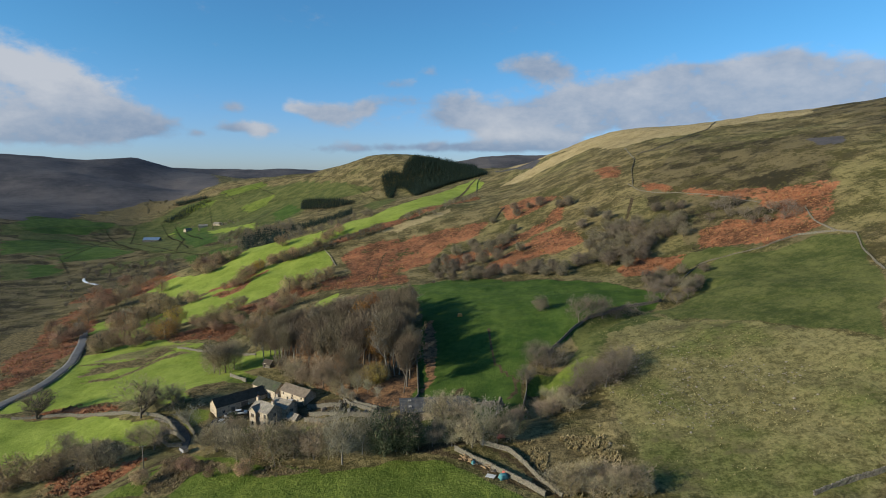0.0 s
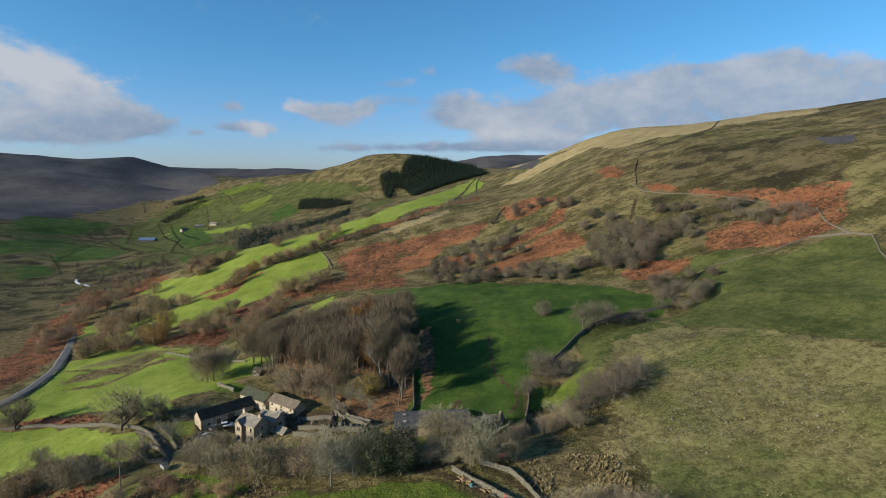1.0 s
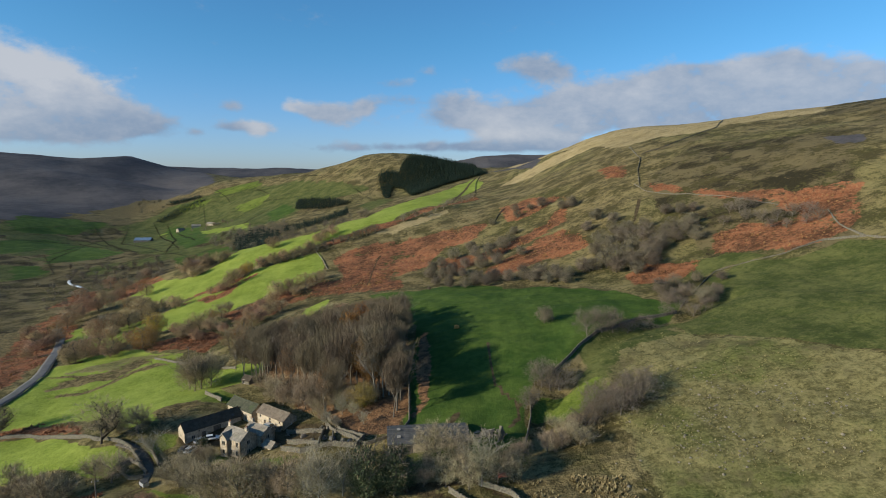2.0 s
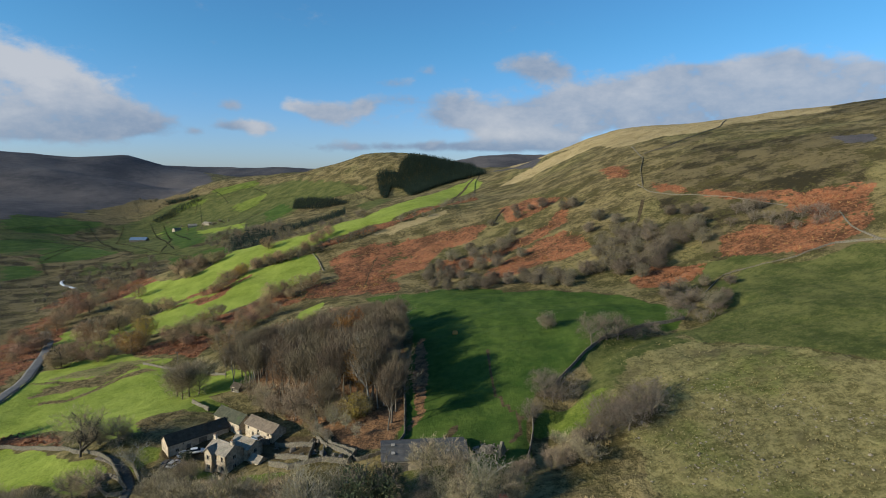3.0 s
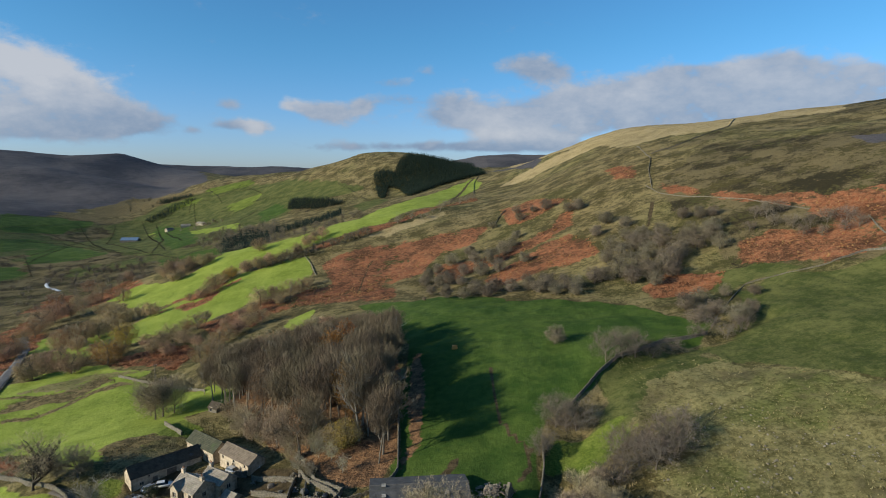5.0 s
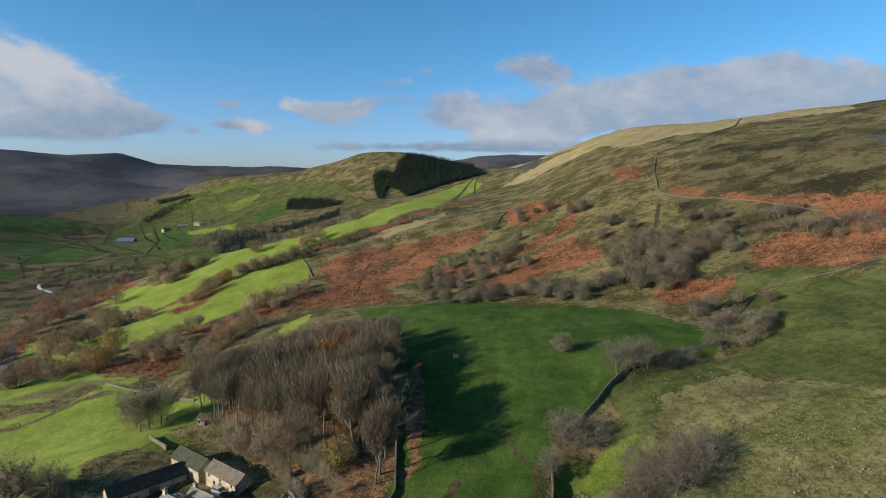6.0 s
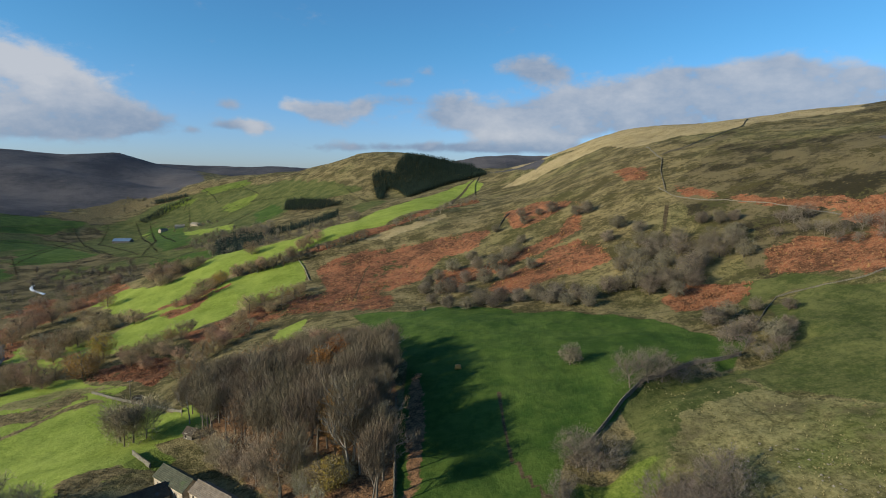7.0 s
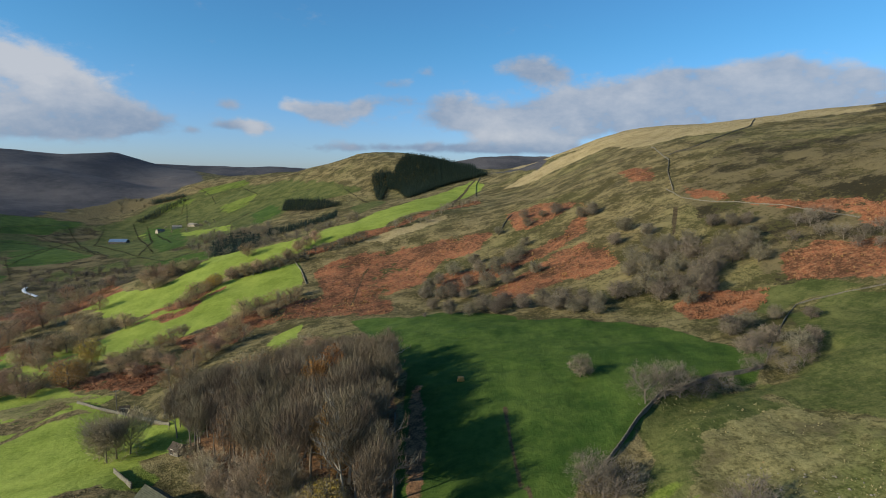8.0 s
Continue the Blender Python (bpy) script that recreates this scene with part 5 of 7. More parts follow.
def car(at, turn, paint, label):
    """A parked car: x is its length."""
    home = thing("car", at, turn, label, "car", "parked cars")
    bm = bmesh.new()
    outline = [(-2.1, 0.3), (-2.15, 0.75), (-1.95, 0.95), (1.0, 1.0), (2.0, 0.8), (2.12, 0.55), (2.05, 0.3)]
    for y in (-0.88, 0.88):
        bm.faces.new([bm.verts.new((x, y, z)) for x, z in outline][::1 if y < 0 else -1])
    bm.verts.ensure_lookup_table()
    n = len(outline)
    for i in range(n):
        j = (i + 1) % n
        bm.faces.new((bm.verts[j], bm.verts[i], bm.verts[n + i], bm.verts[n + j]))
    bmesh.ops.bevel(bm, geom=bm.edges[:], offset=0.07, segments=2, affect="EDGES")
    body = part("body", finish(bm, "body", paint, True), home)
    bm = bmesh.new()
    for z, x0, x1, y in ((0.97, -1.95, 1.05, 0.82), (1.45, -1.55, 0.25, 0.62)):
        for sx, sy in ((x0, -y), (x1, -y), (x1, y), (x0, y)):
            bm.verts.new((sx, sy, z))
    bm.verts.ensure_lookup_table()
    for f in ((0, 1, 5, 4), (1, 2, 6, 5), (2, 3, 7, 6), (3, 0, 4, 7)):
        bm.faces.new([bm.verts[i] for i in f])
    part("window_band", finish(bm, "windows", GLASS), home)
    part("cabin_roof", boxed((-1.56, -0.64, 1.45), (0.27, 0.64, 1.52), "cabin_roof", paint, 0.03), home)
    for x in (-1.35, 1.3):
        for y in (-0.82, 0.82):
            bm = bmesh.new()
            bmesh.ops.create_cone(bm, cap_ends=True, segments=16, radius1=0.33, radius2=0.33, depth=0.2, matrix=pose(x, y, 0.33, 90))
            wheel = part("wheel", finish(bm, "tyre", RUBBER), home)
            bm = bmesh.new()
            bmesh.ops.create_cone(bm, cap_ends=True, segments=12, radius1=0.2, radius2=0.2, depth=0.215, matrix=pose(x, y, 0.33, 90))
            part("rim", finish(bm, "rim", SILVER), wheel)
    for y in (-0.6, 0.6):
        part("headlight", boxed((2.0, y - 0.16, 0.62), (2.11, y + 0.16, 0.76), "headlight", WHITE, 0.02), home)
    return home


for x, y, turn, paint, label in ((-66.6, 181.0, 20, WHITE, "white car parked beside the long barn"), (-69.4, 180.0, 60, SILVER, "silver car parked beside the long barn"), (-72.6, 176.2, 80, BLACK_PAINT, "dark car parked by the barn gable"),
                                 (-70.6, 175.6, 75, WHITE, "white car parked by the barn gable"), (-50.2, 183.8, -30, SILVER, "silver car parked in the farmyard"), (-60.8, 183.8, 60, SILVER, "silver car parked behind the farmhouse"), (-48.8, 186.0, -35, WHITE, "white van parked by the barn door")):
    car((x, y, ground_z(x, y) + 0.08), turn, paint, label)

# ---- trees ----
def tube(verts, faces, a, b, ra, rb, sides=5):
    a, b = np.asarray(a, float), np.asarray(b, float)
    w = (b - a) / max(1e-6, np.linalg.norm(b - a))
    u = np.cross(w, (0.3, 0.9, 0.2) if abs(w[2]) > 0.8 else (0, 0, 1.0))
    u /= np.linalg.norm(u)
    v = np.cross(w, u)
    o = len(verts)
    for c, r in ((a, ra), (b, rb)):
        for k in range(sides):
            t = 2 * math.pi * k / sides
            verts.append(c + r * (math.cos(t) * u + math.sin(t) * v))
    for k in range(sides):
        j = (k + 1) % sides
        faces.append((o + k, o + j, o + sides + j, o + sides + k))


def limbs(rng, height, clear, spread, levels, fork=3, lean=0.0, stout=1.0, reach=0.8):
    """Trunk and limbs: tubes, and the tips from which the twigs spring."""
    verts, faces, tips = [], [], []
    girth = (0.012 * height + 0.05) * stout

    def grow(p, d, length, r, level):
        n = (3, 2, 2, 1)[level]
        q = p
        for i in range(n):
            d = d + rng.normal(0, 0.05 if level == 0 else 0.2, 3) + np.array([0, 0, 0.10 * level * 0.6])
            d /= np.linalg.norm(d)
            e = q + d * length / n
            tube(verts, faces, q, e, r * (1 - 0.45 * i / n), r * (1 - 0.45 * (i + 1) / n), 7 if level == 0 else (5 if level == 1 else 3))
            q = e
            if level >= 1:
                tips.append((q, d, level))
            if level < levels and (level > 0 or i >= 1):
                for _ in range(fork if i < n - 1 else fork + 1):
                    t = rng.uniform(0, 2 * math.pi)
                    out = np.array([math.cos(t), math.sin(t), rng.uniform(0.1, 0.9)])
                    nd = d * 0.55 + out * (0.55 + spread)
                    grow(q, nd / np.linalg.norm(nd), length * rng.uniform(0.42, 0.68) * (reach if level == 0 else 1), r * 0.6, level + 1)

    d0 = np.array([lean, 0, 1.0])
    grow(np.array([0, 0, -0.4]), d0 / np.linalg.norm(d0), height * clear, girth, 0)
    return verts, faces, tips


def crown_points(rng, n, wide, low, high, lumpy=False):
    """Springing points in a lobed, open crown between two heights, with the way out of it."""
    mid, half = (low + high) / 2, (high - low) / 2
    lobes = rng.normal(0, 1, (9, 3))
    lobes /= np.linalg.norm(lobes, axis=1)[:, None]
    size = rng.uniform(0.42, 1.2, 9) if lumpy else rng.uniform(0.72, 1.12, 9)
    d = rng.normal(0, 1, (n, 3))
    d /= np.linalg.norm(d, axis=1)[:, None]
    near = np.exp(-6 * (1 - d @ lobes.T))
    r = (near * size).sum(1) / near.sum(1) * rng.uniform(0.12, 1.0, n) ** 0.45
    taper = np.where(d[:, 2] < 0, 0.85, 1.0)
    p = d * (r * taper)[:, None] * np.array([wide, wide, half]) + np.array([0, 0, mid])
    return [(a, b, 3) for a, b in zip(p, d * 0.8 + np.array([0, 0, 0.45]))]


def blades(rng, centres, n, spread, long, wide, way="out"):
    """Thin twig blades round the limb tips: spraying out, rising steeply, or lying along the crown's surface."""
    k = rng.randint(0, len(centres), n)
    c = np.array([t[0] for t in centres])[k]
    d = np.array([t[1] for t in centres])[k]
    jitter = rng.normal(0, 1, (n, 3))
    if way == "rise":
        w = d * 0.45 + 0.33 * jitter + np.array([0, 0, 0.75])
    elif way == "dome":
        w = np.cross(d, jitter) + 0.45 * d + np.array([0, 0, 0.25])
    else:
        w = d * 0.9 + 0.5 * jitter + np.array([0, 0, 0.15])
    w /= np.linalg.norm(w, axis=1)[:, None]
    p = c + rng.normal(0, spread, (n, 3))
    L = long * rng.uniform(0.5, 1.25, n)[:, None]
    s = np.cross(w, (d + 0.45 * rng.normal(0, 1, (n, 3))) if way == "dome" else rng.normal(0, 1, (n, 3)))
    s /= np.linalg.norm(s, axis=1)[:, None]
    ww = wide * rng.uniform(0.6, 1.4, n)[:, None]
    v = np.stack([p - s * ww, p + s * ww, p + w * L], 1).reshape(-1, 3)
    return v, [(3 * i, 3 * i + 1, 3 * i + 2) for i in range(n)]


def leaves(rng, centres, n, spread, size):
    k = rng.randint(0, len(centres), n)
    p = np.array([t[0] for t in centres])[k] + rng.normal(0, spread, (n, 3))
    a, b = rng.normal(0, 1, (n, 3)), rng.normal(0, 1, (n, 3))
    a /= np.linalg.norm(a, axis=1)[:, None]
    b = np.cross(a, b)
    b /= np.linalg.norm(b, axis=1)[:, None]
    s = size * rng.uniform(0.6, 1.3, n)[:, None]
    v = np.stack([p - a * s, p + b * s * 0.7, p + a * s, p - b * s * 0.7], 1).reshape(-1, 4, 3).reshape(-1, 3)
    return v, [(4 * i, 4 * i + 1, 4 * i + 2, 4 * i + 3) for i in range(n)]


def normalise(*clouds, height=1.0):
    """Scale what was grown to one metre high."""
    top = max(c[:, 2].max() for c in clouds if len(c))
    return [c / top * height for c in clouds]


def make_tree(seed, kind):
    """One tree, one metre high, to be scaled: its trunk with limbs, and its crown."""
    rng = np.random.RandomState(seed)
    spec = {  # height, clear, spread, levels, fork, twigs, twig length, twig width, twig mat, bark, leaf count, leaf size, leaf mat
        "wood": (19, 0.46, 0.16, 3, 2, 3900, 1.7, 0.030, WOOD_TWIG, BARK, 0, 0, None),
        "wood_pale": (19, 0.46, 0.14, 3, 2, 3600, 1.7, 0.026, WOOD_TWIG, PALE_BARK, 0, 0, None),
        "wood_rust": (17, 0.48, 0.12, 3, 2, 2600, 1.6, 0.028, WOOD_TWIG, BARK, 800, 0.15, RUST_LEAF),
        "wood_gold": (17, 0.48, 0.14, 3, 2, 2200, 1.5, 0.026, WOOD_TWIG, PALE_BARK, 4600, 0.18, BEECH_LEAF),
        "oak": (12, 0.22, 0.9, 3, 3, 5200, 1.0, 0.022, TWIG, DARK_BARK, 0, 0, None),
        "bare": (8, 0.28, 0.55, 3, 2, 3000, 0.80, 0.026, TWIG, BARK, 0, 0, None),
        "pale": (10, 0.32, 0.45, 3, 2, 3000, 1.0, 0.021, PALE_TWIG, PALE_BARK, 150, 0.06, OLIVE_LEAF),
        "olive": (10, 0.34, 0.42, 3, 2, 2400, 0.9, 0.028, TWIG, BARK, 1250, 0.10, OLIVE_LEAF),
        "scrub": (6, 0.24, 0.6, 2, 2, 3000, 0.60, 0.052, SCRUB_TWIG, BARK, 0, 0, None),
        "purple": (8, 0.26, 0.5, 3, 2, 3000, 0.75, 0.020, PURPLE_TWIG, BARK, 0, 0, None),
        "scrub_pale": (6, 0.24, 0.6, 2, 2, 2700, 0.60, 0.052, SCRUB_TWIG, BARK, 300, 0.09, OLIVE_LEAF),
        "hedge": (6.5, 0.26, 0.55, 2, 2, 2900, 0.60, 0.046, HEDGE_TWIG, BARK, 160, 0.09, RUST_LEAF),
        "hedge_olive": (6.5, 0.26, 0.55, 2, 2, 2600, 0.60, 0.046, HEDGE_TWIG, BARK, 330, 0.09, OLIVE_LEAF),
        "gold": (7, 0.28, 0.5, 2, 2, 900, 0.6, 0.04, TWIG, BARK, 3200, 0.13, GOLD_LEAF),
        "rust": (9, 0.32, 0.45, 2, 2, 2200, 0.8, 0.036, TWIG, BARK, 1800, 0.13, RUST_LEAF),
        "green": (11, 0.40, 0.38, 2, 3, 250, 1.1, 0.03, TWIG, BARK, 3800, 0.15, EVERGREEN),
    }[kind]
    height, clear, spread, levels, fork, twigs, tl, tw, tmat, bark, n_leaf, ls, lmat = spec
    shrubby = kind in ("scrub", "scrub_pale", "hedge", "hedge_olive")
    bark = DARK_BARK if shrubby else bark
    v, f, tips = limbs(rng, height, clear, spread, levels, fork, rng.normal(0, 0.03), 0.55 if shrubby else 1.9 if kind == "oak" else 0.8, {"oak": 3.4, "bare": 1.6, "pale": 1.6, "olive": 1.6, "purple": 1.6}.get(kind, 0.8))
    v = np.array(v)
    k = height * 0.93 / v[:, 2].max()
    v, tips = v * k, [(a * k, b, c) for a, b, c in tips]
    fine = [t for t in tips if t[2] >= 2] or tips
    wide, low = {"wood": (0.22, 0.34), "wood_pale": (0.20, 0.34), "wood_rust": (0.21, 0.2), "oak": (0.56, 0.22), "green": (0.38, -0.20), "bare": (0.52, -0.08), "pale": (0.46, -0.06), "olive": (0.46, -0.08), "wood_gold": (0.26, 0.16)}.get(kind, (0.60, -0.08))
    cloud = crown_points(rng, 300, wide * height, low * height, height, kind in ("green", "bare", "olive", "pale"))
    cloud = [c for c in cloud if c[0][2] > 0.15]
    fine = cloud + [t for t in fine if rng.rand() < 0.5]
    tv, tf = blades(rng, fine, twigs, 0.32, tl, tw, "rise" if kind.startswith("wood") else "dome" if shrubby else "out")
    lv, lf = leaves(rng, cloud, n_leaf, 0.4, ls) if n_leaf else (np.zeros((0, 3)), [])
    v, tv, lv = normalise(v, tv, lv)
    name, label = {
        "wood": ("beech_tree", "tall bare beech standing in the farm wood"), "wood_pale": ("beech_tree", "tall bare wood tree with pale grey limbs"), "wood_rust": ("beech_tree", "tall beech still holding rust-coloured leaves"),
        "wood_gold": ("beech_tree", "tall beech with orange-gold autumn leaves"), "oak": ("oak_tree", "broad bare oak standing by a field wall"), "bare": ("bare_tree", "bare brown deciduous tree on rough grass"), "pale": ("ash_tree", "pale lichen-grey bare tree by the farm"),
        "olive": ("bare_tree", "thinning tree with its last olive leaves"), "scrub": ("hawthorn_bush", "bare grey-brown hawthorn on the hillside"), "purple": ("birch_bush", "purple-brown leafless birch scrub in the gully"), "scrub_pale": ("hawthorn_bush", "pale green-grey hawthorn on the hillside"),
        "hedge": ("hedgerow_tree", "brown nearly leafless tree in a hedgerow"), "hedge_olive": ("hedgerow_tree", "olive-brown thinning tree in a hedgerow"), "gold": ("autumn_tree", "round autumn tree with golden leaves"),
        "rust": ("autumn_tree", "round autumn tree with rust-red leaves"), "green": ("holly_tree", "dark evergreen holly tree by the lane")}[kind]
    tree = thing(name, (0, 0, 0), 0, label, "bush" if name.endswith("bush") else "tree", name.replace("_", " ") + "s")
    part("trunk", mesh_of("trunk", v, f, bark, True), tree)
    part("crown", mesh_of("crown", tv, tf, tmat), tree)
    if n_leaf:
        part("foliage", mesh_of("foliage", lv, lf, lmat), tree)
    return tree


def spruce(rng, whorls=9, sides=9):
    """A conifer one metre high: drooping, ragged whorls of boughs."""
    v, f = [], []
    tube(v, f, (0, 0, -0.03), (0, 0, 0.95), 0.018, 0.004, 5)
    for k in range(whorls):
        z = 0.10 + 0.88 * k / whorls
        r = 0.25 * (1 - k / whorls) ** 0.75 + 0.03
        for s in range(sides):
            t = 2 * math.pi * (s + 0.5 * (k % 2)) / sides + rng.normal(0, 0.15)
            rr, w = r * rng.uniform(0.7, 1.15), 0.30
            o = len(v)
            v += [np.array([0, 0, z + 0.06]), np.array([rr * math.cos(t - w), rr * math.sin(t - w), z - 0.03]), np.array([1.15 * rr * math.cos(t), 1.15 * rr * math.sin(t), z - 0.05 + rng.normal(0, 0.01)]), np.array([rr * math.cos(t + w), rr * math.sin(t + w), z - 0.03])]
            f += [(o, o + 1, o + 2), (o, o + 2, o + 3)]
    return np.array(v), f


def far_tree(seed):
    rng = np.random.RandomState(seed)
    v, f, _ = limbs(rng, 6.5, 0.26, 0.55, 1, 3)
    v = np.array(v)
    k = 5.2 / v[:, 2].max()
    cloud = crown_points(rng, 120, 3.6, 0.4, 6.5)
    tv, tf = blades(rng, cloud, 330, 0.3, 0.7, 0.11, "dome")
    lv, lf = leaves(rng, cloud, 60, 0.4, 0.18)
    v, tv, lv = normalise(v * k, tv, lv)
    o = len(v)
    return (np.vstack([v, tv]), f + [tuple(o + i for i in q) for q in tf]), (lv, lf)


FAR_STOCK = [far_tree(500 + k) for k in range(4)]


def shrub(seed):
    rng = np.random.RandomState(seed)
    tv, tf = blades(rng, crown_points(rng, 60, 0.75, 0.0, 1.0), 70, 0.06, 0.22, 0.060, "dome")
    return tv, tf


SHRUBS = [shrub(600 + k) for k in range(4)]
STOCK = {}
USED = set()


def stock(kind, k):
    """Variant k of a kind of tree, grown when first asked for."""
    key = (kind, k)
    if key not in STOCK:
        STOCK[key] = make_tree(1000 + 37 * k + sum(map(ord, kind)), kind)
    return key


def plant(kind, variants, x, y, height, rng, wide=1.0):
    key = stock(kind, rng.randint(variants))
    turn, z = rng.uniform(0, 360), ground_z(x, y)
    s = Matrix.Diagonal((height * wide, height * wide, height, 1))
    if key not in USED:
        USED.add(key)
        ob = STOCK[key]
        ob.matrix_basis = pose(x, y, z - 0.05, 0, 0, turn) @ s
    else:
        ob = copy_thing(STOCK[key], Matrix.Identity(4))
        ob.matrix_basis = pose(x, y, z - 0.05, 0, 0, turn) @ s
    return ob


def scatter(outline, n, rng):
    """n places inside an outline, kept apart."""
    o = np.array(outline)
    out = []
    for _ in range(n):
        best, gap = None, -1
        for _ in range(60):
            p = o.min(0) + rng.rand(2) * (o.max(0) - o.min(0))
            if inside(p[:1], p[1:], outline)[0] < 0:
                continue
            d = min((np.hypot(*(p - q)) for q in out), default=1e6)
            if d > gap and (d < 1e5 or best is None):
                best, gap = p, d
            if len(out) and rng.rand() < 0.2:
                break
        if best is not None:
            out.append(best)
    return out


MIXES = {"wood": (("wood", 5),) * 14 + (("wood_pale", 3),) * 2 + (("wood_rust", 2),), "bare": (("bare", 5),) * 3 + (("olive", 3),), "pale": (("pale", 3), ("pale", 3), ("olive", 3)), "green": (("green", 5),), "oak": (("oak", 2),),
         "scrub": (("scrub", 5),) * 3 + (("scrub_pale", 2),), "hedge": (("hedge", 4),) * 4 + (("hedge_olive", 3),) * 2 + (("rust", 3),), "autumn": (("gold", 3), ("rust", 2)), "gold": (("gold", 4),), "tall_pale": (("wood_pale", 3),), "tall_gold": (("wood_gold", 2),), "rusty": (("rust", 3),), "olive": (("olive", 3), ("hedge_olive", 3)), "purple": (("purple", 3),)}


def row(kind, low, high, places):
    """Trees at their places."""
    rng = np.random.RandomState(int(abs(places[0][0] * 10)) + int(places[0][1]))
    for x, y in places:
        k, variants = MIXES[kind][rng.randint(len(MIXES[kind]))]
        plant(k, variants, x, y, rng.uniform(low, high), rng, rng.uniform(1.0, 1.3))


AUTUMN = [(-59, 256), (-57, 249), (-32, 225), (-31, 219), (-29, 233), (-23.3, 194.5), (-22.5, 188), (-21, 182), (-22, 176), (-25, 190), (-19, 189)]


def trees(kind, spots):
    """Trees at their places, each with its own height."""
    rng = np.random.RandomState(int(abs(spots[0][0] * 7)) + int(spots[0][1]) + len(spots))
    for x, y, h in spots:
        k, variants = MIXES[kind][rng.randint(len(MIXES[kind]))]
        plant(k, variants, x, y, h * rng.uniform(0.95, 1.08), rng, rng.uniform(0.92, 1.1) * (1.08 if k in ("scrub", "scrub_pale", "hedge", "hedge_olive", "gold", "rust") else 1.0))


def thicket(kind, n, low, high, outline):
    rng = np.random.RandomState(n * 13 + int(abs(outline[0][0] * 10)) + int(outline[0][1]))
    places = scatter(outline, n, rng)
    if kind in ("conifer", "forest"):
        verts, faces = [], []
        for p in places:
            v, f = spruce(rng, 4, 5)
            h, o, t = rng.uniform(low, high), len(verts), rng.uniform(0, 6.28)
            base = np.array([p[0], p[1], ground_z(*p)])
            c, s = math.cos(t) * h * 1.5, math.sin(t) * h * 1.5
            verts += [base + np.array([c * q[0] - s * q[1], s * q[0] + c * q[1], q[2] * h]) for q in v]
            faces += [tuple(o + i for i in q) for q in f]
        return tagged(new("conifer_plantation", mesh_of("plantation", verts, faces, NEEDLES)), "dark spruce plantation on the valley side", "forest", kind="stuff")
    if np.mean([p[1] for p in places]) > 420:
        verts, faces, leaf_v, leaf_f = [], [], [], []
        for p in places:
            grown = FAR_STOCK[rng.randint(len(FAR_STOCK))]
            h, t = rng.uniform(low, high), rng.uniform(0, 6.28)
            c, s, base = math.cos(t) * h * 1.15, math.sin(t) * h * 1.15, np.array([p[0], p[1], ground_z(*p)])
            for (v, f), vs, fs in zip(grown, (verts, leaf_v), (faces, leaf_f)):
                o = len(vs)
                vs += [base + np.array([c * q[0] - s * q[1], s * q[0] + c * q[1], q[2] * h]) for q in v]
                fs += [tuple(o + i for i in q) for q in f]
        home = thing("hedgerow", (0, 0, 0), 0, "line of brown leafless trees along a far hedge", "hedgerow", kind="stuff")
        part("twigs", mesh_of("twigs", verts, faces, SCRUB_TWIG), home)
        part("leaves", mesh_of("leaves", leaf_v, leaf_f, RUST_LEAF if rng.rand() < 0.5 else OLIVE_LEAF), home)
        return home
    for p in places:
        if kind == "wood" and min(math.hypot(p[0] - x, p[1] - y) for x, y in AUTUMN) < 4.6:
            continue
        k, variants = MIXES[kind][rng.randint(len(MIXES[kind]))]
        h = rng.uniform(low, high)
        plant(k, variants, p[0], p[1], min(h, (85 - 0.053 * p[0] - 0.286 * p[1]) * rng.uniform(0.9, 1.0)) if kind == "wood" else h, rng, rng.uniform(0.9, 1.2))


trees("hedge", [(-210, 486, 12.5), (-207, 494, 12.8), (-195, 488, 11.5), (-194, 496, 11.7), (-184, 493, 10.7), (-180, 498, 9.0), (-196, 469, 9.5), (-192, 473, 8.6), (-291, 582, 10.1), (-138, 490, 11.2)])
trees("hedge", [(-145, 416, 11.9), (-147, 409, 8.7), (-146, 431, 8.5), (-133, 444, 9.3), (-125, 444, 10.1), (-117, 445, 9.9), (-111, 447, 8.5), (-106, 454, 8.6), (-100, 458, 9.4), (-97, 472, 9.6), (-93, 480, 9.0), (-88, 487, 9.1), (-150, 406, 7.2), (-157, 406, 5.9)])
trees("gold", [(-140, 435, 9.4), (-146, 439, 7.8)])
trees("olive", [(-98, 361, 12.4), (-98, 348, 8.5), (-200, 396, 15.1), (-243, 435, 15.3), (-176, 394, 10.9), (-185, 398, 10.3)])
trees("hedge", [(-92, 367, 9.4), (-83, 368, 11.2), (-78, 376, 9.0), (-86, 357, 7.4), (-77, 387, 7.2), (-102, 341, 6.5)])
trees("oak", [(-124, 350, 6.9)])
trees("rusty", [(-123, 336, 10.0), (-129, 336, 7.3), (-226, 454, 10.6), (-307, 546, 13.2), (-267, 498, 11.9), (-310, 507, 10.2)])
trees("hedge", [(-129, 321, 9.8), (-121, 315, 8.5), (-131, 314, 9.7), (-131, 306, 7.7), (-140, 317, 7.0), (-111, 308, 7.1), (-122, 301, 7.1)])
trees("gold", [(-155, 326, 14.2), (-150, 302, 13.3), (-151, 312, 9.1)])
trees("hedge", [(-257, 412, 15.8), (-261, 432, 14.7), (-252, 399, 12.2), (-254, 438, 12.1), (-268, 468, 11.2), (-257, 470, 11.0), (-191, 394, 9.7), (-224, 425, 9.8)])
trees("hedge", [(-197, 349, 15.0), (-199, 366, 12.8), (-193, 368, 12.8), (-193, 377, 10.1), (-204, 351, 11.8), (-185, 336, 9.8)])
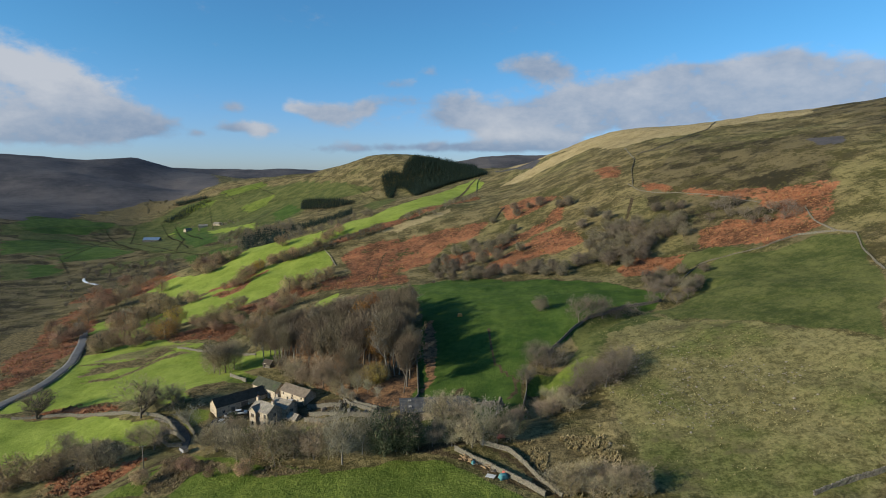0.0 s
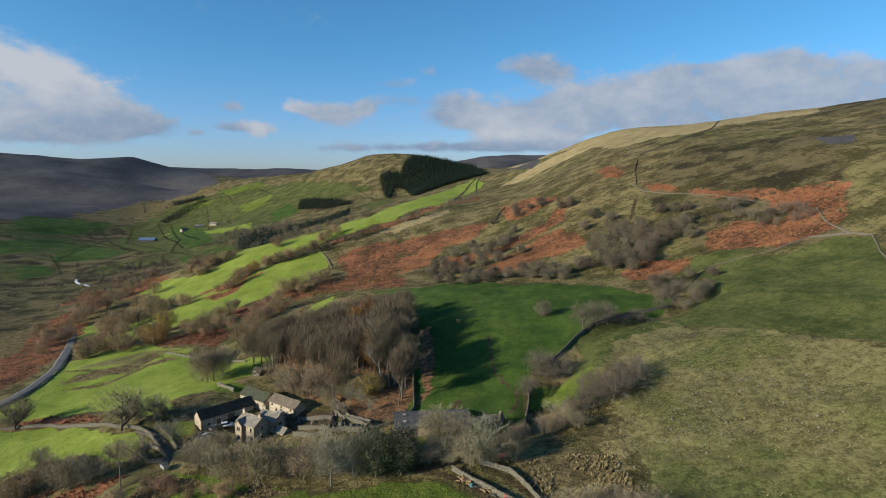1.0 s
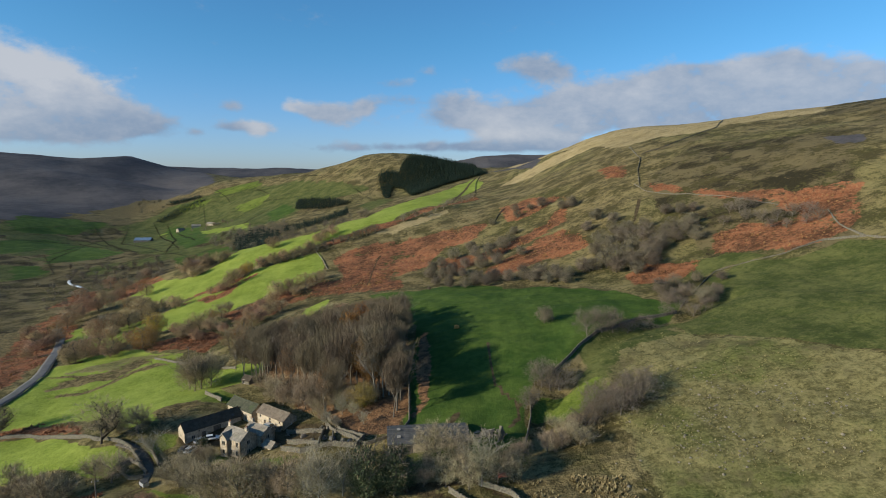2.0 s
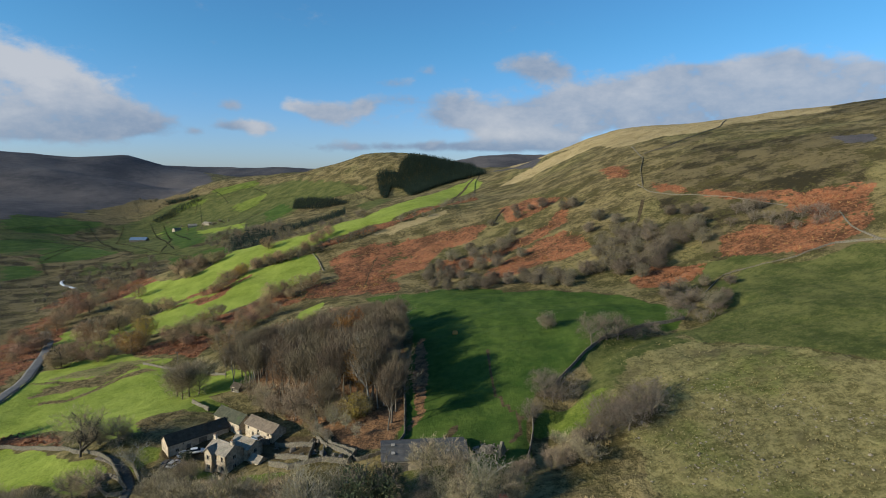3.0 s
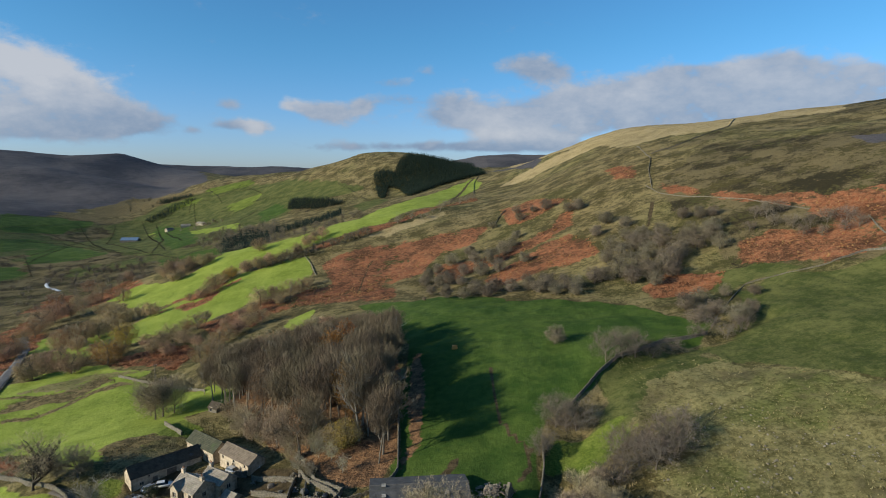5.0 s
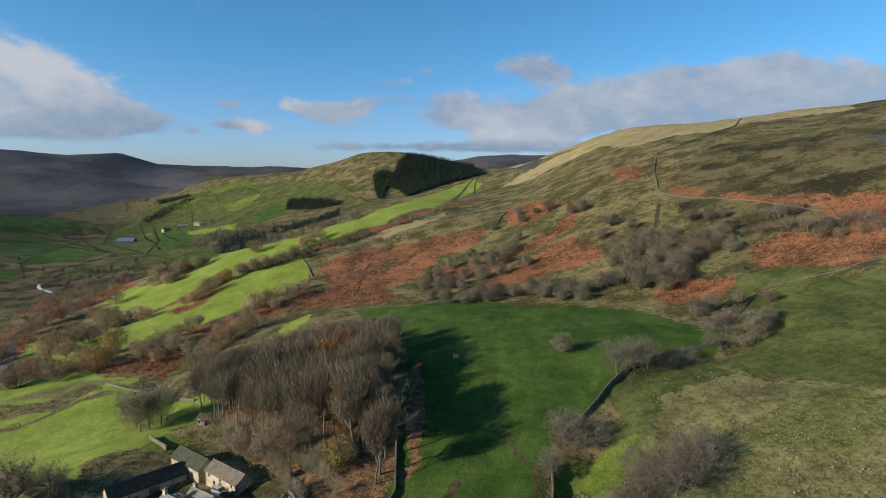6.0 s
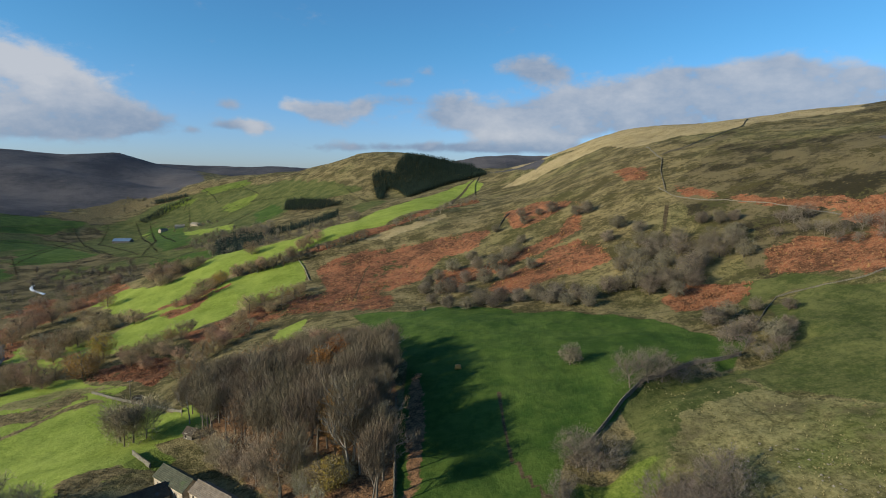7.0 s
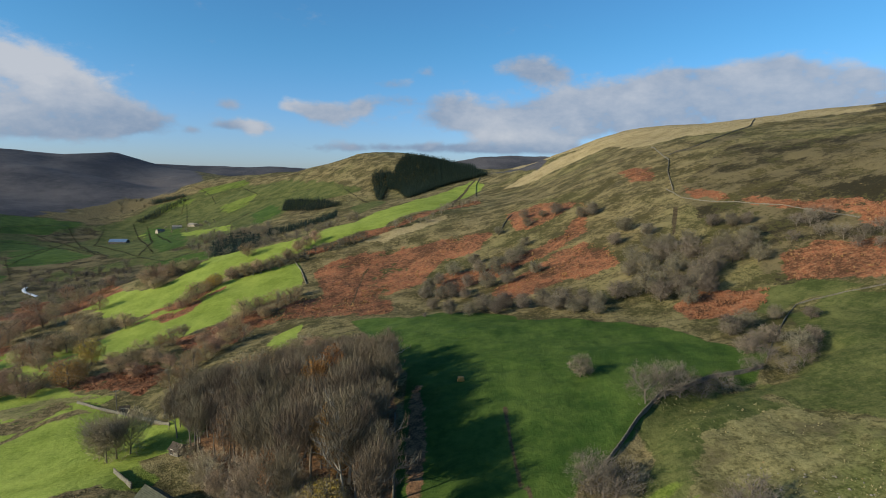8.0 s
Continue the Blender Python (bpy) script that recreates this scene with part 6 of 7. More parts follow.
trees("rusty", [(-230, 357, 9.7), (-253, 389, 8.9)])
trees("hedge", [(-180, 295, 11.8), (-182, 307, 10.9), (-174, 304, 11.3), (-162, 294, 10.3), (-163, 304, 8.2), (-181, 292, 8.7), (-165, 318, 7.2), (-230, 352, 8.6), (-231, 348, 7.9), (-246, 360, 9.0), (-266, 381, 8.7), (-235, 341, 8.6), (-221, 318, 7.4)])
trees("rusty", [(-98, 280, 9.4), (-97, 289, 8.4), (-99, 302, 8.8), (-97, 309, 9.0)])
trees("hedge", [(-95, 315, 8.2), (-93, 325, 8.5), (-87, 328, 8.5), (-105, 328, 8.0)])
trees("scrub", [(5, 303, 7.4), (13, 298, 6.7), (19, 303, 7.9), (27, 302, 7.7), (34, 299, 7.2), (42, 298, 8.2), (49, 293, 8.6), (56, 289, 8.0), (61, 287, 7.0), (69, 291, 7.7), (74, 291, 6.8), (45, 290, 6.1), (51, 283, 5.9), (58, 279, 5.5), (23, 295, 5.8), (-2, 326, 6.4), (-6, 351, 6.9)])
trees("scrub", [(80, 290, 9.8), (82, 281, 8.4), (88, 292, 10.0), (90, 283, 9.7), (96, 284, 9.8), (101, 290, 10.2), (96, 302, 9.2), (87, 309, 10.0), (85, 321, 9.1), (95, 315, 9.6), (104, 310, 9.5), (112, 303, 9.2), (115, 296, 9.2), (122, 299, 8.9), (107, 294, 9.1), (118, 309, 8.3), (108, 320, 8.5), (100, 323, 8.5), (94, 329, 7.9), (80, 311, 8.0), (122, 290, 7.9), (89, 273, 7.1), (98, 279, 7.3), (126, 306, 7.7)])
trees("scrub", [(92, 357, 7.7), (98, 343, 6.9), (122, 329, 6.3), (128, 323, 6.7), (133, 321, 6.1), (84, 346, 6.4)])
trees("scrub", [(1, 368, 7.9), (-4, 360, 7.7), (22, 372, 8.6), (31, 361, 10.6), (39, 370, 8.6), (44, 378, 7.5), (20, 388, 7.7), (9, 379, 8.7), (24, 347, 8.6), (15, 356, 7.6), (7, 343, 8.5), (33, 344, 7.9), (2, 344, 7.4), (13, 337, 6.0), (48, 390, 6.4), (47, 346, 6.3)])
trees("scrub", [(54, 436, 7.2), (54, 420, 6.3), (71, 420, 7.7), (81, 397, 7.2), (86, 395, 8.0), (37, 424, 5.6), (64, 426, 5.6)])
trees("purple", [(147, 300, 9.0), (153, 300, 7.6), (144, 304, 6.5), (150, 285, 7.7), (154, 280, 7.6), (160, 279, 7.2), (165, 275, 7.2), (163, 265, 6.5), (149, 276, 6.1), (146, 292, 6.4), (153, 271, 5.6), (159, 267, 5.6), (137, 295, 5.4)])
trees("scrub", [(88, 242, 6.6), (94, 245, 6.3), (92, 229, 5.9), (104, 247, 5.5), (96, 222, 6.9), (102, 226, 5.5), (84, 225, 5.3), (111, 241, 4.7)])
trees("scrub", [(39, 225, 7.2)])
trees("rusty", [(-59, 256, 17.5)])
trees("tall_gold", [(-32, 225, 19.5), (-29, 233, 21.0), (-23.3, 194.5, 19.5), (-21.0, 190.5, 15.0)])
row("olive", 7.5, 9.5, [(-54, 282), (-49, 285), (-55, 274), (-44, 276)])
row("tall_pale", 20, 24, [(-18.6, 185.5), (-16.4, 187.3), (-14.9, 188.2), (-16.4, 194.6), (-18.8, 193.2)])
row("gold", 8, 8.5, [(-22.5, 183.8)])
row("rusty", 4, 6, [(-45.2, 204.8), (-43.4, 202.3)])
row("bare", 5, 8, [(-19.2, 184.7), (-21.3, 187.0), (-28.0, 191.4), (-31.4, 196.1), (-25.3, 184.8), (-33.1, 192.7)])
trees("bare", [(-91.3, 227.0, 16.6), (-90.1, 229.7, 15.8), (-87.4, 231.9, 14.8), (-96.4, 233.9, 13.2)])
row("oak", 16.0, 16.5, [(-100.3, 182.5)])
row("oak", 13.0, 13.5, [(-158.5, 214.5)])
row("bare", 9.0, 11.0, [(-90.7, 185.3)])
row("pale", 8.0, 9.0, [(-79.7, 173.1)])
row("bare", 9.0, 10.0, [(-64.6, 155.3)])
row("bare", 5.0, 7.0, [(-96.7, 186.4), (-88.5, 186.2)])
trees("pale", [(-24.7, 133.5, 16.5), (-20.3, 137.0, 12.0), (9.9, 135.0, 12.0), (0.9, 145.3, 10.5)])
trees("olive", [(-42.6, 138.0, 13.5), (-50.4, 141.5, 12.5), (-38.6, 141.2, 12.0), (-28.8, 137.2, 10.5), (-45.2, 143.6, 10.5), (-33.4, 142.0, 10.0)])
trees("bare", [(-64.4, 155.8, 10.5), (-32.9, 138.8, 12.0), (-55.1, 145.8, 10.0), (-17.5, 139.2, 10.5), (-58.6, 150.7, 8.5), (-47.3, 146.5, 9.5), (-40.0, 146.0, 8.0)])
row("green", 3.5, 4.5, [(-68.2, 176.5), (-67.6, 177.9)])
trees("green", [(-14.5, 134.6, 13.0), (-8.9, 134.8, 12.0), (-11.9, 137.2, 11.0), (-17.0, 136.0, 8.5), (-6.2, 136.2, 8.0), (-8.5, 139.4, 12.5)])
trees("bare", [(-2.7, 137.3, 7.5), (2.3, 136.2, 7.5), (7.1, 134.0, 9.5), (13.5, 135.8, 9.0), (16.9, 136.2, 7.5), (-2.1, 147.3, 9.0), (4.6, 145.0, 9.0), (5.2, 138.6, 7.0), (-0.6, 140.4, 7.0), (17.7, 142.0, 7.0), (20.2, 144.6, 6.5)])
trees("bare", [(-113.9, 163.2, 11.5), (-108.0, 161.0, 10.5), (-100.1, 156.5, 10.0), (-96.3, 157.2, 9.0), (-103.4, 157.8, 8.0), (-86.6, 163.4, 10.0), (-91.1, 164.2, 8.5)])
trees("olive", [(-123.8, 158.0, 10.5), (-117.4, 156.6, 8.5), (-113.4, 157.4, 8.5), (-126.0, 154.5, 8.5)])
row("olive", 4, 5.5, [(-116.8, 157.2), (-119.5, 160.1)])
row("hedge", 3, 5, [(-65.0, 142.2), (-59.7, 138.4), (-74.0, 146.7), (-79.6, 142.7), (-69.6, 147.2), (-55.7, 139.1), (-50.0, 135.5)])
row("bare", 6.0, 8.0, [(-69.4, 158.6), (-64.6, 160.4)])
row("bare", 5.0, 7.0, [(-65.4, 169.4), (-61.6, 165.7), (-66.7, 165.8)])
row("purple", 8.0, 10.0, [(32.8, 179.5), (35.5, 179.8), (30.3, 179.8)])
row("purple", 5.0, 6.0, [(26.4, 172.7), (24.6, 169.5)])
row("purple", 6.5, 8.5, [(39.6, 156.3), (43.3, 158.2), (46.4, 159.6), (50.2, 161.8), (53.4, 164.1), (43.8, 162.5), (37.0, 154.8), (45.7, 155.2), (52.3, 159.0), (40.6, 161.1)])
row("bare", 5.0, 7.0, [(30.9, 153.1), (28.2, 150.4), (32.6, 150.2), (26.3, 147.5), (29.5, 147.8), (33.8, 147.2), (33.7, 155.1)])
row("purple", 9.0, 11.0, [(49.8, 205.5), (55.2, 207.3), (58.9, 207.8)])
row("purple", 5.0, 7.0, [(80.2, 216.4), (86.3, 219.6), (88.9, 214.5), (93.9, 216.4), (99.2, 222.4), (87.9, 228.2), (64.0, 207.7), (70.4, 210.3)])
row("bare", 5.0, 8.0, [(23.8, 113.4), (26.0, 115.1), (28.0, 113.5), (30.6, 114.6), (32.6, 113.0), (35.2, 114.0), (36.9, 111.6), (38.8, 110.4), (26.4, 111.4), (30.8, 110.6), (35.1, 109.7), (40.6, 108.9), (30.0, 116.9)])
row("scrub", 2.0, 3.0, [(-5, 305)])
thicket("wood", 108, 17.0, 22.5, [(-72.2, 233.3), (-72.4, 257.9), (-63, 266), (-48, 268), (-31, 266), (-15.3, 252.6), (-11.7, 222.1), (-9.3, 185.4), (-14.7, 177.9), (-20.9, 181.4), (-32.5, 194.7), (-45.8, 208.8), (-59.8, 219.8)])
trees("wood", [(-61.2, 216.7, 19), (-51.9, 216.1, 19), (-51.6, 211.1, 19), (-44.8, 204.5, 19), (-39.7, 201.9, 19), (-38.8, 221.3, 19), (-45.9, 230.0, 19), (-74.4, 240.9, 18.8), (-58.8, 220.5, 19), (-66.6, 230.1, 19), (-64.9, 241.2, 19), (-60.4, 241.0, 19), (-49.5, 223.1, 19), (-78.8, 245.0, 16.3), (-38.9, 210.3, 19), (-50.2, 218.0, 19)])
thicket("wood", 10, 11.4, 16.0, [(-72.1, 225.9), (-87.3, 251.5), (-80.9, 256.3), (-71.5, 259.3), (-57.5, 230.2), (-63.2, 219.7)])
thicket("wood", 6, 16, 20, [(-37.8, 189.3), (-29.3, 194.0), (-13.3, 188.5), (-9.2, 172.8), (-11.5, 167.7), (-19.6, 173.5), (-28.2, 178.4)])
thicket("pale", 9, 4, 7, [(-37.4, 184.1), (-32.9, 190.5), (-27.7, 184.7), (-19.2, 170.3), (-23.1, 167.2), (-31.5, 172.0)])
thicket("bare", 13, 7, 11, [(-64, 216), (-50, 208), (-38, 199), (-31, 192), (-28, 186), (-38, 190), (-50, 200), (-62, 210)])
thicket("bare", 8, 4, 7, [(-57.6, 213.0), (-40.6, 197.6), (-37.8, 189.3), (-47.5, 197.0), (-60.3, 209.5)])
thicket("conifer", 138, 10, 13, [(-228, 645), (-247, 711), (-226, 727), (-179, 656), (-149, 513)])
thicket("conifer", 300, 4.5, 6.5, [(-199, 724), (-142, 733), (-124, 780), (-111, 708), (-143, 679), (-179, 676)])
thicket("conifer", 160, 5, 7, [(-515, 1059), (-510, 1121), (-478, 1157), (-458, 1135), (-480, 1091), (-497, 1045)])
thicket("conifer", 150, 5, 7, [(-557, 1200), (-488, 1180), (-474, 1160), (-537, 1168)])
thicket("conifer", 380, 5, 7, [(-217, 874), (-228, 938), (-165, 879), (-123, 818), (-160, 817)])
thicket("hedge", 70, 7, 11, [(-288, 729), (-292, 817), (-194, 743), (-155, 645), (-148, 503), (-234, 649)])
thicket("hedge", 36, 7, 10, [(-269, 702), (-260, 766), (-196, 737), (-179, 676), (-235, 695)])
thicket("hedge", 26, 6, 9, [(-139, 525), (-139, 662), (-78, 650), (-72, 607), (-95, 511), (-120, 488)])
thicket("hedge", 35, 5, 8, [(-143, 446), (-122, 454), (-85, 464), (-51, 481), (-50, 472), (-83, 454), (-114, 438)])
thicket("hedge", 16, 5, 8, [(-51, 481), (-6, 507), (36, 618), (34, 584), (-6, 492)])
thicket("hedge", 24, 6, 9, [(-424, 660), (-367, 654), (-317, 659), (-278, 575), (-325, 559), (-376, 590)])
thicket("hedge", 16, 5, 8, [(-668, 1269), (-625, 1303), (-528, 1173), (-552, 1132), (-580, 1127)])
thicket("hedge", 14, 5, 7, [(-442, 987), (-408, 992), (-341, 962), (-317, 908), (-405, 945)])
thicket("hedge", 44, 4, 7, [(-405, 587), (-357, 563), (-328, 590), (-297, 632), (-226, 509), (-279, 532), (-304, 487), (-313, 465)])
thicket("hedge", 16, 4, 6, [(-398, 684), (-332, 643), (-301, 652), (-297, 632), (-323, 609), (-371, 632)])
thicket("forest", 2000, 6.5, 9, [(-80, 822), (-97, 917), (-90, 931), (-66, 914), (-60, 950), (-49, 985), (-20, 976), (12, 962), (51, 932), (65, 837), (34, 833), (-1, 809), (-23, 780), (-35, 767), (-51, 839), (-70, 864), (-71, 804)])


def far_hedge(line, gap=2.6):
    """A hedge or bushy wall seen across the valley, as one thing."""
    rng = np.random.RandomState(int(abs(line[0][0])) + len(line))
    p, _ = along(line, gap)
    verts, faces = [], []
    for q in p:
        if rng.rand() < 0.08:
            continue
        v, f = SHRUBS[rng.randint(len(SHRUBS))]
        h, o, t = rng.uniform(0.8, 1.7), len(verts), rng.uniform(0, 6.28)
        x, y = q[0] + rng.normal(0, 0.35), q[1] + rng.normal(0, 0.4)
        c, s, z = math.cos(t) * h * 1.5, math.sin(t) * h * 1.5, ground_z(x, y)
        verts += [(x + c * a[0] - s * a[1], y + s * a[0] + c * a[1], z + a[2] * h) for a in v[::1]]
        faces += [tuple(o + i for i in a) for a in f]
    return tagged(new("hedge", mesh_of("hedge", verts, faces, DARK_HEDGE)), "dark bushy hedge between two valley fields", "hedge", kind="stuff")


far_hedge([(-513, 1071), (-484, 1113), (-442, 1121), (-401, 1114), (-353, 1157)])
far_hedge([(-362, 970), (-333, 1001), (-298, 1023)])
far_hedge([(-289, 856), (-285, 937), (-272, 970)])
far_hedge([(-453, 1116), (-401, 995)])
far_hedge([(-480, 1218), (-413, 1127), (-387, 1080)])
far_hedge([(-407, 1133), (-343, 1176), (-307, 1220)])
far_hedge([(-553, 1044), (-496, 1058)])
far_hedge([(-335, 713), (-279, 663), (-261, 696)])
far_hedge([(-712, 973), (-686, 1025), (-582, 1027)])
far_hedge([(-632, 866), (-579, 921), (-578, 1015)])
far_hedge([(-580, 912), (-525, 883), (-407, 766)])
far_hedge([(-518, 713), (-494, 736), (-523, 879)])
far_hedge([(-494, 681), (-435, 712), (-402, 757)])
far_hedge([(-423, 634), (-433, 600)])
far_hedge([(-497, 733), (-416, 630)])
far_hedge([(-544, 1015), (-481, 877), (-344, 722)])
far_hedge([(-491, 1047), (-376, 831), (-337, 719)])
far_hedge([(-503, 1112), (-455, 1151), (-388, 1182), (-307, 1171)])
far_hedge([(-423, 1000), (-347, 1027), (-262, 1005), (-195, 958)])
far_hedge([(-485, 1050), (-444, 1072), (-469, 1146)])
far_hedge([(-350, 956), (-303, 1012), (-234, 967)])
far_hedge([(-364, 1143), (-303, 1044)])
far_hedge([(-269, 1108), (-197, 1010), (-151, 978)])
far_hedge([(-156, 940), (-109, 852), (-87, 802)])
far_hedge([(-652, 891), (-627, 952), (-590, 994), (-414, 763)])
far_hedge([(-602, 824), (-575, 851), (-539, 868), (-402, 749)])
far_hedge([(-530, 727), (-466, 694), (-504, 827)])
far_hedge([(-401, 601), (-402, 675), (-385, 724)])
far_hedge([(-563, 1030), (-514, 1047), (-327, 731)])
far_hedge([(-469, 820), (-372, 725), (-323, 723)])
far_hedge([(-344, 698), (-298, 713), (-262, 744)])
far_hedge([(-425, 1129), (-357, 1120), (-277, 1060)])
far_hedge([(-699, 954), (-691, 1033), (-654, 1068)])
far_hedge([(-166, 817), (-124, 844), (-98, 831)])
far_hedge([(-465, 916), (-435, 962), (-329, 783)])
far_hedge([(-247, 856), (-185, 836), (-142, 858)])

# ---- stones on the knoll, far buildings, odds and ends ----
def pebble(rng, size):
    """A blunt, faceted stone."""
    bm = bmesh.new()
    bmesh.ops.create_icosphere(bm, subdivisions=1, radius=1.0)
    k = np.array([1.0, rng.uniform(0.6, 1.0), rng.uniform(0.45, 0.8)]) * size
    for v in bm.verts:
        v.co = Vector(np.array(v.co) * k * rng.uniform(0.75, 1.2))
    return bm


def stone_field(outline, n, low, high, seed):
    """Loose stones strewn over rough grass, as one thing."""
    rng = np.random.RandomState(seed)
    protos = []
    for _ in range(8):
        bm = pebble(rng, 1.0)
        protos.append((np.array([v.co[:] for v in bm.verts]), [[v.index for v in f.verts] for f in bm.faces]))
        bm.free()
    o = np.array(outline)
    verts, faces, made = [], [], 0
    while made < n:
        p = o.min(0) + rng.rand(2) * (o.max(0) - o.min(0))
        if inside(p[:1], p[1:], outline)[0] < 0 or wander(p[:1], p[1:], 9, 60)[0] + 0.6 * wander(p[:1], p[1:], 3.5, 61)[0] < rng.uniform(-0.1, 0.7):
            continue
        v, f = protos[rng.randint(8)]
        s, t, z, b = low + (high - low) * rng.rand() ** 3, rng.uniform(0, 6.28), ground_z(*p), len(verts)
        c, d = math.cos(t) * s, math.sin(t) * s
        verts += [(p[0] + c * q[0] - d * q[1], p[1] + d * q[0] + c * q[1], z + 0.25 * s + q[2] * s) for q in v]
        faces += [[b + i for i in q] for q in f]
        made += 1
    return tagged(new("loose_stones", mesh_of("loose_stones", verts, faces, ROCK)), "pale loose stones strewn over rough grass", "stones", kind="stuff")


def boulders(outline, n, low, high, seed):
    rng = np.random.RandomState(seed)
    for p in scatter(outline, n, rng):
        s = rng.uniform(low, high)
        bm = pebble(rng, s)
        ob = new("boulder", finish(bm, "boulder", ROCK))
        ob.matrix_basis = pose(p[0], p[1], ground_z(*p) + 0.2 * s, 0, 0, rng.uniform(0, 360))
        tagged(ob, "pale gritstone boulder half sunk in rough grass", "boulder", "boulders on the knoll")


KNOLL_SIDES = [[(49.6, 167.6), (60.5, 177.9), (78.0, 165.2), (97.0, 143.4), (93.1, 128.9), (80.0, 122.2), (59.9, 124.4), (47.4, 137.1), (43.1, 152.6)], [(55.9, 151.1), (68.2, 150.3), (89.8, 148.8), (89.5, 134.9), (76.8, 126.0), (59.2, 127.7), (52.6, 137.2)], [(54.1, 210.0), (81.0, 193.6), (97.7, 156.8), (106.9, 134.6), (86.9, 107.3), (57.9, 107.4), (44.7, 117.4), (41.3, 135.3)]]
stone_field([(49.6, 167.6), (60.5, 177.9), (78.0, 165.2), (97.0, 143.4), (93.1, 128.9), (80.0, 122.2), (59.9, 124.4), (47.4, 137.1), (43.1, 152.6)], 420, 0.07, 0.36, 71)
stone_field([(55.9, 151.1), (68.2, 150.3), (89.8, 148.8), (89.5, 134.9), (76.8, 126.0), (59.2, 127.7), (52.6, 137.2)], 330, 0.07, 0.34, 72)
boulders([(49.6, 167.6), (60.5, 177.9), (78.0, 165.2), (97.0, 143.4), (93.1, 128.9), (80.0, 122.2), (59.9, 124.4), (47.4, 137.1), (43.1, 152.6)], 26, 0.28, 0.5, 73)
boulders([(39.1, 140.3), (45.7, 140.6), (42.9, 127.1), (37.8, 127.4)], 4, 0.2, 0.5, 74)


def cottage(name, x, y, turn, length, width, eave, ridge, label, roof, walls=None, windows=3, category="house", seed=20):
    holes = [(k * length / windows + 0.7, 1.0, k * length / windows + 1.8, 2.2) for k in range(windows)]
    return building(name, (x, y, ground_z(x, y) - 0.3), turn, length, width, eave, ridge, label, roof, front=holes, wall_mat=walls, category=category, seed=seed, courses=6)


cottage("hay_barn", -470.0, 893.0, 8, 24.0, 14.0, 3.6, 7.0, "large barn with a pale blue sheet roof", BLUE_SHEET, PLANK, 4, "barn", 21)
cottage("far_farmhouse", -413.0, 968.0, 20, 14.0, 8.0, 5.0, 7.5, "distant stone farmhouse among valley trees", SLATE, None, 3, "house", 22)
cottage("far_barn", -392.0, 975.0, -30, 18.0, 8.0, 4.0, 6.5, "distant stone barn beside a valley farm", SLATE, None, 3, "barn", 23)
cottage("far_barn", -432.0, 962.0, 60, 12.0, 7.0, 4.0, 6.2, "small distant stone barn in the valley", BROWN_SLATE, None, 2, "barn", 24)
cottage("field_barn", -232.0, 548.0, 30, 8.0, 5.5, 4.0, 6.0, "lone stone field barn below the pastures", SLATE, None, 2, "barn", 25)
cottage("stone_hut", -72.8, 224.5, -30, 4.0, 3.2, 2.2, 3.6, "small dark stone hut at the wood's edge", DARK_SLATE, WALLSTONE, 1, "hut", 26)
cottage("stone_hut", -110.5, 268.0, 20, 3.0, 2.6, 1.7, 2.6, "low stone sheep hut on the field wall", DARK_SLATE, WALLSTONE, 1, "hut", 27)


def pole(x, y, height=8.0):
    """A wooden pole with a cross-arm and two insulators."""
    z = ground_z(x, y)
    home = thing("telegraph_pole", (x, y, z), 20, "weathered wooden pole with a short cross-arm", "pole", "poles")
    bm = bmesh.new()
    bmesh.ops.create_cone(bm, cap_ends=True, segments=8, radius1=0.16, radius2=0.11, depth=height + 0.6, matrix=Matrix.Translation((0, 0, height / 2 - 0.3)))
    part("post", finish(bm, "post", PLANK, True), home)
    arm = part("cross_arm", boxed((-0.8, -0.06, height - 0.5), (0.8, 0.06, height - 0.36), "arm", PLANK, 0.01), home)
    for dx in (-0.7, 0.7):
        bm = bmesh.new()
        bmesh.ops.create_cone(bm, cap_ends=True, segments=8, radius1=0.07, radius2=0.05, depth=0.2, matrix=Matrix.Translation((dx, 0, height - 0.25)))
        part("insulator", finish(bm, "insulator", WHITE), arm)


pole(-113.0, 271.0), pole(-84.0, 152.5, 7.0)


def heap(x, y, spread, n, low, high, mat, label, name="rubble_heap", category="rubble", seed=3, tall=0.5):
    """A heap of lumps, each leaning on the next."""
    rng = np.random.RandomState(seed)
    verts, faces = [], []
    z0 = ground_z(x, y)
    for _ in range(n):
        bm = pebble(rng, rng.uniform(low, high))
        r = abs(rng.normal(0, spread * 0.5))
        t = rng.uniform(0, 6.28)
        c = np.array([x + r * math.cos(t), y + r * math.sin(t), 0])
        c[2] = ground_z(c[0], c[1]) + max(0.0, tall * (1 - r / spread)) * rng.rand() + 0.1
        o = len(verts)
        verts += [c + np.array(v.co[:]) for v in bm.verts]
        faces += [[o + v.index for v in f.verts] for f in bm.faces]
        bm.free()
    return tagged(new(name, mesh_of(name, verts, faces, mat)), label, category, kind="stuff")


heap(12.0, 158.5, 3.5, 90, 0.15, 0.5, ROCK, "heap of pale stones in the field corner", seed=4)
heap(13.5, 156.8, 4.5, 160, 0.12, 0.35, PLANK, "tangle of brushwood and old timber", "brush_heap", "brushwood", seed=5, tall=0.9)
CUT_WOOD = surface("cut_wood", (0.17, 0.115, 0.062), (0.34, 0.235, 0.125), 3.0, bump=0.4)
BOARD = surface("pale_board", (0.42, 0.42, 0.40), (0.58, 0.58, 0.55), 1.0, rough=0.6, bump=0.1)


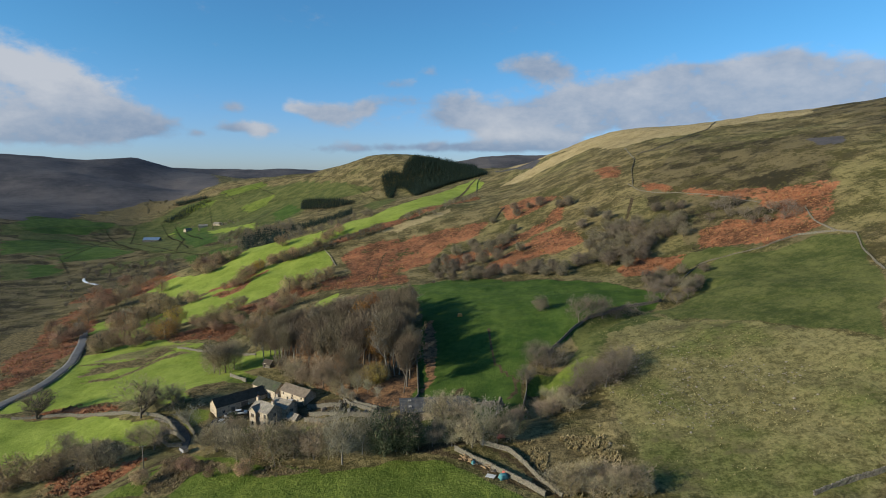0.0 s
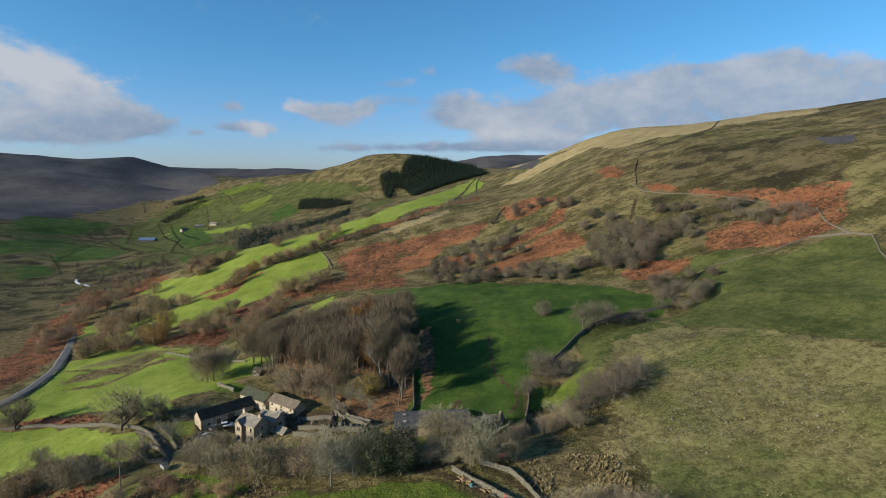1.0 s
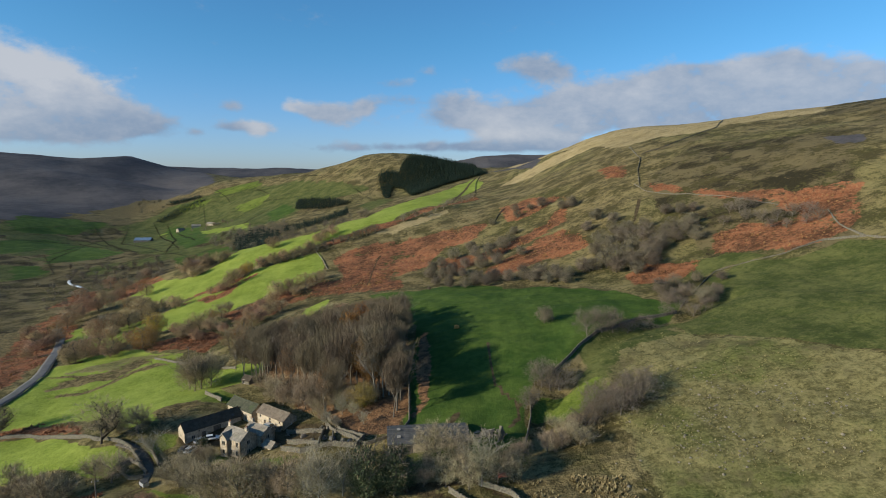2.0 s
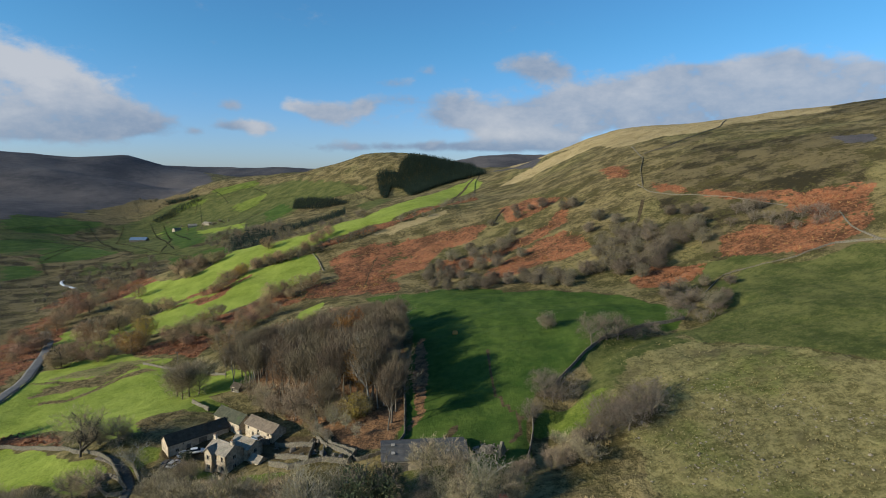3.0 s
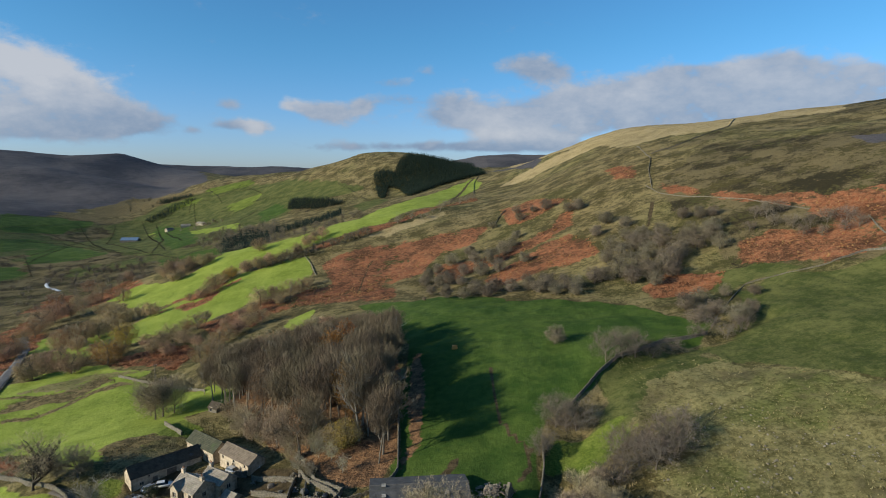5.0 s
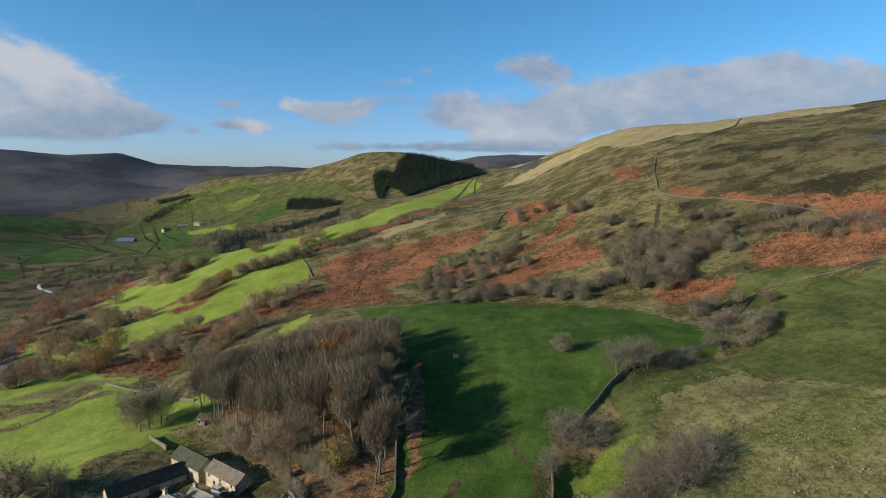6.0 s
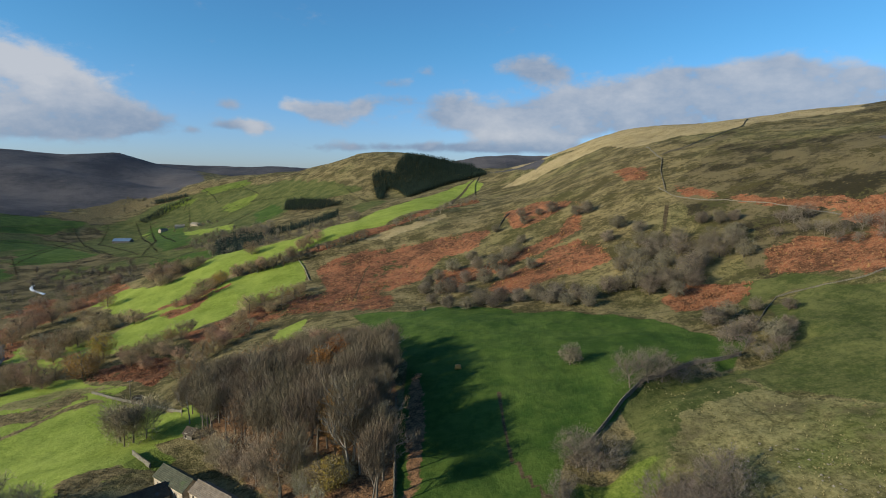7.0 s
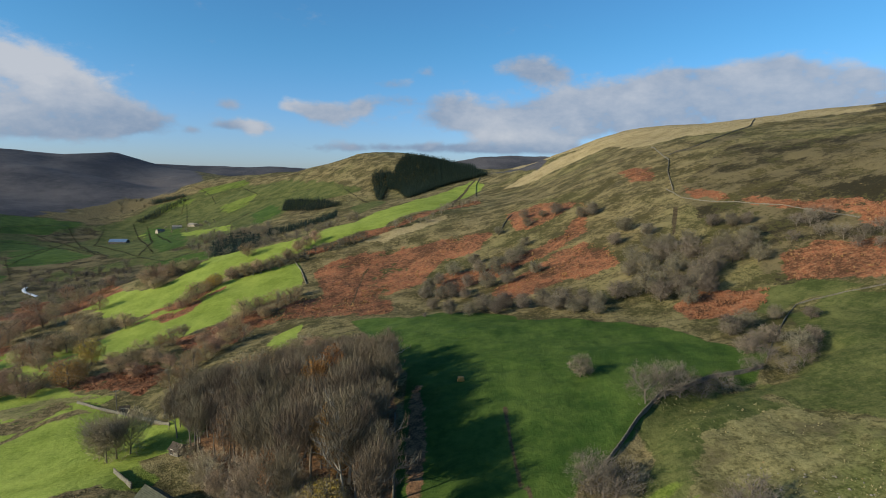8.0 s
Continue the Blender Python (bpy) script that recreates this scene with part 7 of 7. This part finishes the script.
def log_pile(x, y, n, seed, turn):
    """Cut logs heaped beside the wall, each log a part."""
    rng = np.random.RandomState(seed)
    home = thing("log_pile", (x, y, ground_z(x, y)), turn, "heap of orange cut logs beside the lane wall", "logs", "log piles")
    for k in range(n):
        verts, faces = [], []
        long, r = rng.uniform(0.5, 1.1), rng.uniform(0.10, 0.18)
        tube(verts, faces, (-long / 2, 0, 0), (long / 2, 0, 0), r, r * 0.92, 8)
        faces += [tuple(range(8))[::-1], tuple(range(8, 16))]
        log = part("log", mesh_of("log", verts, faces, CUT_WOOD), home)
        log.matrix_basis = pose(rng.normal(0, 0.55), rng.normal(0, 0.4), 0.12 + 0.24 * (k % 3) * rng.rand(), rng.uniform(-12, 12), rng.uniform(-12, 12), rng.uniform(-40, 40))


log_pile(5.2, 129.6, 16, 61, -50), log_pile(6.4, 128.0, 14, 62, -50), log_pile(9.6, 124.6, 10, 63, -40)
heap(7.9, 126.0, 1.0, 16, 0.12, 0.32, WALLSTONE, "pile of walling stone by the lane", "stone_pile", "pile", seed=31, tall=0.7)
heap(11.4, 122.6, 1.0, 16, 0.12, 0.30, PLANK, "stack of old boards by the lane wall", "board_pile", "pile", seed=32, tall=0.6)


def covered(x, y, sx, sy, sz, mat, name, label, category, turn=0.0):
    """Something under a sagging sheet."""
    bm = bmesh.new()
    bmesh.ops.create_cube(bm, size=1.0)
    bmesh.ops.subdivide_edges(bm, edges=bm.edges[:], cuts=3, use_grid_fill=True)
    rng = np.random.RandomState(int(abs(x * 10)))
    for v in bm.verts:
        up = v.co.z + 0.5
        k = 1.12 - 0.22 * up
        v.co = Vector((v.co.x * sx * k + rng.normal(0, 0.03), v.co.y * sy * k + rng.normal(0, 0.03), up * sz * (1 - 0.25 * abs(v.co.x) - 0.25 * abs(v.co.y)) + (rng.normal(0, 0.03) if up > 0.1 else -0.1)))
    ob = new(name, finish(bm, name, mat, True))
    ob.matrix_basis = pose(x, y, ground_z(x, y), 0, 0, turn)
    return tagged(ob, label, category)


covered(13.3, 119.6, 1.7, 1.2, 1.1, TEAL, "tarpaulin_stack", "stack under a teal tarpaulin by the lane", "tarpaulin", 20)
covered(13.9, 121.4, 1.2, 0.9, 0.9, RED, "feed_bin", "faded red plastic feed bin by the lane", "bin", 50)
covered(7.1, 127.0, 0.8, 0.6, 0.7, TEAL, "tarpaulin_stack", "small stack under a teal tarpaulin by the lane", "tarpaulin", 40)
board = new("fallen_board", boxed((-1.1, -0.7, 0), (1.1, 0.7, 0.05), "fallen_board", BOARD, 0.01))
board.matrix_basis = pose(10.6, 120.6, ground_z(10.6, 120.6) + 0.08, 4, -5, -30)
tagged(board, "pale board lying flat on the grass", "board")
covered(14.6, 138.4, 2.0, 1.0, 0.8, RED, "feed_trough", "faded red trough on the grass bank", "trough", 10)
covered(7.0, 231.4, 1.8, 1.5, 1.2, ORANGE, "sheep_feeder", "orange plastic sheep feeder in the green field", "feeder", 0)


def trailer(x, y, turn):
    """A small stock trailer: box, ramp, drawbar and two wheels."""
    home = thing("stock_trailer", (x, y, ground_z(x, y) + 0.05), turn, "pale stock trailer parked beside the lane", "trailer")
    part("box", boxed((-1.2, -0.75, 0.5), (1.2, 0.75, 1.55), "box", SILVER, 0.06), home)
    part("cover", boxed((-1.25, -0.8, 1.553), (1.25, 0.8, 1.63), "cover", SHEET, 0.03), home)
    part("ramp", boxed((-1.29, -0.68, 0.52), (-1.205, 0.68, 1.45), "ramp", PLANK, 0.01), home)
    part("drawbar", boxed((1.205, -0.06, 0.5), (2.2, 0.06, 0.6), "drawbar", BLACK_PAINT, 0.01), home)
    for y_ in (-0.85, 0.85):
        bm = bmesh.new()
        bmesh.ops.create_cone(bm, cap_ends=True, segments=14, radius1=0.34, radius2=0.34, depth=0.18, matrix=pose(0, y_, 0.34, 90))
        part("wheel", finish(bm, "wheel", RUBBER), home)


trailer(*TRAILER, -40)
covered(-44.5, 184.4, 1.6, 1.2, 1.1, WHITE, "feed_sacks", "pale sacks stacked in the farmyard", "sacks", 15)
covered(-30.6, 174.2, 1.3, 1.0, 0.7, PLANK, "covered_stack", "stack under a brown sheet in the ruined fold", "stack", 35)
covered(-25.8, 169.2, 1.6, 1.0, 0.6, WHITE, "feed_sacks", "white sheet over stores in the fold", "sacks", 35)

def tank(x, y, radius, high):
    """An upright tank with a domed lid and three hoops."""
    z = ground_z(x, y)
    home = thing("water_tank", (x, y, z), 0, "upright grey tank standing by the farmhouse", "tank")
    bm = bmesh.new()
    prof = [(radius, -0.3), (radius, high), (radius * 0.8, high + 0.35), (radius * 0.4, high + 0.55), (0.05, high + 0.6)]
    rings = [[bm.verts.new((r * math.cos(k * math.pi / 10), r * math.sin(k * math.pi / 10), h)) for k in range(20)] for r, h in prof]
    for a, b in zip(rings, rings[1:]):
        for k in range(20):
            bm.faces.new((a[k], a[(k + 1) % 20], b[(k + 1) % 20], b[k]))
    bm.faces.new(rings[-1])
    part("shell", finish(bm, "shell", SHEET, True), home)
    for k in range(3):
        bm = bmesh.new()
        bmesh.ops.create_cone(bm, segments=20, radius1=radius + 0.04, radius2=radius + 0.04, depth=0.12, matrix=Matrix.Translation((0, 0, high * (k + 0.6) / 3.2)))
        part("hoop", finish(bm, "hoop", PLANK, True), home)


tank(*TANK, 0.9, 2.3)
for k, (x, y) in enumerate(CLUTTER):
    if k % 3 == 0:
        heap(x, y, 1.3, 26, 0.15, 0.45, WALLSTONE, "heap of tumbled walling stone in the fold", "stone_pile", "pile", seed=50 + k, tall=0.8)
    elif k % 3 == 1:
        heap(x, y, 1.1, 22, 0.12, 0.4, PLANK, "pile of old timber and farm scrap", "scrap_pile", "pile", seed=50 + k, tall=0.9)
    else:
        covered(x, y, 1.6, 1.1, 1.0, (BLACK_PAINT, PLANK, SHEET)[k // 3 % 3], "covered_stack", "stack under a dark sheet in the farmyard", "stack", 40 * k)

# ---- the river below the road ----
ribbon("weir", RIVER, 2.6, WATER, "white broken water of a weir", "water", lift=0.25, step=4.0)


def tussocks(outlines, n, low, high, mat, name, label, seed, leaves_each=7):
    """Clumps of bent grass or bracken over the rough ground, as one thing."""
    rng = np.random.RandomState(seed)
    boxes = [np.array(o) for o in outlines]
    area = np.array([np.prod(b.max(0) - b.min(0)) for b in boxes])
    places = []
    for o, b, a in zip(outlines, boxes, area / area.sum()):
        p = b.min(0) + rng.rand(int(n * a) + 4, 2) * (b.max(0) - b.min(0))
        keep = (inside(p[:, 0], p[:, 1], list(map(tuple, o))) > 0) & (wander(p[:, 0], p[:, 1], 9, 50) + 0.7 * wander(p[:, 0], p[:, 1], 4, 51) > rng.uniform(-0.6, 0.4, len(p)))
        places.append(p[keep])
    p = np.vstack(places)
    z = land(p[:, 0], p[:, 1])
    m, k = len(p), leaves_each
    size = rng.uniform(low, high, m)[:, None, None]
    t = rng.uniform(0, 6.28, (m, k, 1)) + np.arange(k)[None, :, None] * 6.28 / k
    out = np.concatenate([np.cos(t), np.sin(t), np.zeros_like(t)], 2)
    across = np.concatenate([-np.sin(t), np.cos(t), np.zeros_like(t)], 2)
    foot = np.stack([p[:, 0], p[:, 1], z - 0.08], 1)[:, None, :]
    tip = foot + out * size * rng.uniform(0.35, 0.9, (m, k, 1)) + np.array([0, 0, 1.0]) * size * rng.uniform(0.5, 1.0, (m, k, 1))
    base = foot + out * size * 0.16
    v = np.stack([base - across * size * 0.26, base + across * size * 0.26, tip], 2).reshape(-1, 3)
    f = np.arange(len(v)).reshape(-1, 3).tolist()
    return tagged(new(name, mesh_of(name, v, f, mat)), label, name.replace("_", " "), kind="stuff")


def near(kind, reach):
    return [o for o in COVERS[kind] if np.hypot(*np.mean(o, 0)) < reach]


tussocks(near("rush", 330), 9000, 0.25, 0.55, TUSSOCK, "grass_tussocks", "bleached tussocks of rush and rough grass", 81)
tussocks(near("bracken", 330), 4500, 0.5, 1.0, BRACKEN, "dead_bracken", "rust-brown dead bracken on the lower banks", 82)
tussocks([o for o in COVERS["bracken"] if 330 <= np.hypot(*np.mean(o, 0)) < 800], 16000, 0.6, 1.15, BRACKEN, "dead_bracken", "rust-brown dead bracken on the hillside", 83, 5)
tussocks(KNOLL_SIDES, 5000, 0.22, 0.5, TUSSOCK, "grass_tussocks", "short bleached tussocks on the knoll", 84, 5)
tussocks([[(20.5, 136.1), (30.4, 136.2), (38.8, 133.4), (42.5, 108.0), (24.1, 111.8), (20.0, 123.3)], [(29, 159), (38, 161), (42, 160), (41, 153), (35, 146), (29, 150)]], 2600, 0.45, 0.95, TUSSOCK, "grass_tussocks", "brown rushes choking the stream gully", 85, 7)
tussocks([o for o in COVERS["rush"] if 85 < np.hypot(*np.mean(o, 0)) < 190 and np.mean(o, 0)[0] < -40], 2200, 0.4, 0.8, TUSSOCK, "grass_tussocks", "rough brown rushes on the bank below the farm", 86, 7)
